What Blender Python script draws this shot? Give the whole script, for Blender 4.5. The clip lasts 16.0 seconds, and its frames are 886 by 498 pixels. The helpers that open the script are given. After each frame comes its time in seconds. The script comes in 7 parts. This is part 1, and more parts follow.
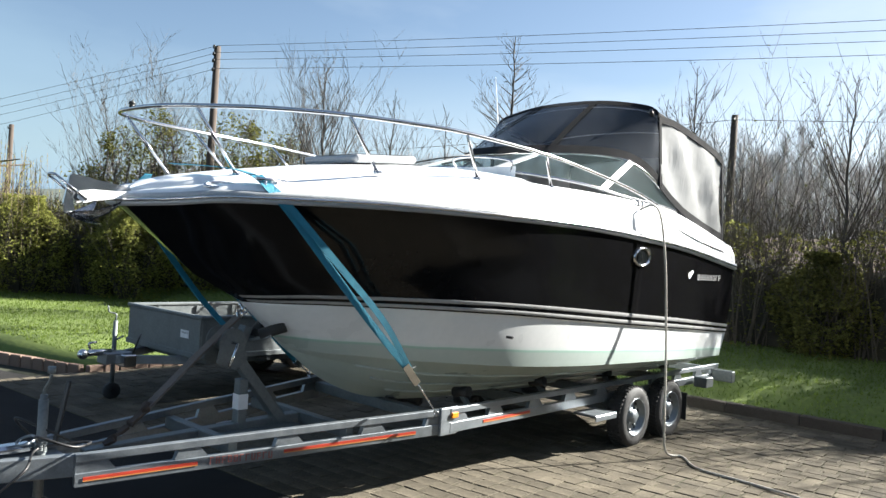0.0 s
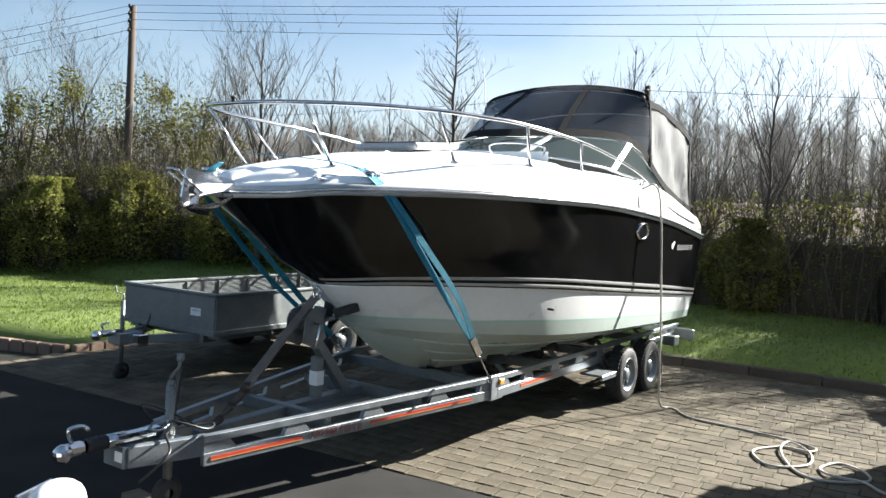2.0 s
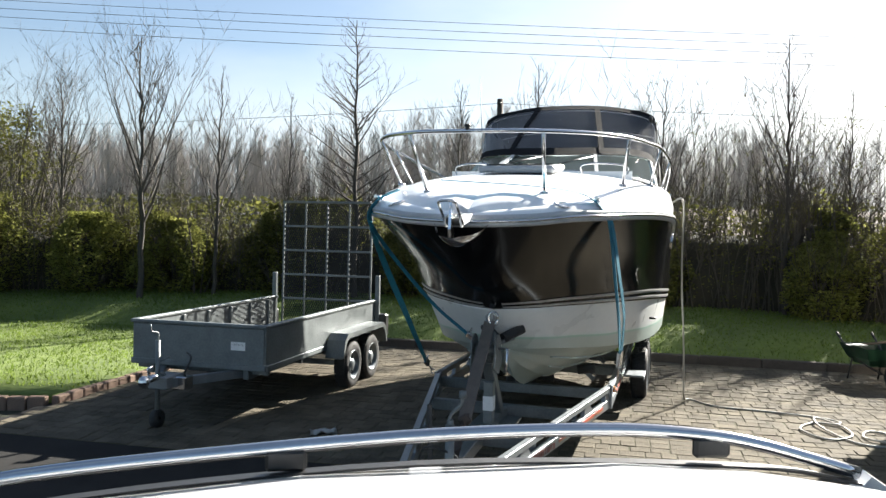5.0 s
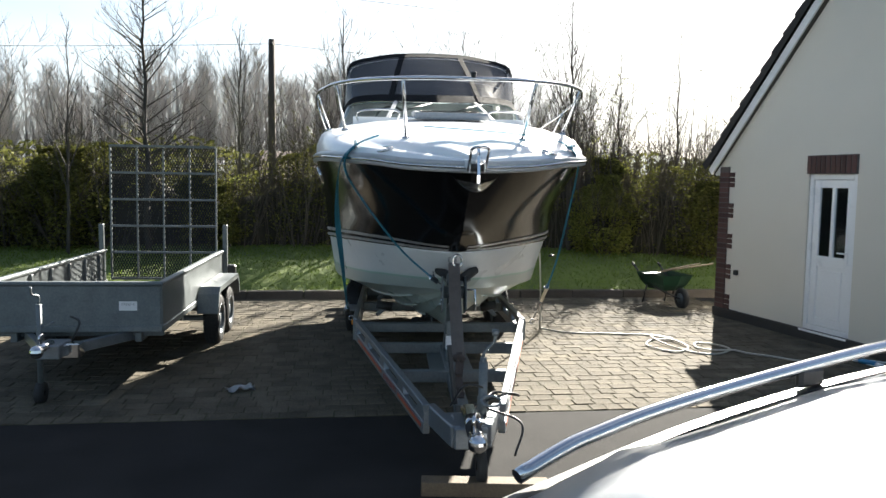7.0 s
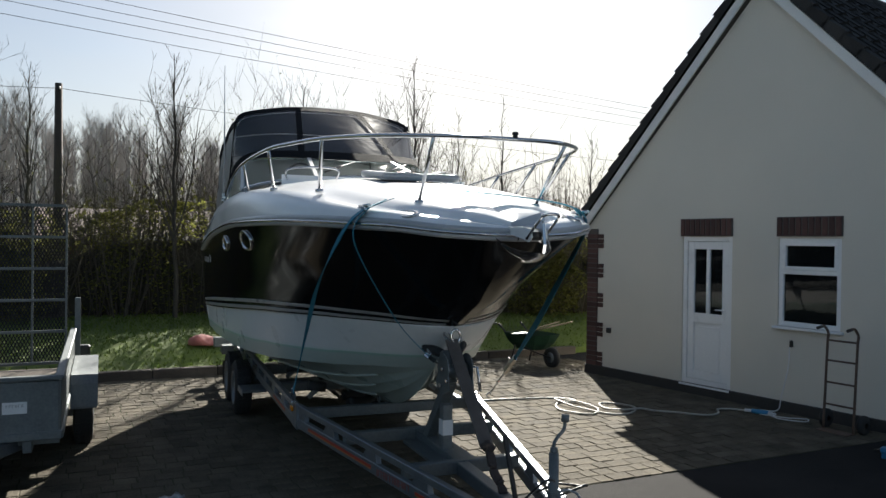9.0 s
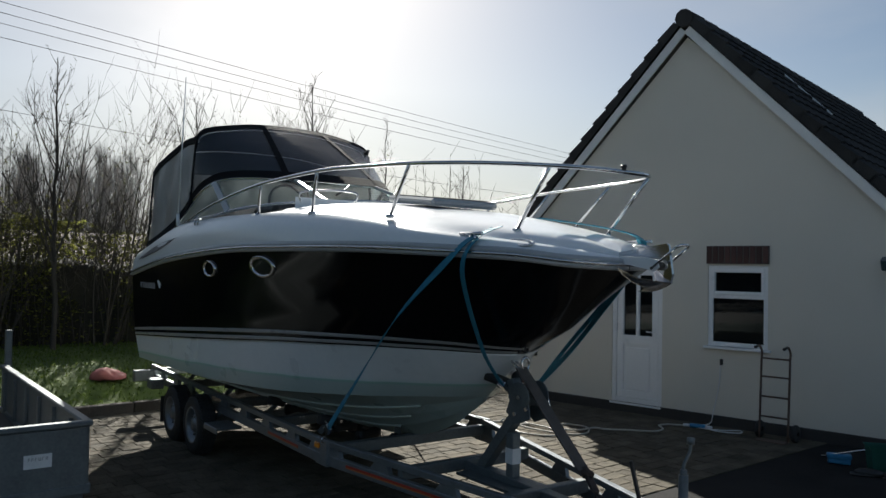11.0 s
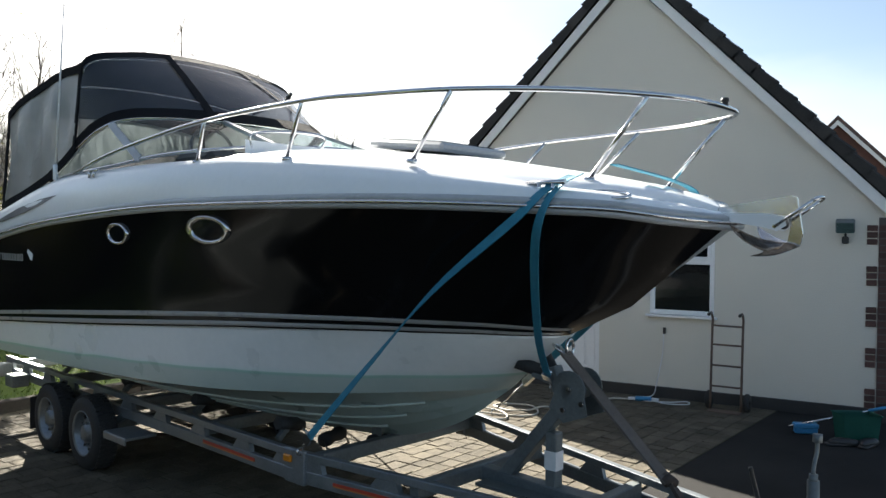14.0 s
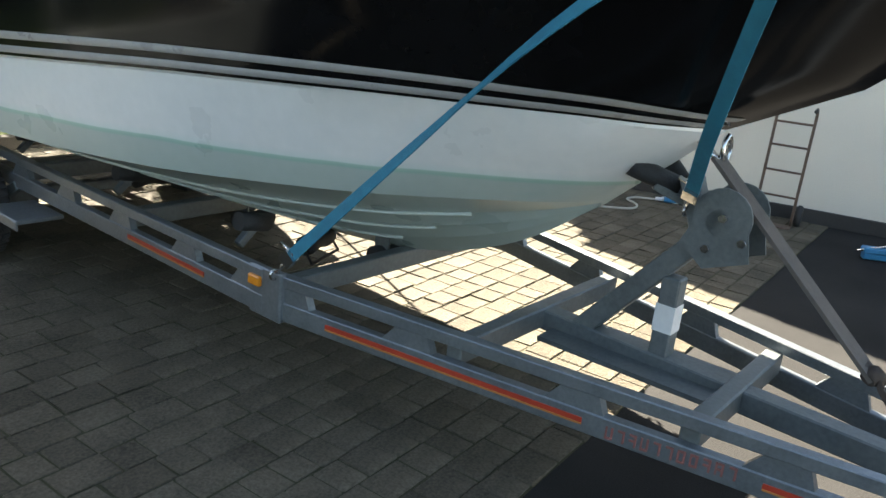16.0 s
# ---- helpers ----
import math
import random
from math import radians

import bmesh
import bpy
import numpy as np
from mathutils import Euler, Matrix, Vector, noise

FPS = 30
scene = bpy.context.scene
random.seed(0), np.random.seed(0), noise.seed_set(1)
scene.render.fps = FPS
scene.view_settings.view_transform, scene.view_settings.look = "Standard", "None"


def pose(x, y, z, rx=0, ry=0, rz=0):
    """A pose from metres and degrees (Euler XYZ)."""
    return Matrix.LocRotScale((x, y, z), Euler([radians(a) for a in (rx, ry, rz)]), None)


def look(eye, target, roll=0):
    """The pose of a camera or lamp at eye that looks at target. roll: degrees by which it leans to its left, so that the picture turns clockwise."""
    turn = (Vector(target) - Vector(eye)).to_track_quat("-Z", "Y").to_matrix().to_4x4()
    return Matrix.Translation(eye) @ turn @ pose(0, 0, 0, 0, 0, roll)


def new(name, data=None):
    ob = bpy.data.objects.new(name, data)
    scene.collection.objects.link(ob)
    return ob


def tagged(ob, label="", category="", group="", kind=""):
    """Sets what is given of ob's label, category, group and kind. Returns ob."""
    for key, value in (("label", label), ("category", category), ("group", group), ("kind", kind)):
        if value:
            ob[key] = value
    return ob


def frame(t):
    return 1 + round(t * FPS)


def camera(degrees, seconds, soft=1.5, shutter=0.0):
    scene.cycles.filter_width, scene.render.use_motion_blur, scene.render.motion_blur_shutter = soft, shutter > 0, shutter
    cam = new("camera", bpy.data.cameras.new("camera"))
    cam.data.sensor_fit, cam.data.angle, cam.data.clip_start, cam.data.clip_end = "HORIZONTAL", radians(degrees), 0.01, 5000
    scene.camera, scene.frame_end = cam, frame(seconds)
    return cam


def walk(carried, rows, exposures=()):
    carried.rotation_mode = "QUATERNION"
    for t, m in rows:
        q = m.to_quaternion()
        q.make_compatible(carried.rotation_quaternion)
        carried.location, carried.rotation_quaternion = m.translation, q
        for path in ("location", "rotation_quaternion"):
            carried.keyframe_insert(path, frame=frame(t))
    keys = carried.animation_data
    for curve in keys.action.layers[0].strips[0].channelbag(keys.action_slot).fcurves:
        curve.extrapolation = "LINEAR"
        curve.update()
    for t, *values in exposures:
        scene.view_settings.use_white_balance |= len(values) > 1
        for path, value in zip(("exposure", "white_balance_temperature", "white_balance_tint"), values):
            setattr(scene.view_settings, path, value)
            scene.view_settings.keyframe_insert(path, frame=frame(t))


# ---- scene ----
cam = camera(59.4, 16.0)
PATH = [
    (0, (0.248, -1.239, 1.88), (-0.846, 0.435, 1.879), 3.8),
    (0.5, (0.145, -1.483, 1.91), (-0.896, 0.225, 1.875), 2.3),
    (1, (-0.142, -1.699, 1.916), (-1.114, 0.049, 1.955), 2.2),
    (1.5, (-0.469, -1.991, 1.92), (-1.429, -0.237, 1.961), 2.6),
    (2, (-0.727, -2.308, 1.976), (-1.551, -0.488, 1.89), 3.2),
    (2.5, (-1.087, -2.462, 1.96), (-1.826, -0.603, 1.914), 3.2),
    (3, (-1.568, -2.61, 2.005), (-2.199, -0.713, 1.957), 2.6),
    (3.5, (-1.972, -2.823, 2.026), (-2.417, -0.874, 1.965), 2.2),
    (3.7, (-2.167, -2.921, 2.021), (-2.584, -0.966, 1.971), 2.0),
    (5.8, (-4.542, -3.369, 1.989), (-4.498, -1.37, 1.929), 0.6),
    (6, (-4.739, -3.411, 2.007), (-4.589, -1.418, 1.92), 0.4),
    (6.5, (-5.12, -3.403, 2.006), (-4.806, -1.433, 1.866), 0.7),
    (7, (-5.532, -3.239, 1.96), (-5.065, -1.302, 1.786), 0.9),
    (7.5, (-5.962, -3.061, 1.905), (-5.338, -1.172, 1.693), 1.4),
    (8, (-6.213, -2.808, 1.981), (-5.482, -0.952, 1.837), -0.1),
    (8.5, (-6.522, -2.435, 1.986), (-5.686, -0.618, 1.944), -0.7),
    (9, (-6.93, -2.052, 2.01), (-5.901, -0.338, 1.991), 0.7),
    (9.5, (-7.248, -1.666, 1.986), (-6.118, -0.016, 2.003), -0.1),
    (10, (-7.607, -1.283, 2.005), (-6.372, 0.289, 2.044), -0.5),
    (10.2, (-7.764, -1.198, 2.008), (-6.483, 0.337, 2.057), -0.1),
    (12.3, (-8.889, -0.225, 2.039), (-7.36, 1.064, 2.057), -0.9),
    (12.5, (-8.893, -0.109, 2.027), (-7.352, 1.165, 2.059), -1.8),
    (13, (-8.794, 0.202, 2.002), (-7.209, 1.418, 1.912), -0.9),
    (13.5, (-8.549, 0.513, 1.994), (-6.889, 1.625, 1.908), 0.1),
    (14, (-8.172, 0.829, 1.965), (-6.493, 1.915, 1.936), 0.6),
    (14.5, (-7.892, 1.162, 1.914), (-6.21, 2.239, 1.812), 1.1),
    (14.9, (-7.678, 1.38, 1.83), (-5.915, 2.287, 1.57), 2.2),
    (15, (-7.537, 1.442, 1.85), (-5.769, 2.305, 1.488), 3.0),
    (15.5, (-7.172, 1.727, 1.756), (-5.442, 2.574, 1.216), 4.2),
    (16, (-6.889, 2.176, 1.736), (-5.213, 3.085, 1.133), 5.8),
]
EXPOSURE = [(0, 2.4, 6300, 9), (3.7, 2.48, 6450, 9), (6.0, 2.39, 6550, 9), (7.5, 2.68, 6600, 9), (8.0, 2.71, 6600, 9), (8.5, 2.31, 6550, 9), (9.0, 1.67, 6450, 9), (10.0, 1.27, 6300, 8), (12.5, 1.27, 6400, 8), (13.5, 1.75, 6500, 8), (14.0, 2.51, 6650, 9), (14.5, 2.81, 6900, 9), (15.2, 3.31, 7250, 9), (15.6, 3.59, 7250, 9), (16.0, 3.76, 7250, 9)]
walk(cam, [(t, look(eye, target, roll)) for t, eye, target, roll in PATH], EXPOSURE)

# ---------------- light ----------------
SUN_DIR = Vector((0.548, 0.836, 0.0)).normalized()
SUN_EL = radians(29)
world = bpy.data.worlds.new("sky")
scene.world = world
world.use_nodes = True
wn = world.node_tree
sky = wn.nodes.new("ShaderNodeTexSky")
sky.sky_type = 'NISHITA'
sky.sun_disc = False
sky.sun_elevation = SUN_EL
sky.sun_rotation = math.atan2(SUN_DIR.x, SUN_DIR.y)
sky.air_density, sky.dust_density, sky.ozone_density = 1.0, 0.9, 1.2
wn.nodes["Background"].inputs["Strength"].default_value = 0.030
# thin cloud veil over the sky
tc = wn.nodes.new("ShaderNodeTexCoord")
mp = wn.nodes.new("ShaderNodeMapping")
mp.inputs["Scale"].default_value = (1.0, 1.0, 3.0)
cn = wn.nodes.new("ShaderNodeTexNoise")
cn.inputs["Scale"].default_value = 2.2
cn.inputs["Detail"].default_value = 6.0
cr = wn.nodes.new("ShaderNodeValToRGB")
cr.color_ramp.elements[0].position, cr.color_ramp.elements[1].position = 0.46, 0.78
cm = wn.nodes.new("ShaderNodeMixRGB")
cm.inputs[2].default_value = (7.6, 7.8, 8.0, 1)
sc = wn.nodes.new("ShaderNodeMath")
sc.operation = 'MULTIPLY'
sc.inputs[1].default_value = 0.55
wn.links.new(tc.outputs["Generated"], mp.inputs["Vector"])
wn.links.new(mp.outputs["Vector"], cn.inputs["Vector"])
wn.links.new(cn.outputs["Fac"], cr.inputs["Fac"])
wn.links.new(cr.outputs["Color"], sc.inputs[0])
# haze thickens towards the horizon
sp = wn.nodes.new("ShaderNodeSeparateXYZ")
hz = wn.nodes.new("ShaderNodeMapRange")
hz.inputs["From Min"].default_value, hz.inputs["From Max"].default_value = 0.0, 0.22
hz.inputs["To Min"].default_value, hz.inputs["To Max"].default_value = 0.9, 0.0
sm = wn.nodes.new("ShaderNodeMath")
sm.operation, sm.use_clamp = 'ADD', True
wn.links.new(tc.outputs["Generated"], sp.inputs[0])
wn.links.new(sp.outputs["Z"], hz.inputs["Value"])
wn.links.new(sc.outputs[0], sm.inputs[0])
wn.links.new(hz.outputs[0], sm.inputs[1])
wn.links.new(sm.outputs[0], cm.inputs[0])
# cloud and haze are far brighter towards the sun
dt = wn.nodes.new("ShaderNodeVectorMath")
dt.operation = 'DOT_PRODUCT'
dt.inputs[1].default_value = (SUN_DIR.x * math.cos(SUN_EL), SUN_DIR.y * math.cos(SUN_EL), math.sin(SUN_EL))
fw = wn.nodes.new("ShaderNodeMapRange")
fw.interpolation_type = 'SMOOTHSTEP'
fw.inputs["From Min"].default_value, fw.inputs["From Max"].default_value = -0.1, 0.95
hc = wn.nodes.new("ShaderNodeMixRGB")
hc.inputs[1].default_value, hc.inputs[2].default_value = (3.2, 4.5, 5.5, 1), (7.6, 7.9, 8.3, 1)
wn.links.new(tc.outputs["Generated"], dt.inputs[0])
wn.links.new(dt.outputs["Value"], fw.inputs["Value"])
wn.links.new(fw.outputs[0], hc.inputs[0])
wn.links.new(hc.outputs["Color"], cm.inputs[2])
wn.links.new(sky.outputs["Color"], cm.inputs[1])
wn.links.new(cm.outputs["Color"], wn.nodes["Background"].inputs["Color"])
sun_data = bpy.data.lights.new("sun", 'SUN')
sun_data.energy, sun_data.angle, sun_data.color = 5.0, radians(0.55), (1.0, 0.95, 0.86)
sun = new("sun", sun_data)
sun_way = Vector((SUN_DIR.x * math.cos(SUN_EL), SUN_DIR.y * math.cos(SUN_EL), math.sin(SUN_EL)))
sun.matrix_world = look(sun_way * 60, (0, 0, 0))

# ---------------- materials ----------------
def material(name, a, b=None, rough=0.6, metal=0.0, scale=8.0, fine=60.0, bump=0.15, spread=0.5, rough_var=0.1,
             random_var=0.0, coat=0.0, island=False, spec=0.5):
    """Two colours mixed by a broad and a fine noise, with bump and uneven gloss."""
    m = bpy.data.materials.new(name)
    m.use_nodes = True
    t = m.node_tree
    n, l = t.nodes, t.links
    p = n["Principled BSDF"]
    b = b or tuple(c * 0.8 for c in a)
    tex = n.new("ShaderNodeTexCoord")
    broad = n.new("ShaderNodeTexNoise")
    broad.inputs["Scale"].default_value, broad.inputs["Detail"].default_value = scale, 5.0
    small = n.new("ShaderNodeTexNoise")
    small.inputs["Scale"].default_value, small.inputs["Detail"].default_value = fine, 4.0
    mixn = n.new("ShaderNodeMath")
    mixn.operation = 'MULTIPLY_ADD'
    mixn.inputs[1].default_value = 0.45
    l.new(tex.outputs["Object"], broad.inputs["Vector"])
    l.new(tex.outputs["Object"], small.inputs["Vector"])
    l.new(small.outputs["Fac"], mixn.inputs[0])
    half = n.new("ShaderNodeMath")
    half.operation = 'MULTIPLY'
    half.inputs[1].default_value = 0.55
    l.new(broad.outputs["Fac"], half.inputs[0])
    l.new(half.outputs[0], mixn.inputs[2])
    ramp = n.new("ShaderNodeValToRGB")
    e = ramp.color_ramp.elements
    e[0].position, e[1].position = 0.5 - spread * 0.4, 0.5 + spread * 0.4
    e[0].color, e[1].color = (*b, 1), (*a, 1)
    l.new(mixn.outputs[0], ramp.inputs["Fac"])
    colour = ramp.outputs["Color"]
    if random_var:
        hsv = n.new("ShaderNodeHueSaturation")
        src = n.new("ShaderNodeNewGeometry").outputs["Random Per Island"] if island else n.new("ShaderNodeObjectInfo").outputs["Random"]
        rng = n.new("ShaderNodeMapRange")
        rng.inputs["To Min"].default_value, rng.inputs["To Max"].default_value = 1 - random_var, 1 + random_var
        l.new(src, rng.inputs["Value"])
        l.new(rng.outputs[0], hsv.inputs["Value"])
        l.new(colour, hsv.inputs["Color"])
        colour = hsv.outputs["Color"]
    l.new(colour, p.inputs["Base Color"])
    rr = n.new("ShaderNodeMapRange")
    rr.inputs["To Min"].default_value, rr.inputs["To Max"].default_value = max(rough - rough_var, 0.02), min(rough + rough_var, 1)
    l.new(broad.outputs["Fac"], rr.inputs["Value"])
    l.new(rr.outputs[0], p.inputs["Roughness"])
    p.inputs["Metallic"].default_value = metal
    p.inputs["Coat Weight"].default_value = coat
    p.inputs["Specular IOR Level"].default_value = spec
    if bump:
        bn = n.new("ShaderNodeBump")
        bn.inputs["Strength"].default_value, bn.inputs["Distance"].default_value = bump, 0.01
        l.new(small.outputs["Fac"], bn.inputs["Height"])
        l.new(bn.outputs["Normal"], p.inputs["Normal"])
    return m


def glass(name, tint=(0.9, 0.95, 0.95), clear=0.8, rough=0.03, body=(0.02, 0.02, 0.02), wave=0.04):
    """A thin pane: part see-through, part reflecting body, more mirror-like at a slant."""
    m = bpy.data.materials.new(name)
    m.use_nodes = True
    n, l = m.node_tree.nodes, m.node_tree.links
    p = n["Principled BSDF"]
    p.inputs["Base Color"].default_value = (*body, 1)
    p.inputs["Roughness"].default_value = rough
    tr = n.new("ShaderNodeBsdfTransparent")
    tr.inputs["Color"].default_value = (*tint, 1)
    mix = n.new("ShaderNodeMixShader")
    mix.inputs[0].default_value = clear
    noi = n.new("ShaderNodeTexNoise")
    noi.inputs["Scale"].default_value = 5.0
    bn = n.new("ShaderNodeBump")
    bn.inputs["Strength"].default_value, bn.inputs["Distance"].default_value = wave, 0.02
    l.new(noi.outputs["Fac"], bn.inputs["Height"])
    l.new(bn.outputs["Normal"], p.inputs["Normal"])
    l.new(p.outputs[0], mix.inputs[1])
    l.new(tr.outputs[0], mix.inputs[2])
    l.new(mix.outputs[0], n["Material Output"].inputs["Surface"])
    return m


BLACK_GEL = material("black_gelcoat", (0.006, 0.006, 0.007), (0.004, 0.004, 0.004), 0.13, scale=1.5, fine=12, bump=0.0, rough_var=0.03, coat=0.0, spec=0.17)
WHITE_GEL = material("white_gelcoat", (0.80, 0.81, 0.82), (0.74, 0.76, 0.77), 0.18, scale=2.0, fine=25, bump=0.02, rough_var=0.06)
RUB_GREY = material("rub_rail_grey", (0.42, 0.43, 0.44), (0.3, 0.31, 0.32), 0.35, scale=5, fine=40, bump=0.05)
STRIPE_GREY = material("pinstripe_grey", (0.36, 0.36, 0.36), (0.28, 0.28, 0.28), 0.3, bump=0.0)
STEEL = material("polished_steel", (0.64, 0.64, 0.65), (0.52, 0.52, 0.53), 0.12, 1.0, scale=6, fine=80, bump=0.02, rough_var=0.05)
GALV = material("galvanised_steel", (0.252, 0.278, 0.299), (0.159, 0.179, 0.199), 0.42, 0.65, scale=9, fine=70, bump=0.12, rough_var=0.12)
GALV_DARK = material("weathered_zinc", (0.173, 0.191, 0.194), (0.0936, 0.108, 0.112), 0.5, 0.35, scale=5, fine=50, bump=0.15)
DARK_MESH = material("dark_steel_mesh", (0.035, 0.034, 0.033), (0.02, 0.02, 0.02), 0.8, 0.2, scale=14, fine=90, bump=0.2)
RUST = material("rusty_steel", (0.16, 0.11, 0.08), (0.09, 0.06, 0.05), 0.7, 0.4, scale=14, fine=90, bump=0.3)
RUBBER = material("tyre_rubber", (0.03, 0.03, 0.031), (0.018, 0.018, 0.018), 0.75, scale=12, fine=80, bump=0.3)
BLACK_PLASTIC = material("black_plastic", (0.02, 0.02, 0.021), (0.012, 0.012, 0.012), 0.45, scale=8, fine=60, bump=0.1)
CANVAS = material("black_canvas", (0.010, 0.011, 0.013), (0.006, 0.006, 0.008), 0.9, scale=4, fine=200, bump=0.35, spec=0.12)
VINYL_DARK = glass("smoked_vinyl", (0.66, 0.69, 0.74), 0.60, 0.14, (0.09, 0.10, 0.115), 0.3)
VINYL_SIDE = glass("hazy_vinyl", (0.40, 0.41, 0.42), 0.36, 0.28, (0.36, 0.365, 0.365), 0.4)
GLASS = glass("clear_glass", (0.84, 0.96, 0.95), 0.86, 0.03, (0.16, 0.22, 0.22))
DARK_GLASS = glass("dark_glass", (0.3, 0.33, 0.34), 0.25, 0.03, (0.01, 0.012, 0.013))
TEAL = material("teal_webbing", (0.025, 0.23, 0.33), (0.012, 0.14, 0.22), 0.75, scale=20, fine=300, bump=0.4)
BROWN_WEB = material("dark_brown_webbing", (0.075, 0.055, 0.045), (0.04, 0.03, 0.026), 0.9, scale=20, fine=220, bump=0.5)
GREY_WEB = material("grey_webbing", (0.145, 0.122, 0.108), (0.085, 0.072, 0.064), 0.85, scale=20, fine=260, bump=0.4)
TARMAC = material("tarmac", (0.035, 0.0342, 0.0332), (0.0134, 0.013, 0.013), 0.95, scale=1.1, fine=140, bump=0.45, spread=0.42, rough_var=0.04, spec=0.1)
PAVER = material("block_paver", (0.142, 0.123, 0.092), (0.052, 0.046, 0.036), 0.9, scale=3.0, fine=75, bump=0.7, spread=0.42, random_var=0.17, spec=0.1)
PAVER_JOINED = material("block_paver_joined", (0.142, 0.123, 0.092), (0.052, 0.046, 0.036), 0.9, scale=3.0, fine=75, bump=0.7, spread=0.42, random_var=0.17, island=True, spec=0.1)
JOINT = material("joint_sand", (0.075, 0.07, 0.045), (0.035, 0.04, 0.022), 0.95, scale=5, fine=120, bump=0.5, spec=0.1)
KERB = material("kerb_concrete", (0.102, 0.0892, 0.0782), (0.051, 0.045, 0.0408), 0.9, scale=4, fine=60, bump=0.5, random_var=0.2, spec=0.1)
KERB_PINK = material("pink_edging", (0.24, 0.165, 0.125), (0.14, 0.105, 0.085), 0.9, scale=4, fine=60, bump=0.4, random_var=0.2, spec=0.1)
LAWN = material("lawn", (0.121, 0.165, 0.0258), (0.0525, 0.0808, 0.0137), 0.9, scale=0.8, fine=14, bump=0.8)
BLADE = material("grass_blades", (0.153, 0.212, 0.0321), (0.0719, 0.114, 0.0186), 0.7, scale=0.7, fine=8, bump=0, random_var=0.16, island=True)
FIELD = material("far_field", (0.027, 0.03, 0.012), (0.0168, 0.018, 0.009), 0.95, scale=0.05, fine=1.2, bump=0.3)
RENDER = material("cream_render", (0.68, 0.645, 0.57), (0.57, 0.545, 0.485), 0.9, scale=0.7, fine=90, bump=0.6, spread=0.7)
BRICK = material("dark_red_brick", (0.10, 0.048, 0.040), (0.055, 0.030, 0.027), 0.85, scale=7, fine=60, bump=0.5, random_var=0.3)
MORTAR = material("mortar", (0.12, 0.105, 0.095), (0.085, 0.075, 0.068), 0.95, scale=8, fine=90, bump=0.4)
PLINTH = material("black_plinth", (0.035, 0.033, 0.032), (0.02, 0.02, 0.02), 0.7, scale=3, fine=50, bump=0.3)
UPVC = material("white_upvc", (0.80, 0.81, 0.82), (0.74, 0.75, 0.76), 0.3, scale=3, fine=30, bump=0.02)
ROOF_TILE = material("dark_roof_tile", (0.055, 0.052, 0.05), (0.03, 0.03, 0.03), 0.85, scale=4, fine=50, bump=0.4, random_var=0.2, island=True, spec=0.15)
FASCIA = material("white_bargeboard", (0.74, 0.74, 0.73), (0.66, 0.66, 0.65), 0.45, scale=3, fine=40, bump=0.05)
BARK = material("grey_bark", (0.06, 0.052, 0.043), (0.03, 0.027, 0.023), 0.9, scale=6, fine=40, bump=0.6)
TWIG = material("bare_twigs", (0.075, 0.064, 0.052), (0.04, 0.034, 0.028), 0.9, scale=1, fine=9, bump=0)
HEDGE_STEM = material("hedge_stems", (0.0799, 0.0674, 0.0515), (0.0421, 0.0356, 0.0281), 0.9, scale=1, fine=9, bump=0)
# distant twigs: haze is put into this paler colour
HAZED_TWIG = material("hazed_twigs", (0.35, 0.325, 0.305), (0.24, 0.22, 0.205), 0.95, scale=0.6, fine=6, bump=0)
LEAF = material("hedge_leaf", (0.155, 0.155, 0.042), (0.048, 0.053, 0.017), 0.8, scale=1.0, fine=7, bump=0, random_var=0.45, island=True, spec=0.1)
LEAF_LIGHT = material("pale_leaf", (0.243, 0.252, 0.0654), (0.122, 0.131, 0.0374), 0.8, scale=1.0, fine=7, bump=0, random_var=0.4, island=True, spec=0.1)
WILLOW = material("willow_leaf", (0.30, 0.27, 0.055), (0.16, 0.16, 0.04), 0.6, scale=1.2, fine=7, bump=0, random_var=0.35, island=True)
TIMBER = material("old_timber", (0.15, 0.115, 0.075), (0.08, 0.06, 0.042), 0.85, scale=9, fine=60, bump=0.5)
POLE_WOOD = material("creosoted_pole", (0.075, 0.055, 0.042), (0.045, 0.035, 0.028), 0.9, scale=6, fine=50, bump=0.5)
SILVER_CAR = material("silver_car_paint", (0.86, 0.87, 0.88), (0.82, 0.83, 0.85), 0.34, 0.05, scale=2, fine=300, bump=0.02, coat=0.7)
DARK_CAR = material("dark_car_paint", (0.03, 0.032, 0.036), (0.02, 0.022, 0.025), 0.2, 0.2, scale=2, fine=200, bump=0.0, coat=0.7)
RED = material("red_reflective", (0.46, 0.05, 0.025), (0.34, 0.035, 0.02), 0.35, scale=10, fine=80, bump=0.02)
AMBER = material("amber_lens", (0.8, 0.28, 0.02), (0.6, 0.2, 0.02), 0.25, scale=10, fine=80, bump=0.0)
YELLOW_TAPE = material("amber_reflective", (0.52, 0.22, 0.06), (0.40, 0.16, 0.05), 0.4, bump=0)
PAPER = material("white_label", (0.75, 0.75, 0.74), (0.65, 0.65, 0.65), 0.5, bump=0)
TEXT_RED = material("dull_red_print", (0.28, 0.10, 0.09), (0.22, 0.09, 0.08), 0.5, bump=0)
HOSE = material("pale_hose", (0.48, 0.45, 0.40), (0.36, 0.34, 0.30), 0.5, scale=10, fine=60, bump=0.05)
CORD = material("white_cord", (0.68, 0.69, 0.70), (0.58, 0.58, 0.6), 0.5, bump=0)
GREEN_PLASTIC = material("green_plastic", (0.0132, 0.051, 0.027), (0.009, 0.033, 0.018), 0.45, scale=6, fine=50, bump=0.1)
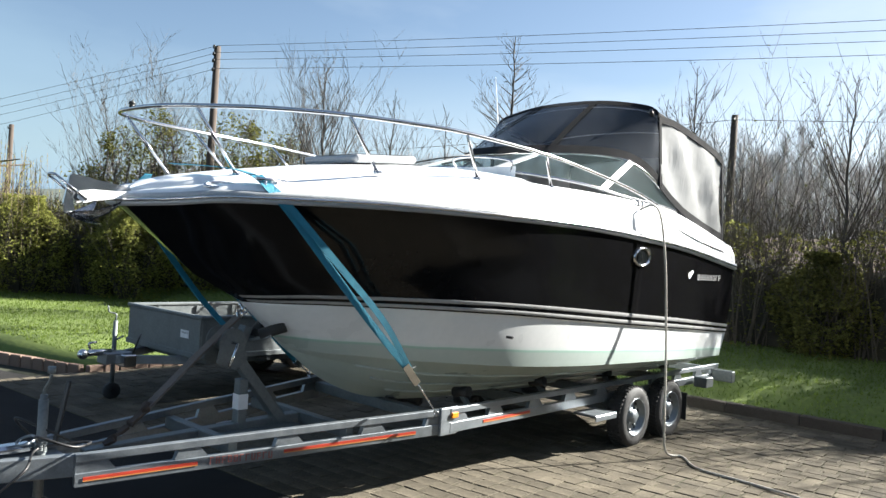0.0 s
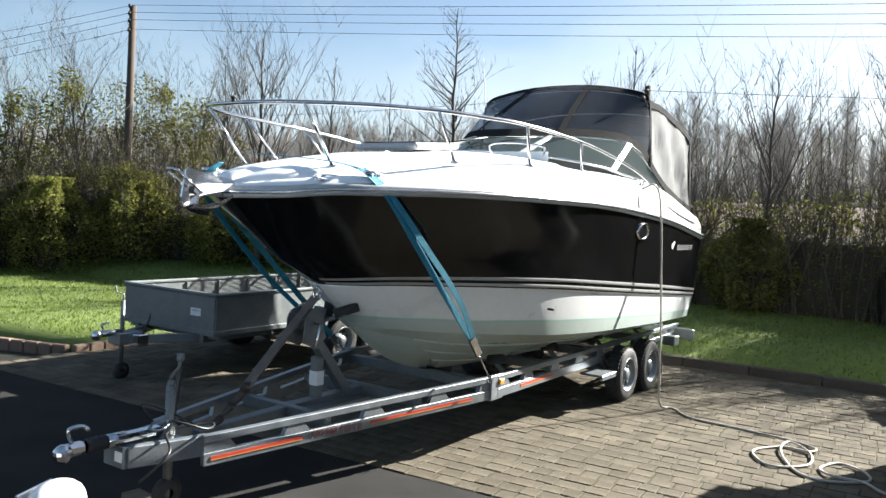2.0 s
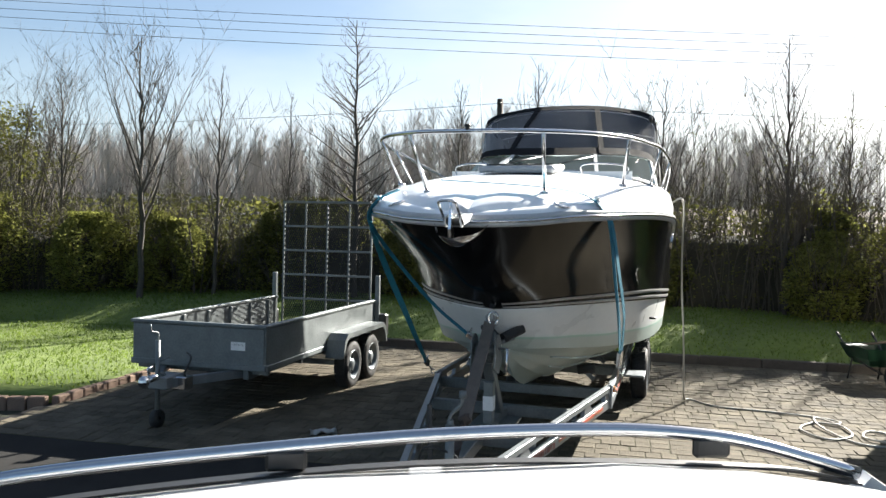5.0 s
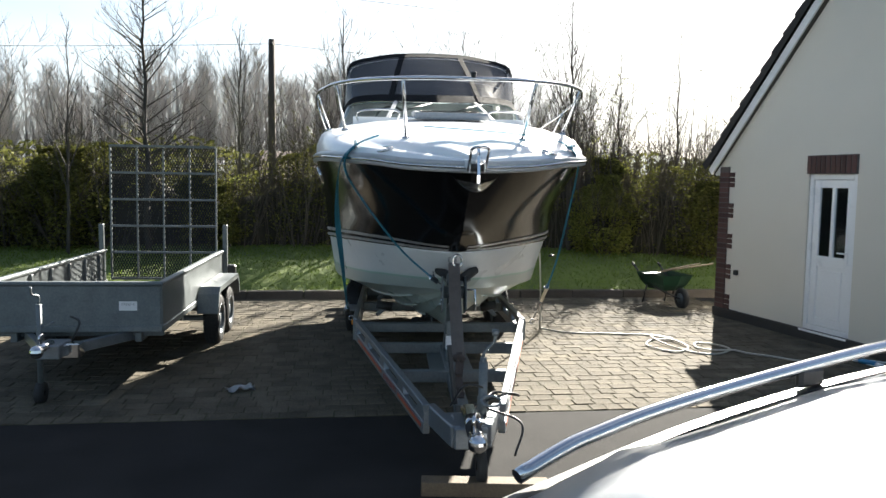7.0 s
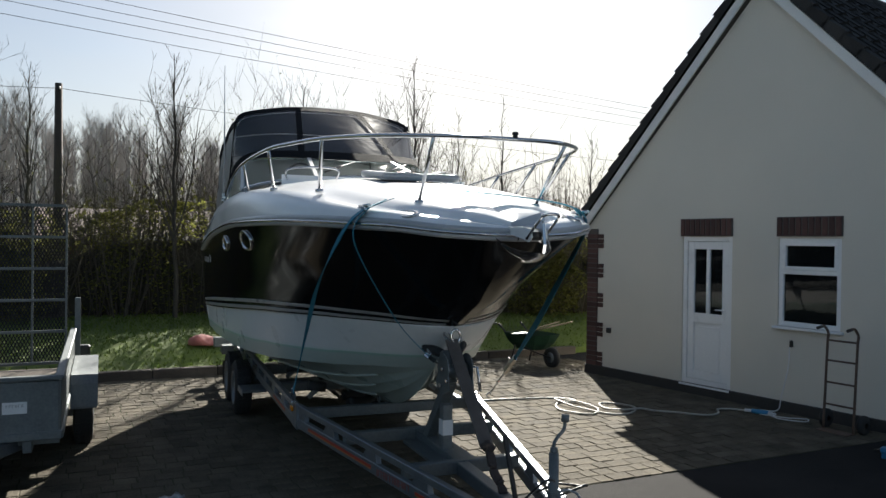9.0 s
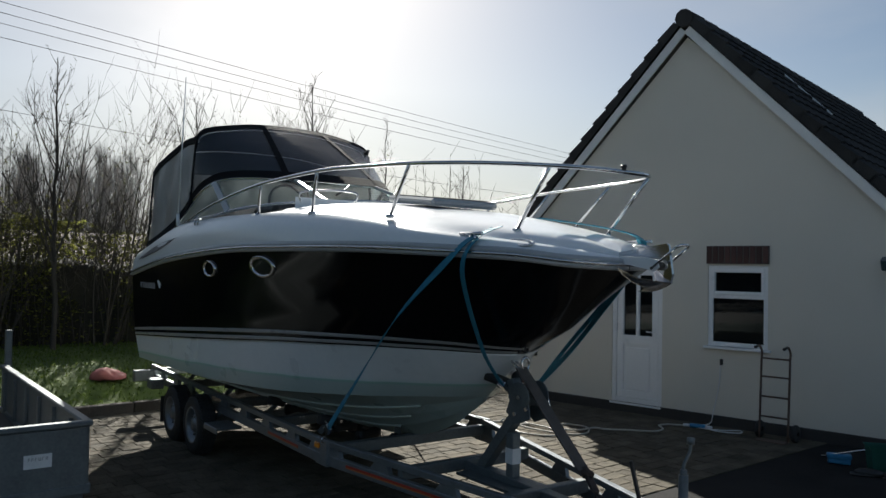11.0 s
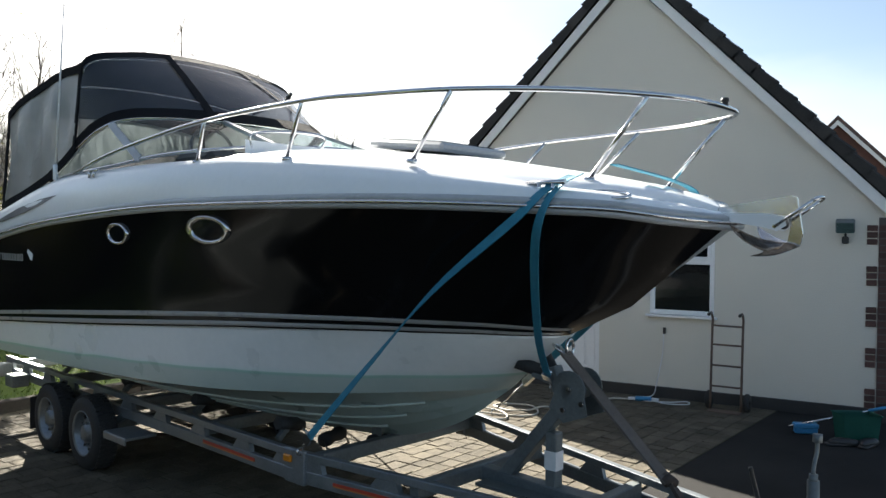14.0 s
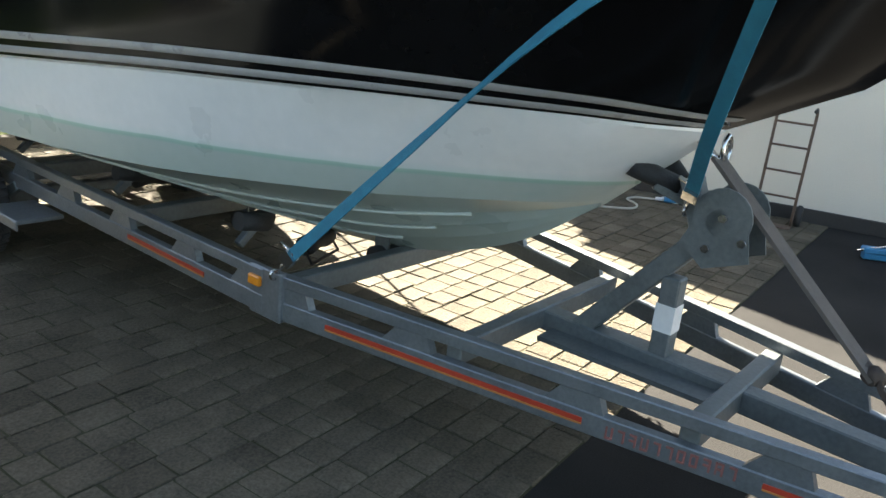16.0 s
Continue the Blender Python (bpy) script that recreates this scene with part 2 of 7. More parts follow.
TUB_GREEN = material("sea_green_plastic", (0.03, 0.17, 0.13), (0.02, 0.12, 0.09), 0.45, scale=6, fine=50, bump=0.1)
BLUE_PLASTIC = material("blue_plastic", (0.03, 0.22, 0.42), (0.02, 0.16, 0.32), 0.4, bump=0.05)
PINK_CLOTH = material("faded_red_sheet", (0.45, 0.16, 0.14), (0.3, 0.09, 0.08), 0.8, scale=10, fine=60, bump=0.3)
PLY = material("worn_plywood", (0.17, 0.14, 0.11), (0.10, 0.085, 0.07), 0.85, scale=3, fine=50, bump=0.3)
INTERIOR = material("dim_interior", (0.12, 0.11, 0.10), (0.08, 0.075, 0.07), 0.9, bump=0.1)
SEAT_VINYL = material("cream_upholstery", (0.55, 0.53, 0.48), (0.45, 0.43, 0.39), 0.5, bump=0.05)
RED_ROOF = material("brown_roof_tile", (0.12, 0.075, 0.06), (0.075, 0.05, 0.045), 0.85, scale=3, fine=30, bump=0.5)


def let_light_through(m, share):
    """Leaves and blades glow when the sun stands behind them."""
    n, l = m.node_tree.nodes, m.node_tree.links
    p = n["Principled BSDF"]
    tr = n.new("ShaderNodeBsdfTranslucent")
    l.new(p.inputs["Base Color"].links[0].from_socket, tr.inputs["Color"])
    mix = n.new("ShaderNodeMixShader")
    mix.inputs[0].default_value = share
    l.new(p.outputs[0], mix.inputs[1])
    l.new(tr.outputs[0], mix.inputs[2])
    l.new(mix.outputs[0], n["Material Output"].inputs["Surface"])


for m_, s_ in ((LEAF, 0.4), (LEAF_LIGHT, 0.65), (WILLOW, 0.45), (BLADE, 0.5)):
    let_light_through(m_, s_)


def hull_material():
    """White gelcoat that turns grey-green below the waterline, with a teal growth line on it."""
    m = material("stained_hull", (0.76, 0.77, 0.77), (0.68, 0.70, 0.70), 0.3, scale=2.2, fine=18, bump=0.05)
    n, l = m.node_tree.nodes, m.node_tree.links
    p = n["Principled BSDF"]
    clean = p.inputs["Base Color"].links[0].from_socket
    tex = n.new("ShaderNodeTexCoord")
    sep = n.new("ShaderNodeSeparateXYZ")
    l.new(tex.outputs["Object"], sep.inputs[0])
    wob = n.new("ShaderNodeTexNoise")
    wob.inputs["Scale"].default_value = 1.6
    l.new(tex.outputs["Object"], wob.inputs["Vector"])
    # height over the tilted waterline: z - (1.105 - 0.026 y) plus a wobble
    slope = n.new("ShaderNodeMath"); slope.operation = 'MULTIPLY_ADD'
    slope.inputs[1].default_value, slope.inputs[2].default_value = 0.040, -1.215
    l.new(sep.outputs["Y"], slope.inputs[0])
    add = n.new("ShaderNodeMath"); add.operation = 'ADD'
    l.new(slope.outputs[0], add.inputs[0]); l.new(sep.outputs["Z"], add.inputs[1])
    wb = n.new("ShaderNodeMath"); wb.operation = 'MULTIPLY_ADD'
    wb.inputs[1].default_value = 0.03
    l.new(wob.outputs["Fac"], wb.inputs[0]); l.new(add.outputs[0], wb.inputs[2])
    band = n.new("ShaderNodeValToRGB")
    el = band.color_ramp.elements
    el[0].position, el[0].color = 0.0, (0.46, 0.53, 0.49, 1)
    el[1].position, el[1].color = 1.0, (1, 1, 1, 1)
    for pos, c in ((0.40, (0.52, 0.60, 0.56, 1)), (0.490, (0.58, 0.66, 0.62, 1)), (0.496, (0.44, 0.66, 0.57, 1)), (0.504, (0.50, 0.72, 0.63, 1)), (0.508, (0.90, 0.97, 0.95, 1)), (0.53, (1, 1, 1, 1))):
        x = el.new(pos); x.color = c
    sc2 = n.new("ShaderNodeMapRange")
    sc2.inputs["From Min"].default_value, sc2.inputs["From Max"].default_value = -0.7, 0.7
    l.new(wb.outputs[0], sc2.inputs["Value"]); l.new(sc2.outputs[0], band.inputs["Fac"])
    mul = n.new("ShaderNodeMixRGB"); mul.blend_type = 'MULTIPLY'; mul.inputs[0].default_value = 1.0
    l.new(clean, mul.inputs[1]); l.new(band.outputs["Color"], mul.inputs[2])
    l.new(mul.outputs["Color"], p.inputs["Base Color"])
    return m


HULL = hull_material()
STRAKE = material("lit_strake", (0.50, 0.56, 0.53), (0.40, 0.46, 0.43), 0.4, scale=3, fine=25, bump=0.05)

# ---------------- mesh helpers ----------------
def empty(name, m=None, **tags):
    ob = new(name)
    ob.empty_display_size = 0.2
    if m is not None:
        ob.matrix_world = m
    return tagged(ob, **tags)


def part(name, bm, mat, parent=None, label="", smooth=False, **tags):
    """Link a bmesh as one mesh object under a thing or a part."""
    bmesh.ops.recalc_face_normals(bm, faces=bm.faces)
    me = bpy.data.meshes.new(name)
    bm.to_mesh(me)
    bm.free()
    for mm in (mat if isinstance(mat, (list, tuple)) else [mat]):
        me.materials.append(mm)
    if smooth:
        for f in me.polygons:
            f.use_smooth = True
    ob = new(name, me)
    if parent is not None:
        ob.parent = parent
    return tagged(ob, label=label, **tags)


def data_part(name, verts, faces, mat, parent=None, label="", smooth=False, **tags):
    me = bpy.data.meshes.new(name)
    me.from_pydata(verts, [], faces)
    me.materials.append(mat)
    if smooth:
        for f in me.polygons:
            f.use_smooth = True
    ob = new(name, me)
    if parent is not None:
        ob.parent = parent
    return tagged(ob, label=label, **tags)


def box(bm, c, s, bevel=0.0, m=None):
    """A box of centre c and full sizes s, with bevelled edges."""
    r = bmesh.ops.create_cube(bm, size=1.0)
    vs = r["verts"]
    bmesh.ops.scale(bm, vec=s, verts=vs)
    if bevel:
        es = list({e for v in vs for e in v.link_edges})
        r2 = bmesh.ops.bevel(bm, geom=es, offset=bevel, segments=1, affect='EDGES', profile=0.5)
        vs = list({v for f in r2["faces"] for v in f.verts} | {v for v in vs if v.is_valid})
        seen = set(vs)
        for v in list(vs):
            for e in v.link_edges:
                o = e.other_vert(v)
                if o not in seen:
                    seen.add(o)
                    vs.append(o)
    mm = (m or Matrix()) if m is not None else Matrix()
    bmesh.ops.transform(bm, matrix=Matrix.Translation(c) @ mm, verts=vs)
    return vs


def beam(bm, p, q, w, h, bevel=0.0):
    """A straight square bar from p to q: w across, h high."""
    p, q = Vector(p), Vector(q)
    d = q - p
    y = d.normalized()
    x = y.cross(Vector((0, 0, 1)))
    x = x.normalized() if x.length > 1e-4 else Vector((1, 0, 0))
    z = x.cross(y)
    m = Matrix((x, y, z)).transposed().to_4x4()
    box(bm, (p + q) / 2, (w, d.length, h), bevel, m)


def smooth_line(pts, n):
    """n points along a Catmull-Rom curve through pts."""
    pts = [Vector(p) for p in pts]
    out = []
    k = len(pts) - 1
    for i in range(n):
        f = i / (n - 1) * k
        j = min(int(f), k - 1)
        t = f - j
        p1, p2 = pts[j], pts[j + 1]
        p0 = pts[j - 1] if j else p1 * 2 - p2
        p3 = pts[j + 2] if j + 2 <= k else p2 * 2 - p1
        out.append(0.5 * ((2 * p1) + (p2 - p0) * t + (2 * p0 - 5 * p1 + 4 * p2 - p3) * t * t + (3 * p1 - p0 - 3 * p2 + p3) * t ** 3))
    return out


def tube(bm, pts, r, n=8, r_end=None, cap=True):
    """A round bar swept along pts."""
    pts = [Vector(p) for p in pts]
    rings, up = [], None
    for i, p in enumerate(pts):
        d = (pts[min(i + 1, len(pts) - 1)] - pts[max(i - 1, 0)]).normalized()
        if up is None:
            up = d.cross(Vector((0, 0, 1)))
            up = up.normalized() if up.length > 1e-3 else Vector((1, 0, 0))
        a = (up - d * up.dot(d)).normalized()
        up = a
        b = d.cross(a)
        rr = r if r_end is None else r + (r_end - r) * i / (len(pts) - 1)
        rings.append([bm.verts.new(p + (a * math.cos(2 * math.pi * k / n) + b * math.sin(2 * math.pi * k / n)) * rr) for k in range(n)])
    for r0, r1 in zip(rings, rings[1:]):
        for k in range(n):
            bm.faces.new((r0[k], r0[(k + 1) % n], r1[(k + 1) % n], r1[k])).smooth = True
    if cap:
        bm.faces.new(rings[0][::-1])
        bm.faces.new(rings[-1])


def ribbon(bm, pts, width, thick, across=None):
    """A flat strap along pts; across: the way its width lies."""
    pts = [Vector(p) for p in pts]
    rings = []
    for i, p in enumerate(pts):
        d = (pts[min(i + 1, len(pts) - 1)] - pts[max(i - 1, 0)]).normalized()
        a = Vector(across[i]) if isinstance(across, list) else (Vector(across) if across is not None else d.cross(Vector((0, 0, 1))))
        a = (a - d * a.dot(d)).normalized()
        b = d.cross(a)
        rings.append([bm.verts.new(p + a * sx * width / 2 + b * sy * thick / 2) for sx, sy in ((-1, -1), (1, -1), (1, 1), (-1, 1))])
    for r0, r1 in zip(rings, rings[1:]):
        for k in range(4):
            bm.faces.new((r0[k], r0[(k + 1) % 4], r1[(k + 1) % 4], r1[k]))
    bm.faces.new(rings[0][::-1])
    bm.faces.new(rings[-1])


def grid(bm, rows, smooth=True, mat=0):
    """A skin over rows of points."""
    vs = [[bm.verts.new(p) for p in r] for r in rows]
    for r0, r1 in zip(vs, vs[1:]):
        for a, b, c, d in zip(r0, r0[1:], r1[1:], r1):
            try:
                f = bm.faces.new((a, b, c, d))
                f.smooth, f.material_index = smooth, mat
            except ValueError:
                pass
    return vs


def prism(bm, poly, depth, axis):
    """A flat outline (list of 3D points) given thickness along axis."""
    a = [bm.verts.new(p) for p in poly]
    b = [bm.verts.new(Vector(p) + Vector(axis) * depth) for p in poly]
    bm.faces.new(a)
    bm.faces.new(b[::-1])
    for i in range(len(a)):
        j = (i + 1) % len(a)
        bm.faces.new((a[i], b[i], b[j], a[j]))


def lathe(bm, prof, n=24, m=None):
    """A body of revolution round x from (x, r) pairs."""
    m = m or Matrix()
    rings = [[bm.verts.new(m @ Vector((x, r * math.cos(2 * math.pi * k / n), r * math.sin(2 * math.pi * k / n)))) for k in range(n)] for x, r in prof]
    for r0, r1 in zip(rings, rings[1:]):
        for k in range(n):
            bm.faces.new((r0[k], r0[(k + 1) % n], r1[(k + 1) % n], r1[k])).smooth = True
    return rings


def bars(bm, size, n, thick=0.002, seed=1, gap=0.3):
    """Letter-like strokes in a row, for writing that cannot be read (in the xz plane)."""
    rnd = random.Random(seed)
    w, h = size
    step = w / n
    for i in range(n):
        x = -w / 2 + (i + 0.5) * step
        k = rnd.random()
        cw = step * (1 - gap)
        box(bm, (x - cw * 0.35, 0, 0), (cw * 0.28, thick, h))
        if k < 0.7:
            box(bm, (x, 0, h * 0.42), (cw * 0.8, thick * 1.2, h * 0.16))
        if k > 0.25:
            box(bm, (x, 0, -h * 0.02 if k < 0.6 else -h * 0.42), (cw * 0.8, thick * 1.4, h * 0.16))
        if k > 0.5:
            box(bm, (x + cw * 0.35, 0, 0), (cw * 0.24, thick * 0.8, h))

# ---------------- ground ----------------
EDGE = math.atan(-0.10)            # the yard's courses lie slightly askew to the house


def yard(x, y, z=0.0):
    """A place in the yard: x along the kerb from under the boat's bow, y from the paving's front edge."""
    return Vector((-4.0 + x * math.cos(EDGE) - y * math.sin(EDGE), 2.98 + x * math.sin(EDGE) + y * math.cos(EDGE), z))


bm = bmesh.new()
bmesh.ops.create_grid(bm, x_segments=40, y_segments=40, size=400)
bmesh.ops.translate(bm, verts=bm.verts, vec=(0, 0, -0.06))
part("ground", bm, FIELD, kind="structure", label="rough grass field that reaches the horizon", category="ground")

bm = bmesh.new()
prism(bm, [(-30, -14, -0.05), (30, -14, -0.05), (30, 12, -0.05), (1.3, 12, -0.05), (1.3, 8.2, -0.05), (-9, 9.4, -0.05), (-9.0, 4.0, -0.05), (-12, 3.55, -0.05), (-30, 3.2, -0.05)], 0.05, (0, 0, 1))
part("road", bm, TARMAC, kind="structure", label="dark tarmac driveway in front of the paved yard", category="driveway")

# bed under the paving
KERB_Y = 6.40
bm = bmesh.new()
prism(bm, [yard(-4.95, 0, -0.004), yard(5.75, 0, -0.004), yard(5.2, KERB_Y, -0.004), yard(-4.95, KERB_Y, -0.004)], 0.007, (0, 0, 1))
part("paving_bed", bm, JOINT, kind="structure", label="sand and moss joints under the block paving", category="paving")

# lawn: one sheet in two lobes round the yard, a kerb above it
ky = KERB_Y + 0.13


def in_yard(x, y):
    """The yard's own coordinates of a place."""
    px, py = x + 4.0, y - 2.98
    return px * math.cos(EDGE) + py * math.sin(EDGE), -px * math.sin(EDGE) + py * math.cos(EDGE)


def bank(d):
    """Height of the lawn at a distance behind the kerb: it climbs as a low bank."""
    return float(np.interp(d, (0.0, 0.25, 0.6, 1.1, 2.0, 3.6, 9.0), (0.09, 0.13, 0.26, 0.37, 0.46, 0.53, 0.58)))


def lawn_z(x, y):
    return bank(in_yard(x, y)[1] - ky)


bm = bmesh.new()
across = list(np.linspace(-32, 30, 63))
rows = [[yard(x, ky, -0.04) for x in across]]
for d in (0.0, 0.12, 0.25, 0.42, 0.6, 0.85, 1.1, 1.5, 2.0, 2.8, 3.6, 6.0, 9.0, 16.0, 22.0):
    rows.append([yard(x, ky + d, bank(d) + (0.02 * noise.noise(Vector((x * 0.7, d * 0.7, 0))) if d > 0.1 else 0)) for x in across])
grid(bm, rows)
front = [yard(-5.08, 1.2)] + [Vector((-10.5 - 1.5 * k, 4.35 - 0.01 * k, 0)) for k in range(17)]
back = [yard(-5.08 - 27.0 * k / 17, ky) for k in range(18)]
rows = [[Vector((p.x, p.y, -0.04)) for p in front]]
for t in (0.0, 0.25, 0.5, 0.75, 1.0):
    rows.append([Vector((p.x, p.y, 0)).lerp(Vector((q.x, q.y, 0)), t) + Vector((0, 0, 0.09)) for p, q in zip(front, back)])
grid(bm, rows)
grid(bm, [[yard(-5.08, 1.2 + (ky - 1.2) * k / 6, z) for k in range(7)] for z in (-0.04, 0.09)])
part("lawn", bm, LAWN, kind="structure", label="mown green lawn that climbs as a bank behind the kerb", category="lawn", smooth=True)

rnd = random.Random(4)
V_, F_ = [], []
def on_lawn(x, y):
    xx, yy = in_yard(x, y)
    return (yy > ky + 0.03 and not (x > 1.2 and y < 7.9)) or (xx < -5.12 and yy > 1.5 + max(0, (-xx - 5.1)) * -0.02)
count = 0
while count < 70000:
    x, y = rnd.uniform(-20, 7), rnd.uniform(4.6, 15)
    if not on_lawn(x, y) or rnd.random() < (y - 10) * 0.07:
        continue
    count += 1
    h = rnd.uniform(0.02, 0.055) * (1.5 if rnd.random() < 0.06 else 1)
    a = rnd.uniform(0, 6.28)
    w = rnd.uniform(0.006, 0.013) * (1.4 if y > 12 else 1)
    dx, dy = math.cos(a) * w, math.sin(a) * w
    lx, ly = rnd.uniform(-0.03, 0.03), rnd.uniform(-0.03, 0.03)
    i = len(V_)
    g = lawn_z(x, y)
    V_ += [(x - dx, y - dy, g - 0.002), (x + dx, y + dy, g - 0.002), (x + lx, y + ly, g + h)]
    F_.append((i, i + 1, i + 2))
data_part("grass", V_, F_, BLADE, kind="stuff", label="short green grass blades on the lawn", category="grass")

# ---------------- house ----------------
HX, HY0, HY1, EAVE = 1.40, 1.22, 7.17, 2.26
HOUSE_TURN = pose(1.4, 4.25, 0, 0, 0, 3.0) @ pose(-1.4, -4.25, 0)
APEX_Y, APEX_Z = 4.25, 5.27
HDEEP = 8.0
house = empty("house", HOUSE_TURN, label="cream rendered bungalow with a steep dark tiled gable roof", category="house")


def wall_pieces(bm, x0, x1):
    """The gable wall with a door and a window opening through it."""
    def slab(y0, y1, z0, z1):
        box(bm, ((x0 + x1) / 2, (y0 + y1) / 2, (z0 + z1) / 2), (x1 - x0, y1 - y0, z1 - z0))
    slab(HY0, 3.155, 0.14, EAVE)
    slab(3.155, 3.935, 0.14, 1.04)
    slab(3.155, 3.935, 2.10, EAVE)
    slab(3.935, 4.58, 0.14, EAVE)
    slab(4.58, 5.36, 2.12, EAVE)
    slab(5.36, HY1, 0.14, EAVE)
    s = (APEX_Z - EAVE) / (APEX_Y - HY0)
    prism(bm, [(x0, HY0, EAVE), (x0, HY1, EAVE), (x0, APEX_Y, APEX_Z - 0.06)], x1 - x0, (1, 0, 0))
    bmesh.ops.remove_doubles(bm, verts=bm.verts, dist=0.0005)


bm = bmesh.new()
wall_pieces(bm, HX, HX + 0.3)
part("gable_wall", bm, RENDER, house, "cream roughcast render wall")
for c, s in (((HX + 0.3 + HDEEP / 2, HY1 - 0.15, EAVE / 2), (HDEEP, 0.3, EAVE)), ((HX + 0.3 + HDEEP / 2, HY0 + 0.15, EAVE / 2), (HDEEP, 0.3, EAVE)), ((HX + HDEEP + 0.15, (HY0 + HY1) / 2, EAVE / 2), (0.3, HY1 - HY0 - 0.6, EAVE))):
    bm = bmesh.new()
    box(bm, c, s)
    part("outer_wall", bm, RENDER, house)
bm = bmesh.new()
box(bm, (HX + 4.2, (HY0 + HY1) / 2, 0.06), (7.6, HY1 - HY0 - 0.7, 0.1))
box(bm, (HX + 2.2, (HY0 + HY1) / 2, 1.2), (0.1, HY1 - HY0 - 0.7, 2.3))
part("room_inside", bm, INTERIOR, house, "dim room behind the glass")
bm = bmesh.new()
box(bm, (HX - 0.012, (HY0 + HY1) / 2 + 0.0, 0.07), (0.06, HY1 - HY0 + 0.02, 0.14), 0.004)
part("plinth", bm, PLINTH, house, "black plinth along the foot of the wall")

# roof: two thick slopes with courses of tiles and a white bargeboard
OVER = 0.06
roof = empty("roof")
roof.parent = house
slope_len = math.hypot(APEX_Z - EAVE, APEX_Y - HY0)
for side, ye, nm in ((1, HY1 + 0.12, "north"), (-1, HY0 - 0.34, "south")):
    sl = Vector((0, ye - APEX_Y, 0)).normalized()
    pitch = (APEX_Z - EAVE) / (HY1 - APEX_Y)
    d = Vector((0, sl.y, -pitch)).normalized()
    nrm = Vector((0, sl.y * pitch, 1)).normalized()
    top = Vector((HX - OVER, APEX_Y, APEX_Z))
    length = abs(ye - APEX_Y) / abs(d.y)
    bm = bmesh.new()
    a, b = top, top + d * length
    prism(bm, [a, b, b + nrm * 0.09, a + nrm * 0.09], HDEEP + 0.6, (1, 0, 0))
    part("roof_deck", bm, INTERIOR, roof)
    bm = bmesh.new()
    o = Vector((HX - OVER - 0.03, 0, 0)) - Vector((HX - OVER, 0, 0))
    prism(bm, [a + o - nrm * 0.02, b + o - nrm * 0.02, b + o + nrm * 0.088, a + o + nrm * 0.088], 0.028, (1, 0, 0))
    part("bargeboard", bm, FASCIA, roof, "white painted bargeboard")
    # tiles, course by course
    courses = int(length / 0.3)
    TV, TF = [], []
    for c in range(courses + 1):
        q0 = a + d * (length - (c + 1) * length / (courses + 1)) + nrm * 0.175
        q1 = a + d * (length - c * length / (courses + 1) + 0.03) + nrm * 0.21
        x = HX - OVER - 0.06
        while x < HX + HDEEP + 0.4:
            w = 0.295
            i = len(TV)
            prof = ((0, 0.03), (0.05, 0.05), (0.1, 0.03), (0.2, 0.0), (w, 0.02))
            for px, pz in prof:
                TV += [tuple(q0 + Vector((x - q0.x + px, 0, 0)) + nrm * pz), tuple(q1 + Vector((x - q1.x + px, 0, 0)) + nrm * pz)]
            for k in range(len(prof) - 1):
                TF.append((i + 2 * k, i + 2 * k + 1, i + 2 * k + 3, i + 2 * k + 2))
            j = len(TV)
            for px, pz in prof:
                TV.append(tuple(q1 + Vector((x - q1.x + px, 0, 0)) + nrm * (pz - 0.03)))
            for k in range(len(prof) - 1):
                TF.append((i + 2 * k + 1, j + k, j + k + 1, i + 2 * k + 3))
            # closed side on the verge
            if x < HX:
                k0 = len(TV)
                TV += [tuple(q0 + Vector((x - q0.x, 0, 0)) - nrm * 0.07), tuple(q1 + Vector((x - q1.x, 0, 0)) - nrm * 0.105)]
                TF.append((i, i + 1, k0 + 1, k0))
            x += w + 0.004
    data_part("roof_tiles", TV, TF, ROOF_TILE, roof, "dark grey interlocking concrete tiles", kind="stuff")
bm = bmesh.new()
for k in range(20):
    x = HX - OVER - 0.08 + k * 0.43
    tube(bm, [(x, APEX_Y, APEX_Z + 0.17), (x + 0.45, APEX_Y, APEX_Z + 0.18)], 0.125, 10)
part("ridge_tiles", bm, ROOF_TILE, roof, "half-round ridge tiles")
bm = bmesh.new()
tube(bm, [(HX + 0.02, HY1 + 0.19, EAVE - 0.10), (HX + HDEEP, HY1 + 0.19, EAVE - 0.12)], 0.055, 8)
part("gutter", bm, BLACK_PLASTIC, roof, "black plastic gutter")
bm = bmesh.new()
tube(bm, [(HX - 0.02, HY0 - 0.39, EAVE - 0.27), (HX + HDEEP, HY0 - 0.39, EAVE - 0.29)], 0.055, 8)
part("gutter", bm, BLACK_PLASTIC, roof, "black plastic gutter")
for ys, wide, zs in ((HY0 - 0.16, 0.32, EAVE - 0.13), (HY1 + 0.065, 0.125, EAVE - 0.06)):
    bm = bmesh.new()
    box(bm, (HX + 3.9, ys, zs - 0.08), (HDEEP - 0.4, wide, 0.02))
    box(bm, (HX + 0.12, ys, zs), (0.26, wide, 0.18), 0.01)
    part("soffit", bm, FASCIA, roof, "white boxed eaves")
bm = bmesh.new()
tube(bm, smooth_line([(HX + 0.02, HY0 - 0.39, EAVE - 0.30), (HX + 0.02, HY0 - 0.37, EAVE - 0.48), (HX + 0.02, HY0 - 0.12, EAVE - 0.64), (HX + 0.02, HY0 - 0.08, EAVE - 0.85), (HX + 0.02, HY0 - 0.08, 1.0), (HX + 0.02, HY0 - 0.08, 0.04)], 24), 0.036, 10)
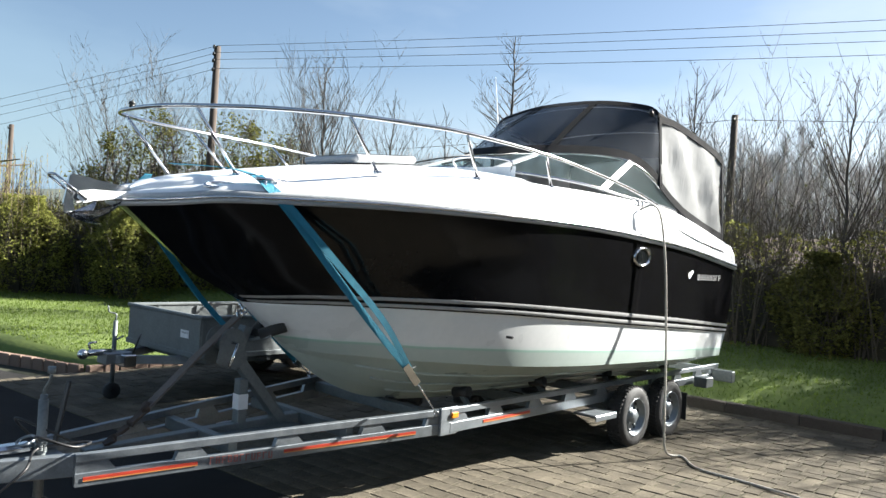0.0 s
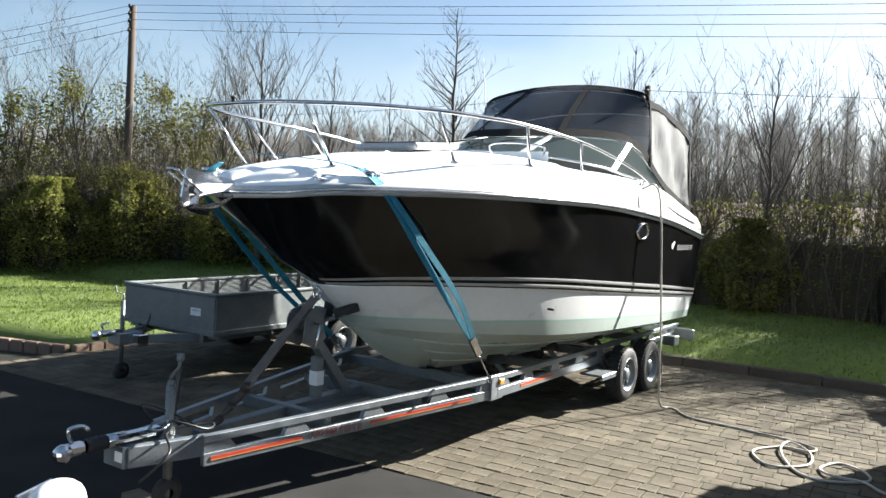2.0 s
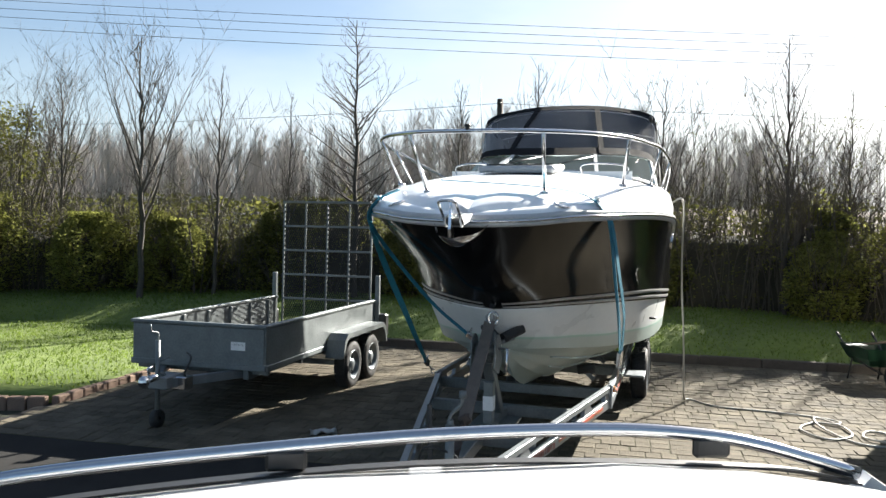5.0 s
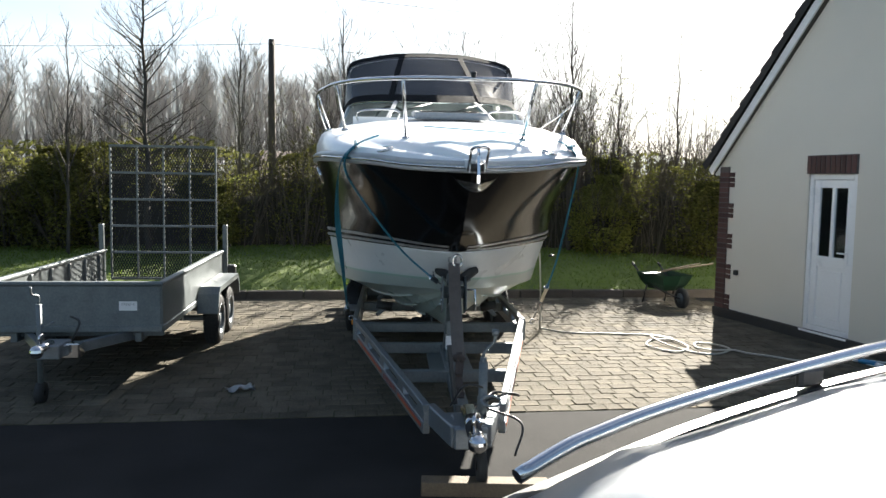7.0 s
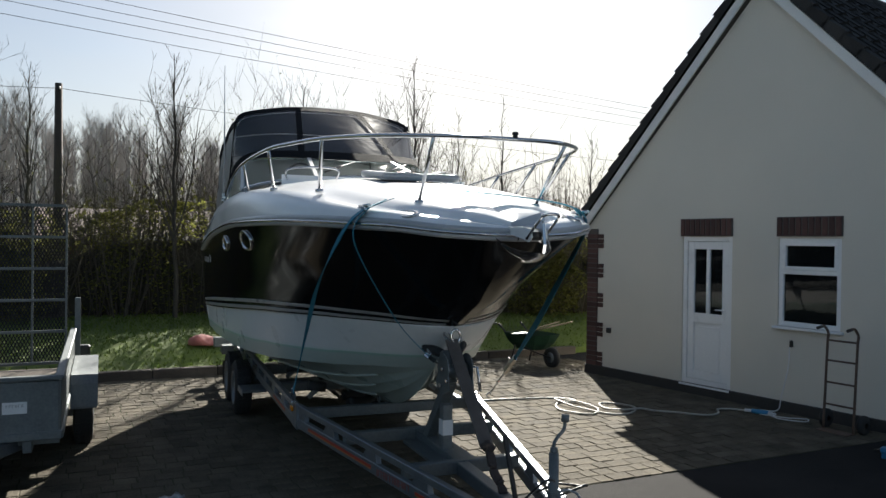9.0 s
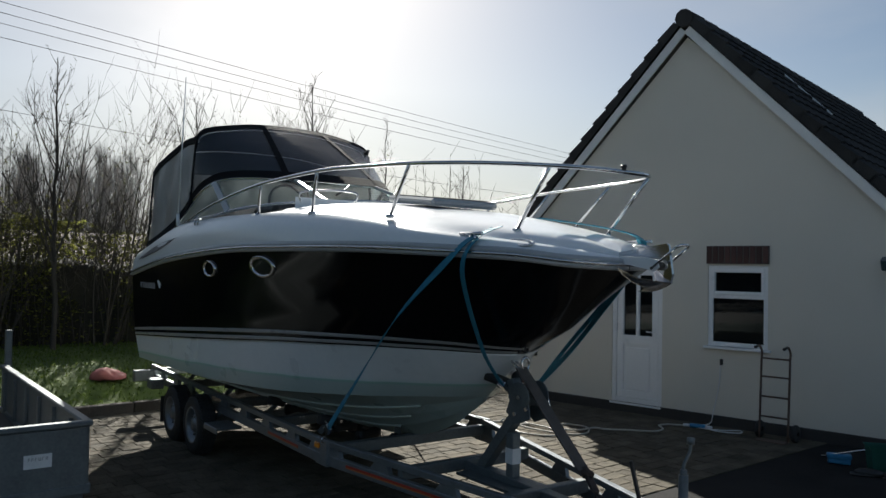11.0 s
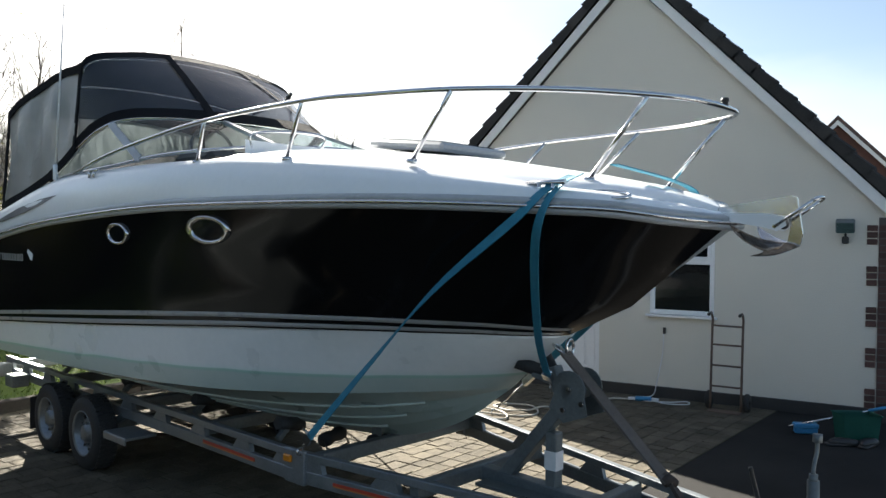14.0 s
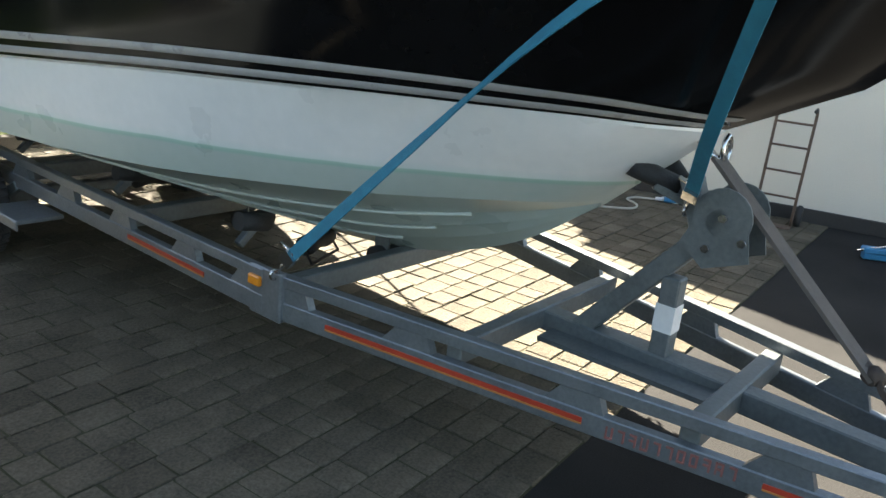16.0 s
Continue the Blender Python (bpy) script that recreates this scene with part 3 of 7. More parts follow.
for z in (0.5, 1.3):
    tube(bm, [(HX + 0.02, HY0 - 0.08, z), (HX + 0.02, HY0 - 0.08, z + 0.05)], 0.044, 10)
part("downpipe", bm, BLACK_PLASTIC, house, "black plastic downpipe")

# roof window in the south slope
rw = empty("roof_window")
rw.parent = house
down = Vector((0, -1, -1.03)).normalized()
slant = Matrix((Vector((1, 0, 0)), -down, Vector((1, 0, 0)).cross(-down))).transposed().to_4x4()
for nm, s, mat, lift in (("window_frame", (0.80, 1.0, 0.09), GALV_DARK, 0.0), ("pane", (0.64, 0.84, 0.02), DARK_GLASS, 0.045)):
    bm = bmesh.new()
    box(bm, (0, 0, lift), s, 0.008)
    bm.transform(Matrix.Translation((4.0, 3.42, 4.66)) @ slant)
    part(nm, bm, mat, rw)
bm = bmesh.new()
box(bm, (-0.405, 0, 0.05), (0.035, 1.0, 0.05), 0.006)
bm.transform(Matrix.Translation((4.0, 3.42, 4.66)) @ slant)
part("flashing", bm, FASCIA, rw, "pale metal flashing")

# door
door = empty("door")
door.parent = house
def frame_of(bm, x, y0, y1, z0, z1, w, d):
    box(bm, (x, y0 + w / 2, (z0 + z1) / 2), (d, w, z1 - z0), 0.006)
    box(bm, (x, y1 - w / 2, (z0 + z1) / 2), (d, w, z1 - z0), 0.006)
    box(bm, (x, (y0 + y1) / 2, z0 + w / 2), (d, y1 - y0 - 2 * w, w), 0.006)
    box(bm, (x, (y0 + y1) / 2, z1 - w / 2), (d, y1 - y0 - 2 * w, w), 0.006)
bm = bmesh.new()
frame_of(bm, HX + 0.05, 4.58, 5.36, 0.14, 2.12, 0.065, 0.07)
part("door_frame", bm, UPVC, door, "white plastic frame")
bm = bmesh.new()
frame_of(bm, HX + 0.055, 4.65, 5.29, 0.21, 2.05, 0.10, 0.05)
box(bm, (HX + 0.055, 4.97, 1.03), (0.05, 0.45, 0.13), 0.004)
box(bm, (HX + 0.055, 4.97, 1.52), (0.05, 0.055, 0.87), 0.004)
box(bm, (HX + 0.065, 4.97, 0.62), (0.025, 0.45, 0.72))
box(bm, (HX + 0.05, 4.97, 0.62), (0.02, 0.36, 0.60), 0.008)
part("door_leaf", bm, UPVC, door, "white panelled leaf")
for y in (4.85, 5.09):
    bm = bmesh.new()
    box(bm, (HX + 0.06, y, 1.52), (0.012, 0.195, 0.87))
    part("door_pane", bm, DARK_GLASS, door, "dark glass pane")
bm = bmesh.new()
box(bm, (HX + 0.025, 4.705, 1.12), (0.012, 0.032, 0.2), 0.004)
tube(bm, [(HX + 0.02, 4.705, 1.16), (HX - 0.02, 4.705, 1.16), (HX - 0.025, 4.81, 1.16)], 0.009, 8)
part("door_handle", bm, UPVC, door, "white lever handle")
bm = bmesh.new()
box(bm, (HX + 0.0, 4.97, 0.125), (0.09, 0.80, 0.03), 0.006)
part("threshold", bm, UPVC, door, "pale door sill")

# window
window = empty("window")
window.parent = house
bm = bmesh.new()
frame_of(bm, HX + 0.05, 3.155, 3.935, 1.04, 2.10, 0.06, 0.07)
box(bm, (HX + 0.05, 3.545, 1.70), (0.07, 0.66, 0.06), 0.005)
frame_of(bm, HX + 0.03, 3.20, 3.89, 1.72, 2.055, 0.045, 0.05)
part("window_frame", bm, UPVC, window, "white plastic frame")
for z0, z1 in ((1.10, 1.67), (1.765, 2.01)):
    bm = bmesh.new()
    box(bm, (HX + 0.05, 3.545, (z0 + z1) / 2), (0.012, 0.66, z1 - z0))
    part("pane", bm, DARK_GLASS, window, "dark glass pane")
bm = bmesh.new()
box(bm, (HX - 0.015, 3.545, 1.025), (0.10, 0.86, 0.03), 0.006)
part("window_sill", bm, UPVC, window, "white sill")

# brick lintels and quoins, brick by brick
bricks = []
def brick_mesh(s):
    bm = bmesh.new()
    box(bm, (0, 0, 0), s, 0.004)
    me = bpy.data.meshes.new("brick")
    bm.to_mesh(me)
    bm.free()
    me.materials.append(BRICK)
    return me
SOLDIER = brick_mesh((0.04, 0.063, 0.215))
STRETCH = brick_mesh((0.1, 0.215, 0.063))
HEADER = brick_mesh((0.1, 0.1025, 0.063))
def put(me, parent, at, name="brick"):
    ob = new(name, me)
    ob.parent = parent
    ob.location = at
    return ob
for y0, y1 in ((4.575, 5.385), (3.14, 3.95)):
    lin = empty("lintel")
    lin.parent = house
    bm = bmesh.new()
    box(bm, (HX - 0.008, (y0 + y1) / 2, 2.24), (0.03, y1 - y0, 0.235))
    part("mortar_bed", bm, MORTAR, lin)
    n = int((y1 - y0) / 0.0745)
    for k in range(n):
        put(SOLDIER, lin, (HX - 0.014, y0 + (k + 0.5) * (y1 - y0) / n, 2.24))
for yc, s in ((HY0, 1), (HY1, -1)):
    q = empty("quoin_corner")
    q.parent = house
    row = 0
    z = 0.17
    while z < EAVE - 0.1:
        long = (row // 3) % 2 == 0
        n = 2 if long else 1
        for k in range(n):
            put(STRETCH if k == 0 else HEADER, q, (HX + 0.03, yc + s * (0.11 + 0.17 * k), z))
        bm = None
        z += 0.075
        row += 1
    bm = bmesh.new()
    box(bm, (HX - 0.006, yc + s * 0.11, EAVE / 2 + 0.05), (0.02, 0.215, EAVE - 0.15))
    part("mortar_bed", bm, MORTAR, q)


# ---------------- boat ----------------
TURN_BOAT = -9.1
boat = empty("motor_boat", pose(-4.137, 1.758, 0, 0, 0, TURN_BOAT), label="black and white sports cruiser with a black canopy", category="boat")


def lines(pts, n=61):
    return smooth_line(pts, n)


N = 72
SHEER = lines([(0, -0.02, 2.045), (0.20, 0.01, 2.05), (0.44, 0.11, 2.065), (0.66, 0.28, 2.095), (0.83, 0.55, 2.11), (1.0, 1.0, 2.13), (1.13, 1.6, 2.145), (1.23, 2.4, 2.15), (1.28, 3.3, 2.145), (1.29, 4.3, 2.105), (1.285, 5.4, 2.03), (1.26, 6.66, 1.885)], N)
MIDL = lines([(0, 0.51, 1.60), (0.16, 0.58, 1.62), (0.34, 0.72, 1.66), (0.52, 0.90, 1.70), (0.68, 1.15, 1.73), (0.84, 1.5, 1.75), (1.0, 2.0, 1.765), (1.12, 2.6, 1.77), (1.21, 3.4, 1.75), (1.26, 4.4, 1.70), (1.27, 5.4, 1.63), (1.245, 6.65, 1.50)], N)
KNUCK = lines([(0, 0.91, 1.405), (0.14, 0.98, 1.407), (0.30, 1.09, 1.412), (0.46, 1.25, 1.42), (0.63, 1.5, 1.42), (0.79, 1.8, 1.418), (0.97, 2.25, 1.405), (1.09, 2.8, 1.38), (1.18, 3.5, 1.335), (1.235, 4.4, 1.275), (1.25, 5.4, 1.21), (1.215, 6.62, 1.13)], N)
CHINE = lines([(0, 1.30, 1.06), (0.12, 1.37, 1.05), (0.25, 1.48, 1.04), (0.40, 1.65, 1.03), (0.55, 1.86, 1.015), (0.70, 2.1, 1.0), (0.86, 2.5, 0.975), (1.0, 3.0, 0.945), (1.11, 3.7, 0.92), (1.175, 4.5, 0.905), (1.195, 5.4, 0.885), (1.17, 6.60, 0.86)], N)
KEEL = lines([(0, 1.32, 1.04), (0, 1.42, 0.97), (0, 1.54, 0.88), (0, 1.70, 0.78), (0, 1.90, 0.69), (0, 2.15, 0.61), (0, 2.5, 0.55), (0, 3.0, 0.515), (0, 3.7, 0.49), (0, 4.5, 0.475), (0, 5.4, 0.46), (0, 6.60, 0.45)], N)


def mix(a, b, t, bulge=0.0):
    return [p.lerp(q, t) + Vector((bulge * math.sin(math.pi * t), 0, 0)) * min(1, p.x * 3) for p, q in zip(a, b)]


def mirror(rows):
    return [[Vector((-p.x, p.y, p.z)) for p in r] for r in rows]


bm = bmesh.new()
side = [SHEER, mix(SHEER, MIDL, 0.33), mix(SHEER, MIDL, 0.66), MIDL, mix(MIDL, KNUCK, 0.33), mix(MIDL, KNUCK, 0.66), KNUCK]
grid(bm, side)
grid(bm, mirror(side))
part("hull_side", bm, BLACK_GEL, boat, "glossy black gelcoat topsides", smooth=True)
bm = bmesh.new()
KN2 = [Vector((p.x * 0.985 if p.x > 0.02 else 0, p.y + (0.01 if p.x < 0.05 else 0), p.z - 0.012)) for p in KNUCK]
low = [KNUCK, KN2, mix(KN2, CHINE, 0.33), mix(KN2, CHINE, 0.66), CHINE]
# strakes on the bottom: small steps between chine and keel
CH2 = [Vector((p.x * 0.965, p.y + 0.004, p.z - 0.004)) for p in CHINE]
bot = [CHINE, CH2]
for t, st in ((0.27, 0.0), (0.315, 0.045), (0.52, 0.0), (0.56, 0.04), (0.74, 0.0), (0.775, 0.032), (1.0, 0.0)):
    bot.append([p.lerp(q, t) + Vector((0, 0, (st if p.x > 0.05 else 0))) for p, q in zip(CH2, KEEL)])
grid(bm, low)
grid(bm, mirror(low))
grid(bm, bot)
grid(bm, mirror(bot))
tr = [r[-1] for r in (SHEER, MIDL, KNUCK, CHINE)] + [KEEL[-1]]
full = tr + [Vector((-p.x, p.y, p.z)) for p in tr[-2::-1]]
bm.faces.new([bm.verts.new(p) for p in full])
part("hull_bottom", bm, HULL, boat, "white lower hull stained grey-green below the waterline", smooth=False)
hb = bpy.data.objects["hull_bottom"].data
for f in hb.polygons:
    f.use_smooth = True
hb.set_sharp_from_angle(angle=radians(22))
# spray rails under the chine, their edge light put into a paler colour
for t in (0.285, 0.535, 0.755):
    for sgn in (1, -1):
        bm = bmesh.new()
        line = [Vector((sgn * (p.lerp(q, t).x + 0.004), p.lerp(q, t).y, p.lerp(q, t).z - 0.004)) for p, q in zip(CH2, KEEL)]
        tube(bm, line[int(16 + 24 * t):], 0.009, 5)
        part("spray_rail", bm, STRAKE, boat, "spray rail, paled to show its lit edge", smooth=True)
# two grey pinstripes on the knuckle
for k, (t, w) in enumerate(((0.74, 0.075), (0.89, 0.07))):
    bm = bmesh.new()
    for sgn in (1, -1):
        a = [Vector((sgn * (p.x + 0.006), p.y - 0.004, p.z)) for p in mix(MIDL, KNUCK, t)]
        b = [Vector((sgn * (p.x + 0.010), p.y - 0.006, p.z)) for p in mix(MIDL, KNUCK, t + w * 0.55)]
        c = [Vector((sgn * (p.x + 0.002), p.y, p.z)) for p in mix(MIDL, KNUCK, t + w * 1.1)]
        grid(bm, [a[3:], b[3:], c[3:]])
    part("pinstripe", bm, STRIPE_GREY, boat, "grey pinstripe along the knuckle", smooth=True)
# rub rail: grey band with a steel bead
for sgn in (1, -1):
    bm = bmesh.new()
    def off(o, dz):
        out = []
        for i, p in enumerate(SHEER):
            d = (SHEER[min(i + 1, N - 1)] - SHEER[max(i - 1, 0)])
            nn = Vector((d.y, -d.x, 0)).normalized()
            q = p + nn * o
            out.append(Vector((sgn * max(q.x, 0), q.y, q.z + dz)))
        return out
    grid(bm, [off(0.0, -0.03), off(0.025, -0.022), off(0.028, 0.0), off(0.012, 0.008), off(0.028, 0.016), off(0.028, 0.036), off(0.0, 0.05)])
    part("rub_rail", bm, RUB_GREY, boat, "grey rubbing strake", smooth=True)
    bm = bmesh.new()
    tube(bm, off(0.03, 0.007), 0.010, 6)
    part("rub_rail_bead", bm, STEEL, boat, "polished steel bead")

# deck: from the sheer up over the shoulder to the crown
SHOULDER = lines([(0, 0.03, 2.09), (0.16, 0.08, 2.115), (0.36, 0.19, 2.15), (0.55, 0.38, 2.185), (0.71, 0.60, 2.215), (0.85, 0.95, 2.27), (0.97, 1.45, 2.35), (1.09, 2.2, 2.42), (1.18, 3.1, 2.45), (1.19, 4.2, 2.45), (1.17, 5.3, 2.40), (1.15, 6.62, 2.16)], N)
TOP = [Vector((p.x, p.y, p.z + 0.045)) for p in SHEER]
CROWN = []
for p in SHOULDER:
    y = p.y
    z = float(np.interp(y, (-0.12, 0.03, 0.2, 0.4, 0.8, 1.4, 2.1, 2.7, 3.4), (2.085, 2.10, 2.18, 2.245, 2.335, 2.44, 2.525, 2.58, 2.60)))
    CROWN.append(Vector((0, y, z)))
bm = bmesh.new()
M1 = [p.lerp(q, 0.35) + Vector((0.035 * min(1, p.x * 2), 0, 0.015)) for p, q in zip(TOP, SHOULDER)]
M2 = [p.lerp(q, 0.75) + Vector((0.035 * min(1, p.x * 2), 0, 0.02)) for p, q in zip(TOP, SHOULDER)]
sidedeck = [TOP, M1, M2, SHOULDER]
grid(bm, sidedeck)
grid(bm, mirror(sidedeck))
cut = next(i for i, p in enumerate(SHOULDER) if p.y > 3.0)
fore = [SHOULDER[:cut]]
for t in (0.12, 0.16, 0.4, 0.7, 1.0):
    fore.append([p.lerp(q, t) + Vector((0, 0, 0.03 * math.sin(math.pi * t) + (0.012 if t > 0.14 else 0))) for p, q in zip(SHOULDER[:cut], CROWN[:cut])])
grid(bm, fore)
grid(bm, mirror(fore))
INN = [Vector((min(p.x, 0.90 + 0.0 * p.y), p.y, p.z + 0.0)) for p in SHOULDER[cut - 1:]]
aft = [SHOULDER[cut - 1:], INN]
WELL = [Vector((p.x, p.y, 1.55)) for p in INN]
aft.append(WELL)
grid(bm, aft)
grid(bm, mirror(aft))
bm.faces.new([bm.verts.new(p) for p in ((-0.9, INN[0].y, 2.6), (0.9, INN[0].y, 2.6), (0.9, INN[0].y, 1.55), (-0.9, INN[0].y, 1.55))])
bm.faces.new([bm.verts.new(p) for p in ((-0.9, INN[0].y, 1.55), (0.9, INN[0].y, 1.55), (0.9, 6.6, 1.55), (-0.9, 6.6, 1.55))])
a, b = SHOULDER[-1], SHEER[-1]
bm.faces.new([bm.verts.new(p) for p in ((-b.x, 6.66, b.z), (b.x, 6.66, b.z), (a.x, 6.63, a.z), (-a.x, 6.63, a.z))])
part("deck", bm, WHITE_GEL, boat, "glossy white moulded deck", smooth=True)
# foredeck hatch
bm = bmesh.new()
box(bm, (0, 1.95, 2.555), (0.66, 0.66, 0.06), 0.02, Matrix.Rotation(radians(6), 4, 'X'))
part("deck_hatch", bm, RUB_GREY, boat, "raised grey-framed deck hatch")
bm = bmesh.new()
box(bm, (0, 1.95, 2.588), (0.54, 0.54, 0.012), 0.005, Matrix.Rotation(radians(6), 4, 'X'))
part("hatch_lens", bm, DARK_GLASS, boat, "smoked acrylic lens")

# windscreen
WS_BASE = lines([(-1.12, 5.45, 2.42), (-1.13, 4.9, 2.46), (-1.12, 4.2, 2.49), (-1.07, 3.72, 2.53), (-0.90, 3.27, 2.56), (-0.55, 2.97, 2.59), (0, 2.86, 2.61), (0.55, 2.97, 2.59), (0.90, 3.27, 2.56), (1.07, 3.72, 2.53), (1.12, 4.2, 2.49), (1.13, 4.9, 2.46), (1.12, 5.45, 2.42)], 61)
WS_TOP = lines([(-1.10, 5.47, 2.45), (-1.09, 5.08, 2.62), (-1.06, 4.72, 2.78), (-0.97, 4.42, 2.865), (-0.78, 4.12, 2.875), (-0.45, 3.82, 2.855), (0, 3.68, 2.84), (0.45, 3.82, 2.855), (0.78, 4.12, 2.875), (0.97, 4.42, 2.865), (1.06, 4.72, 2.78), (1.09, 5.08, 2.62), (1.10, 5.47, 2.45)], 61)
windscreen = empty("windscreen")
windscreen.parent = boat
cuts = (0, 13, 25, 35, 47, 60)
for i0, i1 in zip(cuts, cuts[1:]):
    bm = bmesh.new()
    grid(bm, [WS_BASE[i0:i1 + 1], [p.lerp(q, 0.5) for p, q in zip(WS_BASE[i0:i1 + 1], WS_TOP[i0:i1 + 1])], WS_TOP[i0:i1 + 1]])
    g = part("pane", bm, GLASS, windscreen, "clear glass pane", smooth=True)
    g.visible_shadow = False
bm = bmesh.new()
tube(bm, WS_TOP, 0.018, 6)
tube(bm, WS_BASE, 0.014, 6)
part("windscreen_frame", bm, STEEL, windscreen, "bright metal frame")
for i in (13, 25, 35, 47):
    bm = bmesh.new()
    ribbon(bm, [WS_BASE[i], WS_TOP[i]], 0.055 if i in (13, 47) else 0.036, 0.03, (WS_TOP[i + 1] - WS_TOP[i]))
    part("mullion", bm, RUB_GREY, windscreen, "grey mullion")
for x in (-0.25, 0.30):
    bm = bmesh.new()
    tube(bm, [(x - 0.25, 2.87, 2.64), (x, 3.15, 2.735), (x + 0.18, 3.42, 2.80)], 0.008, 6)
    part("wiper", bm, BLACK_PLASTIC, windscreen)

# canopy over the cockpit
canopy = empty("canopy")
canopy.parent = boat
ARCH = [(1.05, 4.99, 3.35), (1.025, 4.98, 3.41), (0.94, 4.97, 3.465), (0.78, 4.96, 3.505), (0.50, 4.94, 3.55), (0.25, 4.93, 3.568), (0, 4.93, 3.573)]
FRONT = lines([(-x, y, z) for x, y, z in ARCH] + ARCH[-2::-1], 61)
LOWER = lines([(-1.09, 4.98, 2.68), (-1.06, 4.72, 2.80), (-0.97, 4.42, 2.88), (-0.78, 4.12, 2.89), (-0.45, 3.82, 2.87), (0, 3.68, 2.855), (0.45, 3.82, 2.87), (0.78, 4.12, 2.89), (0.97, 4.42, 2.88), (1.06, 4.72, 2.80), (1.09, 4.98, 2.68)], 61)
seams = (0, 23, 37, 60)
def skin(a, b, t, bulge=0.03):
    out = []
    for p, q in zip(a, b):
        r = p.lerp(q, t)
        o = Vector((r.x, (r.y - 6.4), 0))
        o = o.normalized() if o.length > 0.01 else Vector((0, -1, 0))
        out.append(r + o * bulge * math.sin(math.pi * t))
    return out
for i0, i1 in zip(seams, seams[1:]):
    bm = bmesh.new()
    s = slice(i0, i1 + 1)
    grid(bm, [skin(LOWER[s], FRONT[s], t) for t in (0.0, 0.2, 0.4, 0.6, 0.8, 1.0)])
    g = part("front_panel", bm, VINYL_DARK, canopy, "smoked see-through vinyl panel", smooth=True)
# black webbing along edges and seams
bm = bmesh.new()
for t0, t1 in ((-0.02, 0.11), (0.93, 1.02)):
    grid(bm, [[p + Vector((p.x, p.y - 4.9, 0)) * 0.012 for p in skin(LOWER, FRONT, t)] for t in (t0, (t0 + t1) / 2, t1)])
part("canopy_edge", bm, CANVAS, canopy, "black canvas edging", smooth=True)
for i in (23, 37):
    bm = bmesh.new()
    rows = []
    for t in (0, 0.2, 0.4, 0.6, 0.8, 1.0):
        a = skin(LOWER, FRONT, t)
        d = (a[i + 1] - a[i - 1]).normalized() * 0.032
        o = Vector((a[i].x * 0.01, -0.012, 0.006))
        rows.append([a[i] - d + o, a[i] + d + o])
    grid(bm, rows)
    part("seam", bm, CANVAS, canopy, "black canvas seam", smooth=True)
# fabric roof from the front edge back to the stern
BACK = [Vector((p.x, 5.10, p.z - 0.005)) for p in FRONT]
BOWM = [Vector((p.x, 5.8, 3.305 + 0.10 * max(0.0, 1 - (abs(p.x) / 1.04) ** 2.6))) for p in FRONT]
BOWM2 = [Vector((p.x, 5.36, 3.37 + 0.13 * max(0.0, 1 - (abs(p.x) / 1.04) ** 2.6))) for p in FRONT]
REARW = [Vector((p.x, 6.62, 3.115 + 0.10 * max(0.0, 1 - (abs(p.x) / 1.04) ** 2.6))) for p in FRONT]
bm = bmesh.new()
roofrows = [FRONT, BACK, BOWM2, BOWM, REARW, [p + Vector((0, 0.02, -0.06)) for p in REARW]]
grid(bm, roofrows)
part("canopy_roof", bm, CANVAS, canopy, "taut black canvas roof", smooth=True)
for sgn in (1, -1):
    top = [Vector((sgn * 1.045, y, float(np.interp(y, (5.0, 5.3, 5.6, 6.0, 6.4, 6.62), (3.355, 3.365, 3.33, 3.27, 3.20, 3.12))))) for y in np.linspace(5.0, 6.62, 18)]
    bot = [Vector((sgn * float(np.interp(y, (4.9, 5.5, 6.62), (1.10, 1.12, 1.10))), y, float(np.interp(y, (5.0, 5.2, 5.5, 6.0, 6.62), (2.66, 2.56, 2.44, 2.33, 2.22))))) for y in np.linspace(5.0, 6.62, 18)]
    bm = bmesh.new()
    rows = []
    for t in np.linspace(0, 1, 9):
        rows.append([p.lerp(q, t) + Vector((sgn * (0.028 * math.sin(math.pi * t) * math.sin(9.0 * p.y + 3 * t) + 0.013 * math.sin(23 * p.y - 7 * t) * math.sin(math.pi * t)), 0, 0)) for p, q in zip(bot, top)])
    grid(bm, rows)
    part("side_panel", bm, VINYL_SIDE, canopy, "creased hazy vinyl side panel", smooth=True)
    bm = bmesh.new()
    ribbon(bm, [bot[0] + Vector((sgn * 0.012, 0, -0.02)), top[0] + Vector((sgn * 0.012, 0, 0.0))], 0.05, 0.012, (0, 1, 0))
    ribbon(bm, [p + Vector((sgn * 0.012, 0, 0)) for p in bot], 0.07, 0.012, (0, 0.3, 1))
    ribbon(bm, [p + Vector((sgn * 0.010, 0, -0.02)) for p in top], 0.07, 0.012, (0, 0, 1))
    ribbon(bm, [bot[-1] + Vector((0, 0.01, 0)), top[-1] + Vector((0, 0.01, 0))], 0.05, 0.012, (0, 1, 0))
    part("side_edge", bm, CANVAS, canopy, "black canvas edging")
bm = bmesh.new()
grid(bm, [[Vector((x, 6.63, z + 0.05 * math.sin(3 * x))) for x in np.linspace(-1.04, 1.04, 12)] for z in (2.2, 2.6, 3.0, 3.2)])
part("rear_panel", bm, VINYL_SIDE, canopy, "hazy vinyl rear panel", smooth=True)
bm = bmesh.new()
tube(bm, [Vector((p.x * 0.985, 5.03, p.z - 0.035)) for p in FRONT[::3]], 0.014, 6)
part("hoop", bm, STEEL, canopy, "steel canopy hoop")
bm = bmesh.new()
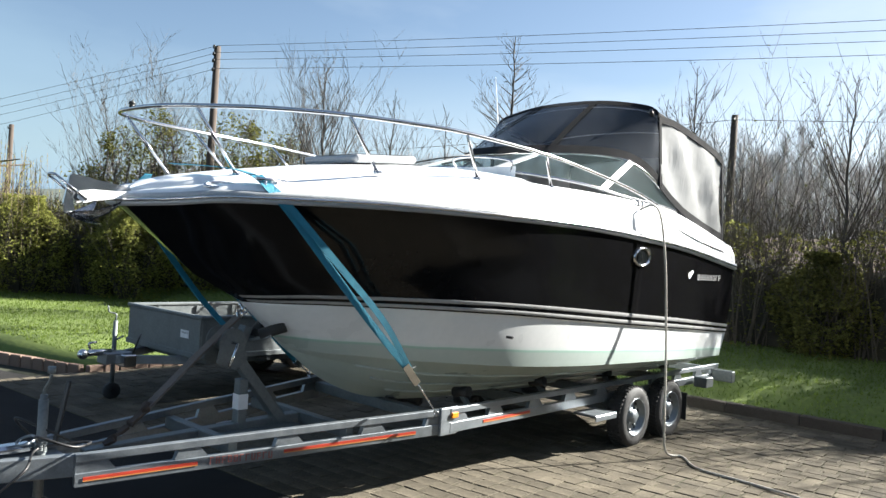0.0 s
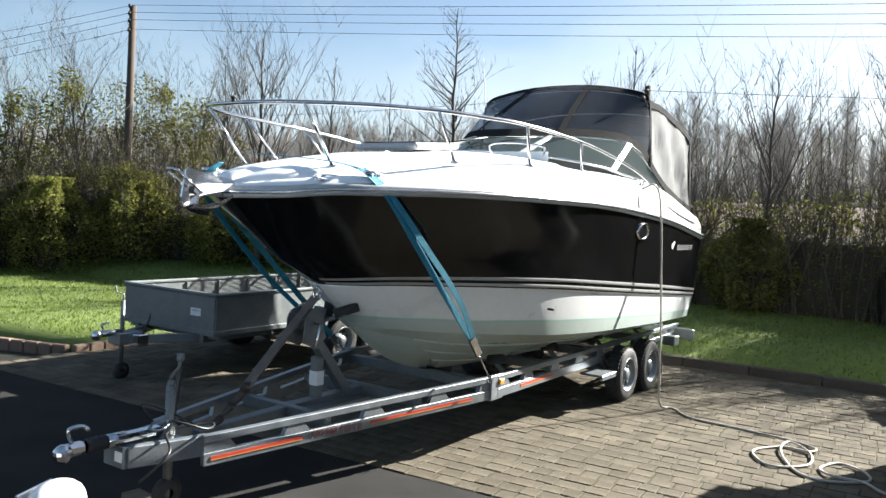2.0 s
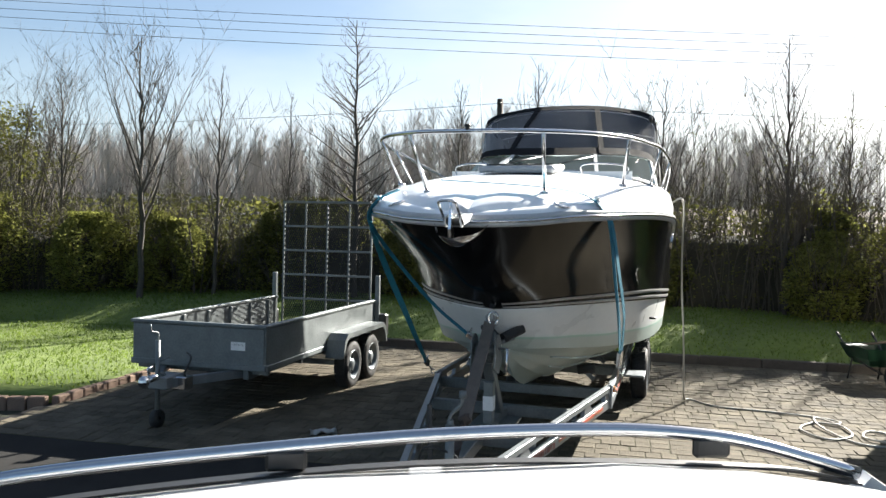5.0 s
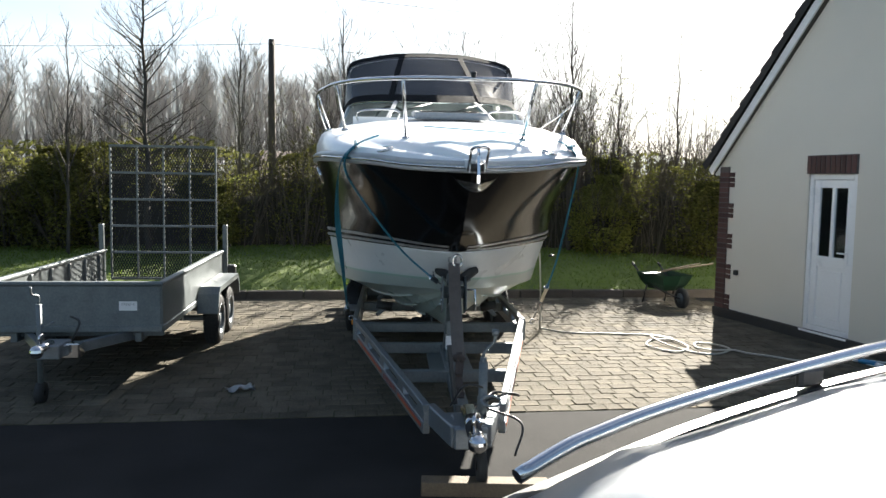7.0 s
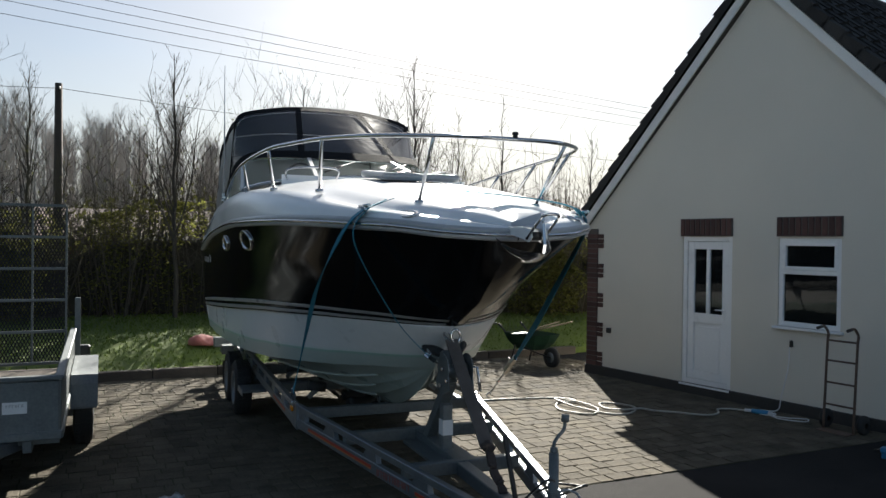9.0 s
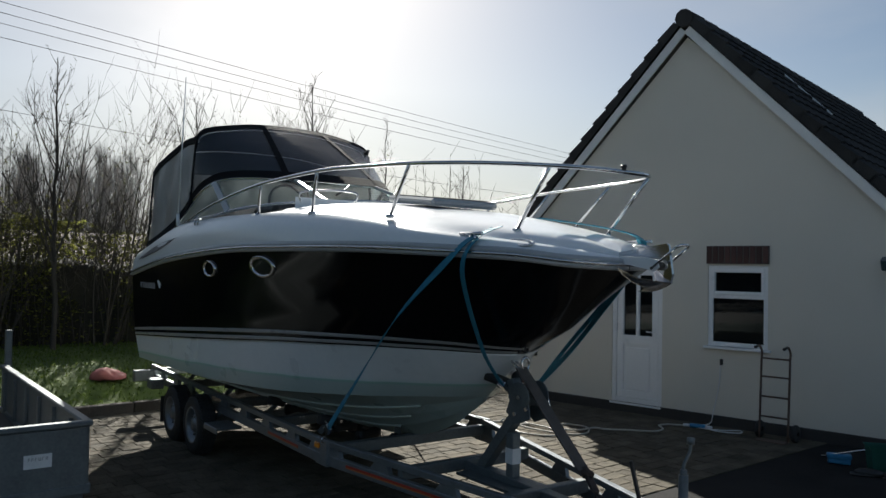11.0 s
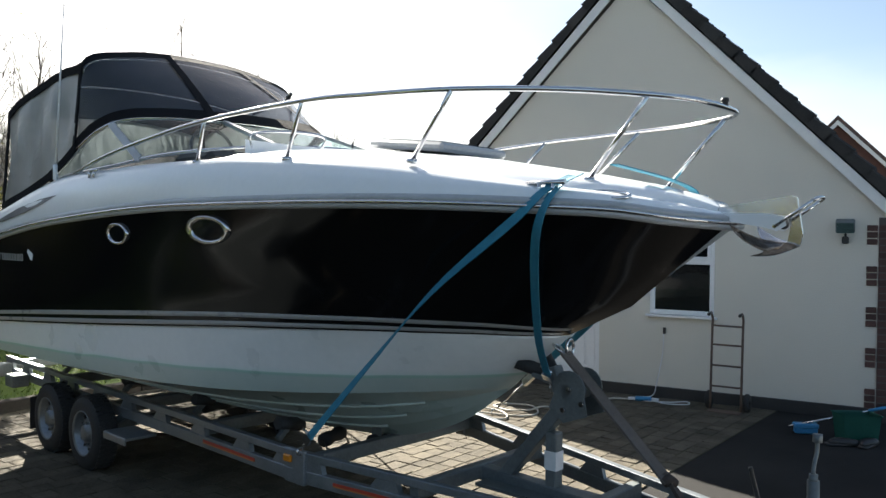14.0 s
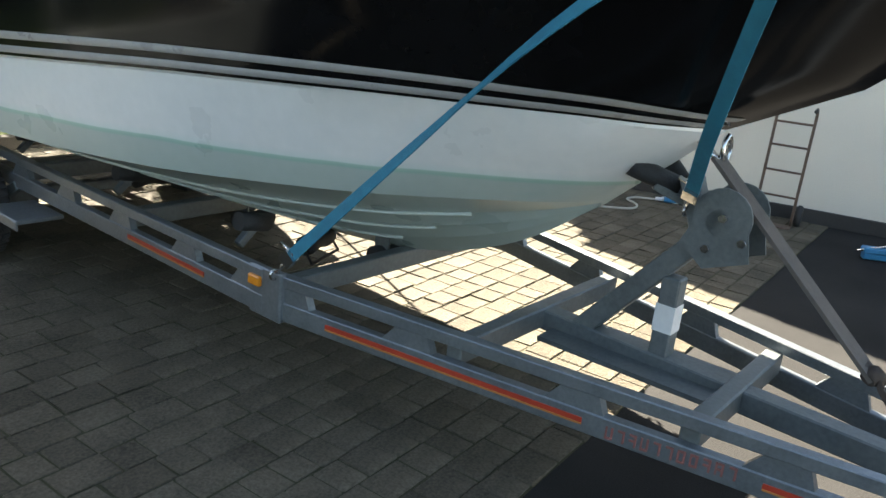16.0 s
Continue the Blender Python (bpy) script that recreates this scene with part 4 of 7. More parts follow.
tube(bm, [Vector((p.x * 0.98, 5.8, p.z - 0.03)) for p in BOWM[::3]], 0.014, 6)
part("hoop", bm, STEEL, canopy, "steel canopy hoop")

# seats and wheel seen dimly through the screens
bm = bmesh.new()
box(bm, (-0.5, 4.7, 2.0), (0.55, 0.5, 0.9), 0.06)
box(bm, (0.55, 4.6, 1.95), (0.6, 0.6, 0.8), 0.06)
box(bm, (0, 6.2, 1.85), (1.6, 0.5, 0.6), 0.06)
part("seats", bm, SEAT_VINYL, boat, "cream upholstered seats")
bm = bmesh.new()
box(bm, (-0.5, 3.55, 2.2), (0.8, 0.5, 0.75), 0.05)
ringp = [(-0.5 + 0.19 * math.cos(a), 3.9 + 0.05 * math.sin(a), 2.62 + 0.19 * math.sin(a)) for a in np.linspace(0, 6.283, 21)]
tube(bm, ringp, 0.014, 6)
part("helm", bm, BLACK_PLASTIC, boat, "dark helm console with steering wheel")

# bow rail
rail = empty("bow_rail")
rail.parent = boat
half = [(0, 0.01, 2.635), (0.25, 0.05, 2.64), (0.46, 0.19, 2.652), (0.74, 0.52, 2.675), (0.96, 0.98, 2.697), (1.09, 1.45, 2.707), (1.175, 1.90, 2.71), (1.245, 2.785, 2.675), (1.24, 3.6, 2.61), (1.21, 4.3, 2.535), (1.17, 4.85, 2.45)]
loop = [(-x, y, z) for x, y, z in half[:0:-1]] + half
bm = bmesh.new()
tube(bm, smooth_line(loop, 121), 0.0145, 8)
part("top_rail", bm, STEEL, rail, "polished steel tube")
for sgn in (1, -1):
    for (bx, by, bz), (tx, ty, tz) in (((0.425, 0.53, 2.265), (0.46, 0.19, 2.652)), ((0.903, 1.315, 2.365), (0.965, 0.985, 2.697)), ((1.085, 2.155, 2.415), (1.175, 1.90, 2.71)), ((1.17, 2.99, 2.435), (1.245, 2.785, 2.675))):
        bm = bmesh.new()
        tube(bm, [(sgn * bx, by, bz), (sgn * tx, ty, tz)], 0.0125, 8)
        tube(bm, [(sgn * bx, by, bz - 0.015), (sgn * bx, by, bz + 0.012)], 0.03, 10)
        part("stanchion", bm, STEEL, rail)
bm = bmesh.new()
tube(bm, [(0.0, 0.01, 2.64), (0.0, 0.01, 2.662)], 0.016, 10)
tube(bm, [(0.0, 0.01, 2.662), (0.0, 0.01, 2.680)], 0.022, 10, 0.017)
part("bow_light", bm, BLACK_PLASTIC, rail, "small dark navigation light")
# short grab handles beside the windscreen
for sgn in (1, -1):
    for x0, x1 in ((0.45, 0.85),):
        bm = bmesh.new()
        tube(bm, smooth_line([(sgn * x0, 2.62, 2.56), (sgn * x0, 2.60, 2.64), (sgn * (x0 + x1) / 2, 2.68, 2.66), (sgn * x1, 2.84, 2.64), (sgn * x1, 2.86, 2.55)], 20), 0.010, 6)
        part("grab_rail", bm, STEEL, boat, "steel grab handle")

# cleats, fairleads, portholes, vents
for sgn in (1, -1):
    for y, x, z in ((0.54, 0.79, 2.195), (4.35, 1.25, 2.41)):
        bm = bmesh.new()
        tube(bm, [(sgn * x, y - 0.11, z + 0.035), (sgn * x, y + 0.11, z + 0.035)], 0.012, 8)
        for dy in (-0.04, 0.04):
            tube(bm, [(sgn * x, y + dy, z - 0.02), (sgn * x, y + dy, z + 0.035)], 0.011, 8)
        part("cleat", bm, STEEL, boat, "steel mooring cleat")
    bm = bmesh.new()
    ring = [(sgn * (0.585 + 0.055 * math.cos(a)), 0.325 + 0.095 * math.sin(a) + 0.03 * math.cos(a), 2.176 + 0.014 * math.sin(a) - 0.014 * math.cos(a)) for a in np.linspace(0, 6.283, 25)]
    tube(bm, ring, 0.010, 6)
    part("fairlead", bm, STEEL, boat, "flat oval deck fairlead ring")


def hull_point(y, z, sgn):
    """How far out the black topsides stand at this place."""
    zs, xs = [], []
    for r in side[::-1]:
        ys = [p.y for p in r]
        zs.append(float(np.interp(y, ys, [p.z for p in r])))
        xs.append(float(np.interp(y, ys, [p.x for p in r])))
    return sgn * float(np.interp(z, zs, xs))


for sgn, y, z, ry, rz in ((1, 4.40, 1.925, 0.16, 0.092), (-1, 2.78, 1.998, 0.215, 0.09), (-1, 3.88, 1.968, 0.155, 0.078)):
    x = hull_point(y, z, sgn) or sgn * 1.25
    port = empty("porthole")
    port.parent = boat
    lean = 0.09
    def oval(f, o):
        out = []
        for a in np.linspace(0, 2 * math.pi, 33):
            yy, zz = y + ry * f * math.cos(a), z + rz * f * math.sin(a)
            out.append(Vector((hull_point(yy, zz, sgn) + sgn * o, yy, zz)))
        return out
    bm = bmesh.new()
    grid(bm, [oval(1.0, -0.004), oval(1.0, 0.014), oval(0.9, 0.022), oval(0.76, 0.014), oval(0.72, 0.004)])
    part("porthole_rim", bm, STEEL, port, "polished oval rim", smooth=True)
    bm = bmesh.new()
    grid(bm, [oval(0.73, 0.006), oval(0.4, 0.006), oval(0.01, 0.006)])
    part("porthole_lens", bm, DARK_GLASS, port, "dark oval lens")
for sgn in (1, -1):
    bm = bmesh.new()
    out = [(4.95, 2.275), (5.3, 2.25), (5.8, 2.185), (6.25, 2.085), (6.35, 2.05), (6.1, 2.075), (5.6, 2.14), (5.2, 2.21)]
    def dx(y, z):
        a = min(TOP, key=lambda p: abs(p.y - y)); b = min(SHOULDER, key=lambda p: abs(p.y - y))
        t = min(1, max(0, (z - a.z) / (b.z - a.z)))
        return a.x + (b.x - a.x) * t + 0.035 * math.sin(math.pi * min(1, t * 0.9 + 0.1)) + 0.004
    prism(bm, [(sgn * dx(y, z), y, z) for y, z in out], 0.008, (sgn, 0, 0))
    part("quarter_vent", bm, BLACK_PLASTIC, boat, "dark pointed quarter vent")
    bm = bmesh.new()
    tube(bm, [(sgn * 1.18, 4.79, 2.25), (sgn * 1.245, 4.79, 2.25)], 0.03, 10)
    part("filler_cap", bm, STEEL, boat, "small steel filler cap")
# maker's badge as plain bars on the quarter
for sgn in (1, -1):
    bm = bmesh.new()
    x = hull_point(5.9, 1.78, sgn) or sgn * 1.27
    m = pose(x + sgn * 0.004, 5.95, 1.755, 0, 0, 90)
    b2 = bmesh.new()
    bars(b2, (0.62, 0.06), 8, 0.004, 5)
    b2.transform(m)
    part("badge_bars", b2, STRIPE_GREY, boat, "dull silver lettering too small to read", kind="stuff")
    bm.free()
    bm = bmesh.new()
    prism(bm, [(x + sgn * 0.002, 5.42, 1.79), (x + sgn * 0.002, 5.52, 1.83), (x + sgn * 0.002, 5.55, 1.81), (x + sgn * 0.002, 5.47, 1.74), (x + sgn * 0.002, 5.44, 1.735)], 0.006, (sgn, 0, 0))
    part("badge_mark", bm, WHITE_GEL, boat, "small white badge")
# skin fittings and bow eye
for sgn, y in ((1, 2.62), (-1, 4.7)):
    bm = bmesh.new()
    tube(bm, [(sgn * 1.10, y, 1.22), (sgn * 1.16, y, 1.22)], 0.011, 10)
    part("skin_fitting", bm, BLACK_PLASTIC, boat)
bm = bmesh.new()
tube(bm, [(0.0 + 0.035 * math.cos(a), 0.93 - 0.03 + 0.02 * math.cos(a) * 0, 1.335 + 0.05 * math.sin(a)) for a in np.linspace(0, 6.283, 17)], 0.010, 6)
part("bow_eye", bm, STEEL, boat, "steel towing eye")

# antenna on the starboard side
bm = bmesh.new()
tube(bm, [(-1.14, 5.3, 2.42), (-1.14, 5.3, 2.55)], 0.022, 8)
tube(bm, [(-1.14, 5.3, 2.5), (-1.17, 5.05, 4.0)], 0.011, 6, 0.004)
part("aerial", bm, WHITE_GEL, boat, "thin white whip aerial")
bm = bmesh.new()
tube(bm, [(1.0, 4.95, 3.36), (1.0, 4.9, 3.42)], 0.02, 8)
part("mast_stub", bm, BLACK_PLASTIC, boat)

# anchor on its roller
anchor = empty("anchor")
anchor.parent = boat
bm = bmesh.new()
for sgn in (1, -1):
    prism(bm, [(sgn * 0.045, 0.20, 2.075), (sgn * 0.045, 0.20, 2.125), (sgn * 0.045, -0.08, 2.10), (sgn * 0.045, -0.22, 2.098), (sgn * 0.045, -0.30, 2.08), (sgn * 0.045, -0.312, 2.04), (sgn * 0.045, -0.27, 2.012), (sgn * 0.045, -0.21, 2.03), (sgn * 0.045, -0.05, 2.058)], 0.006, (sgn, 0, 0))
box(bm, (0, 0.06, 2.068), (0.09, 0.26, 0.008))
part("bow_roller", bm, WHITE_GEL, anchor, "pale painted bow roller cheeks")
bm = bmesh.new()
tube(bm, [(-0.042, -0.27, 2.048), (0.042, -0.27, 2.048)], 0.026, 14)
part("roller_wheel", bm, BLACK_PLASTIC, anchor)
bm = bmesh.new()
prism(bm, [(-0.009, 0.12, 2.11), (-0.009, 0.06, 2.128), (-0.009, -0.325, 2.182), (-0.009, -0.345, 2.172), (-0.009, -0.372, 2.00), (-0.009, -0.36, 1.95), (-0.009, -0.33, 1.93), (-0.009, -0.30, 1.945), (-0.009, -0.318, 2.03), (-0.009, -0.30, 2.085), (-0.009, -0.06, 2.104)], 0.018, (1, 0, 0))
part("anchor_shank", bm, STEEL, anchor, "flat tapered steel shank")
bm = bmesh.new()
rows = []
for v in np.linspace(-1, 1, 25):
    reach = 0.56 + 0.44 * abs(math.cos(math.pi * v)) ** 1.5
    r = []
    for t in np.linspace(0, reach, 7):
        r.append(Vector((v * (0.045 + 0.135 * t ** 0.7), -0.365 + 0.24 * t + 0.03 * abs(v), 1.945 - 0.055 * t * (1 - v * v) + v * v * (0.012 + 0.085 * t) - 0.02 * math.sin(math.pi * t))))
    rows.append(r)
grid(bm, rows)
bmesh.ops.solidify(bm, geom=bm.faces[:], thickness=0.010)
part("anchor_fluke", bm, STEEL, anchor, "three-fingered curved claw", smooth=True)
bm = bmesh.new()
for sgn in (1, -1):
    tube(bm, [(sgn * 0.054, -0.26, 2.035), (sgn * 0.054, -0.43, 2.155)], 0.008, 8)
tube(bm, smooth_line([(0.054, -0.43, 2.155), (0.03, -0.45, 2.168), (-0.03, -0.45, 2.168), (-0.054, -0.43, 2.155)], 12), 0.009, 8)
tube(bm, [(-0.06, -0.26, 2.035), (0.06, -0.26, 2.035)], 0.009, 8)
part("anchor_bail", bm, STEEL, anchor, "bright steel retaining bail")

# ---------------- boat trailer ----------------
TRAILER = pose(-4.150, 1.981, 0, 0, 0, -9.6)
trailer = empty("boat_trailer", TRAILER, label="galvanised twin-axle boat trailer with red reflective stripes", category="trailer")


def half_width(y):
    return float(np.interp(y, (-0.5, 2.12, 7.3), (0.265, 0.835, 0.80)))


def rail_top(y):
    return float(np.interp(y, (-0.5, 2.12, 4.0, 7.3), (0.53, 0.63, 0.645, 0.655)))


def stretch(y0, y1, sgn):
    """A side member: top and bottom flange with short webs, open slots between."""
    bm = bmesh.new()
    def at(y, dz, inset=0.02):
        return Vector((sgn * (half_width(y) - inset), y, rail_top(y) + dz))
    beam(bm, at(y0, -0.024), at(y1, -0.024), 0.05, 0.048, 0.004)
    beam(bm, at(y0, -0.154), at(y1, -0.154), 0.046, 0.082, 0.004)
    return bm, at


for sgn in (1, -1):
    for y0, y1, slots in ((-0.5, 2.10, 4), (2.14, 7.25, 9)):
        bm, at = stretch(y0, y1, sgn)
        n = slots
        for k in range(n + 1):
            y = y0 + (y1 - y0) * k / n
            w = 0.34 if k in (0, n) else 0.13
            ya, yb = max(y - w / 2, y0), min(y + w / 2, y1)
            a0, a1 = max(ya - 0.025, y0), min(yb + 0.06, y1)
            prism(bm, [at(ya, -0.045, 0.003), at(yb, -0.045, 0.003), at(a1, -0.118, 0.003), at(a0, -0.118, 0.003)], 0.036, (-sgn, 0, 0))
        part("side_member", bm, GALV, trailer, "open galvanised side member")
    # stripes and lettering on the outside face
    def face(y, dz, out=0.0265):
        hw = half_width(y)
        return Vector((sgn * (hw - 0.02 + out), y, rail_top(y) + dz))
    for y0, y1 in ((-0.46, 0.20), (0.775, 1.82), (2.55, 3.2)):
        for dz, h, mm, nm in ((-0.147, 0.018, RED, "red reflective stripe"), (-0.160, 0.007, YELLOW_TAPE, "amber reflective stripe")):
            bm = bmesh.new()
            beam(bm, face(y0, dz), face(y1, dz), 0.004, h)
            part("stripe", bm, mm, trailer, nm)
    bm = bmesh.new()
    bars(bm, (0.44, 0.045), 11, 0.004, 3)
    ang = math.atan2(half_width(0.8) - half_width(0.3), 0.5)
    m = Matrix.Translation(face(0.485, -0.152, 0.0255)) @ Matrix.Rotation(radians(90) - sgn * ang, 4, 'Z')
    bm.transform(m)
    part("maker_print", bm, TEXT_RED, trailer, "dull red lettering worn past reading", kind="stuff")
    # plate at the bend with an amber marker lamp
    bm = bmesh.new()
    box(bm, (sgn * 0.818, 2.13, 0.53), (0.035, 0.20, 0.215), 0.006)
    part("bend_plate", bm, GALV, trailer)
    bm = bmesh.new()
    box(bm, (sgn * 0.845, 2.18, 0.575), (0.022, 0.075, 0.045), 0.006)
    part("marker_lamp", bm, AMBER, trailer, "amber side marker lamp")
# cross members
for y in (0.45, 1.3, 2.1, 3.3, 4.4, 5.9, 7.15):
    bm = bmesh.new()
    w = half_width(y) - 0.045
    z = rail_top(y) - 0.09
    beam(bm, (-w, y, z), (w, y, z), 0.07, 0.09, 0.006)
    part("cross_member", bm, GALV_DARK, trailer)
bm = bmesh.new()
beam(bm, (0, -0.35, 0.44), (0, 1.3, 0.50), 0.09, 0.09, 0.006)
part("spine", bm, GALV_DARK, trailer, "square spine tube")
# diagonal arms that carry the keel
for sgn in (1, -1):
    for y in (2.6, 3.7, 4.9, 6.2):
        bm = bmesh.new()
        hz = 0.62 + 0.28 * 0.55
        beam(bm, (sgn * 0.62, y, 0.57), (sgn * 0.52, y, 0.66), 0.04, 0.04, 0.004)
        part("roller_arm", bm, GALV_DARK, trailer)
        bm = bmesh.new()
        tube(bm, [(sgn * 0.46, y, 0.655), (sgn * 0.62, y, 0.685)], 0.045, 12)
        part("side_roller", bm, RUBBER, trailer, "black rubber hull roller")
for y in (2.2, 3.3, 4.4, 5.9):
    for dx in (-0.07, 0.07):
        bm = bmesh.new()
        box(bm, (dx, y, 0.53 if y > 3 else 0.565), (0.012, 0.09, 0.11 if y > 3 else 0.14))
        part("keel_bracket", bm, GALV_DARK, trailer)
    bm = bmesh.new()
    zr = 0.435 if y > 3 else 0.53
    lathe(bm, [(-0.12, 0.02), (-0.12, 0.055), (-0.07, 0.05), (0, 0.035), (0.07, 0.05), (0.12, 0.055), (0.12, 0.02)], 14, Matrix.Translation((0, y + 0.0, zr)))
    part("keel_roller", bm, RUBBER, trailer, "black rubber keel roller")
# loose black roller hanging under the hull
bm = bmesh.new()
lathe(bm, [(-0.13, 0.01), (-0.13, 0.05), (-0.08, 0.055), (0, 0.04), (0.08, 0.055), (0.13, 0.05), (0.13, 0.01)], 14, Matrix.Translation((-0.12, 2.62, 0.50)) @ Matrix.Rotation(radians(20), 4, 'Z'))
tube(bm, [(-0.25, 2.57, 0.50), (-0.25, 2.5, 0.43), (0.02, 2.6, 0.43), (0.01, 2.66, 0.5)], 0.008, 6)
part("front_keel_roller", bm, RUBBER, trailer, "black rubber keel roller in its cradle")

# wheels
def wheel(x, y, sgn, r=0.295, w=0.18, parent=None):
    wh = empty("wheel")
    wh.parent = parent
    wh.location = (x, y, r)
    m = Matrix.Rotation(0 if sgn > 0 else math.pi, 4, 'Z')
    bm = bmesh.new()
    prof = [(-w / 2, r * 0.62), (-w / 2 - 0.006, r * 0.75), (-w / 2, r * 0.90), (-w / 2 + 0.02, r * 0.975), (-w / 4, r), (w / 4, r), (w / 2 - 0.02, r * 0.975), (w / 2, r * 0.90), (w / 2 + 0.006, r * 0.75), (w / 2, r * 0.62)]
    lathe(bm, prof, 36, m)
    for k in range(44):
        a = 2 * math.pi * k / 44
        for xx in (-w * 0.28, 0, w * 0.28):
            box(bm, (xx, r * 1.0 * math.cos(a + (0.04 if xx else 0)), r * 1.0 * math.sin(a + (0.04 if xx else 0))), (w * 0.22, 0.022, 0.016), 0, Matrix.Rotation(a + math.pi / 2 * 0 + math.pi / 2, 4, 'X'))
    part("tyre", bm, RUBBER, wh, "black tyre")
    bm = bmesh.new()
    lathe(bm, [(w / 2 - 0.004, r * 0.63), (w / 2 + 0.006, r * 0.615), (w / 2 - 0.012, r * 0.57), (w / 2 - 0.06, r * 0.53), (w / 2 - 0.07, r * 0.45), (w / 2 - 0.045, r * 0.36), (w / 2 - 0.045, r * 0.25), (w / 2 - 0.015, r * 0.22), (w / 2 - 0.015, 0.001)], 30, m)
    lathe(bm, [(-w / 2, r * 0.63), (-w / 2 + 0.03, r * 0.5), (-w / 2 + 0.04, 0.02)], 24, m)
    part("rim", bm, GALV, wh, "dull silver steel rim")
    for k in range(5):
        bm = bmesh.new()
        a = 2 * math.pi * k / 5
        tube(bm, [m @ Vector((w / 2 - 0.045, r * 0.30 * math.cos(a), r * 0.30 * math.sin(a))), m @ Vector((w / 2 - 0.022, r * 0.30 * math.cos(a), r * 0.30 * math.sin(a)))], 0.012, 6)
        part("wheel_nut", bm, GALV_DARK, wh)
    bm = bmesh.new()
    for k in range(10):
        a = 2 * math.pi * (k + 0.5) / 10
        c = m @ Vector((w / 2 - 0.058, r * 0.47 * math.cos(a), r * 0.47 * math.sin(a)))
        box(bm, c, (0.014, 0.018, 0.036), 0.003, Matrix.Rotation(a, 4, 'X'))
    part("rim_slots", bm, BLACK_PLASTIC, wh, kind="stuff")
    return wh


for sgn in (1, -1):
    for y in (4.74, 5.50):
        wheel(sgn * 0.955, y, sgn, 0.305, parent=trailer)
    bm = bmesh.new()
    box(bm, (sgn * 0.91, 4.17, 0.385), (0.26, 0.38, 0.025), 0.006)
    box(bm, (sgn * 1.035, 4.17, 0.365), (0.012, 0.38, 0.05), 0.004)
    part("step_plate", bm, GALV, trailer, "flat step in front of the wheels")
    for y in (4.74, 5.50):
        bm = bmesh.new()
        beam(bm, (sgn * 0.80, y - 0.25, 0.46), (sgn * 0.86, y, 0.30), 0.05, 0.06, 0.006)
        tube(bm, [(sgn * 0.6, y, 0.295), (sgn * 0.93, y, 0.295)], 0.035, 10)
        part("suspension_arm", bm, GALV_DARK, trailer)
    bm = bmesh.new()
    box(bm, (sgn * 0.955, 5.86, 0.30), (0.2, 0.012, 0.3), 0.004)
    part("mud_flap", bm, RUBBER, trailer, "black rubber mud flap")
    for y, z, s in ((6.55, 0.50, (0.16, 0.20, 0.12)), (7.12, 0.53, (0.26, 0.10, 0.14))):
        bm = bmesh.new()
        box(bm, (sgn * 0.93, y, z), s, 0.01)
        part("lamp_bracket", bm, GALV_DARK, trailer)
for y in (4.74, 5.50):
    bm = bmesh.new()
    beam(bm, (-0.85, y, 0.34), (0.85, y, 0.34), 0.07, 0.07, 0.006)
    part("axle", bm, GALV_DARK, trailer)

# draw bar, coupling, jockey wheel
bm = bmesh.new()
for sgn in (1, -1):
    beam(bm, (sgn * 0.215, -0.44, 0.455), (sgn * 0.09, -0.92, 0.455), 0.06, 0.13, 0.006)
box(bm, (0, -0.55, 0.455), (0.38, 0.2, 0.012))
box(bm, (0, -0.8, 0.45), (0.2, 0.30, 0.13), 0.008)
part("draw_bar", bm, GALV, trailer)
bm = bmesh.new()
box(bm, (0.055, -0.952, 0.455), (0.07, 0.006, 0.06), 0.001)
part("maker_plate", bm, PAPER, trailer, "small pale maker's plate on the draw bar")
bm = bmesh.new()
box(bm, (0.01, -0.80, 0.545), (0.10, 0.34, 0.06), 0.02)
tube(bm, [(0.0, -0.88, 0.545), (0.0, -1.0, 0.545)], 0.042, 12)
part("coupling_body", bm, STEEL, trailer, "bright zinc coupling housing")
bm = bmesh.new()
prof = []
for k in range(9):
    prof += [(-1.0 - 0.016 * k, 0.046 if k % 2 else 0.034)]
lathe(bm, [(x, r) for x, r in prof], 14, Matrix.Translation((0, 0, 0.545)) @ Matrix.Rotation(radians(90), 4, 'Z'))
part("gaiter", bm, RUBBER, trailer, "ribbed black rubber gaiter")
bm = bmesh.new()
box(bm, (0, -1.19, 0.545), (0.075, 0.12, 0.07), 0.02)
bmesh.ops.create_uvsphere(bm, u_segments=14, v_segments=10, radius=0.055, matrix=Matrix.Translation((0, -1.26, 0.53)))
tube(bm, smooth_line([(-0.02, -1.20, 0.57), (-0.02, -1.22, 0.65), (0.0, -1.15, 0.665), (0.02, -1.12, 0.64)], 12), 0.013, 6)
part("coupling_head", bm, STEEL, trailer, "bright cast coupling head")
jock = empty("jockey_wheel")
jock.parent = trailer
bm = bmesh.new()
tube(bm, [(0.10, -0.64, 0.20), (0.10, -0.64, 0.84)], 0.028, 14)
tube(bm, [(0.10, -0.64, 0.82), (0.10, -0.64, 0.87)], 0.021, 12)
tube(bm, [(0.10, -0.64, 0.12), (0.10, -0.64, 0.22)], 0.021, 12)
part("jockey_tube", bm, GALV_DARK, jock, "dull grey zinc tube")
bm = bmesh.new()
tube(bm, smooth_line([(0.10, -0.64, 0.85), (0.10, -0.64, 0.89), (0.125, -0.638, 0.925), (0.165, -0.635, 0.965), (0.172, -0.634, 1.02)], 14), 0.010, 8)
tube(bm, [(0.172, -0.634, 1.005), (0.174, -0.634, 1.045)], 0.023, 10)
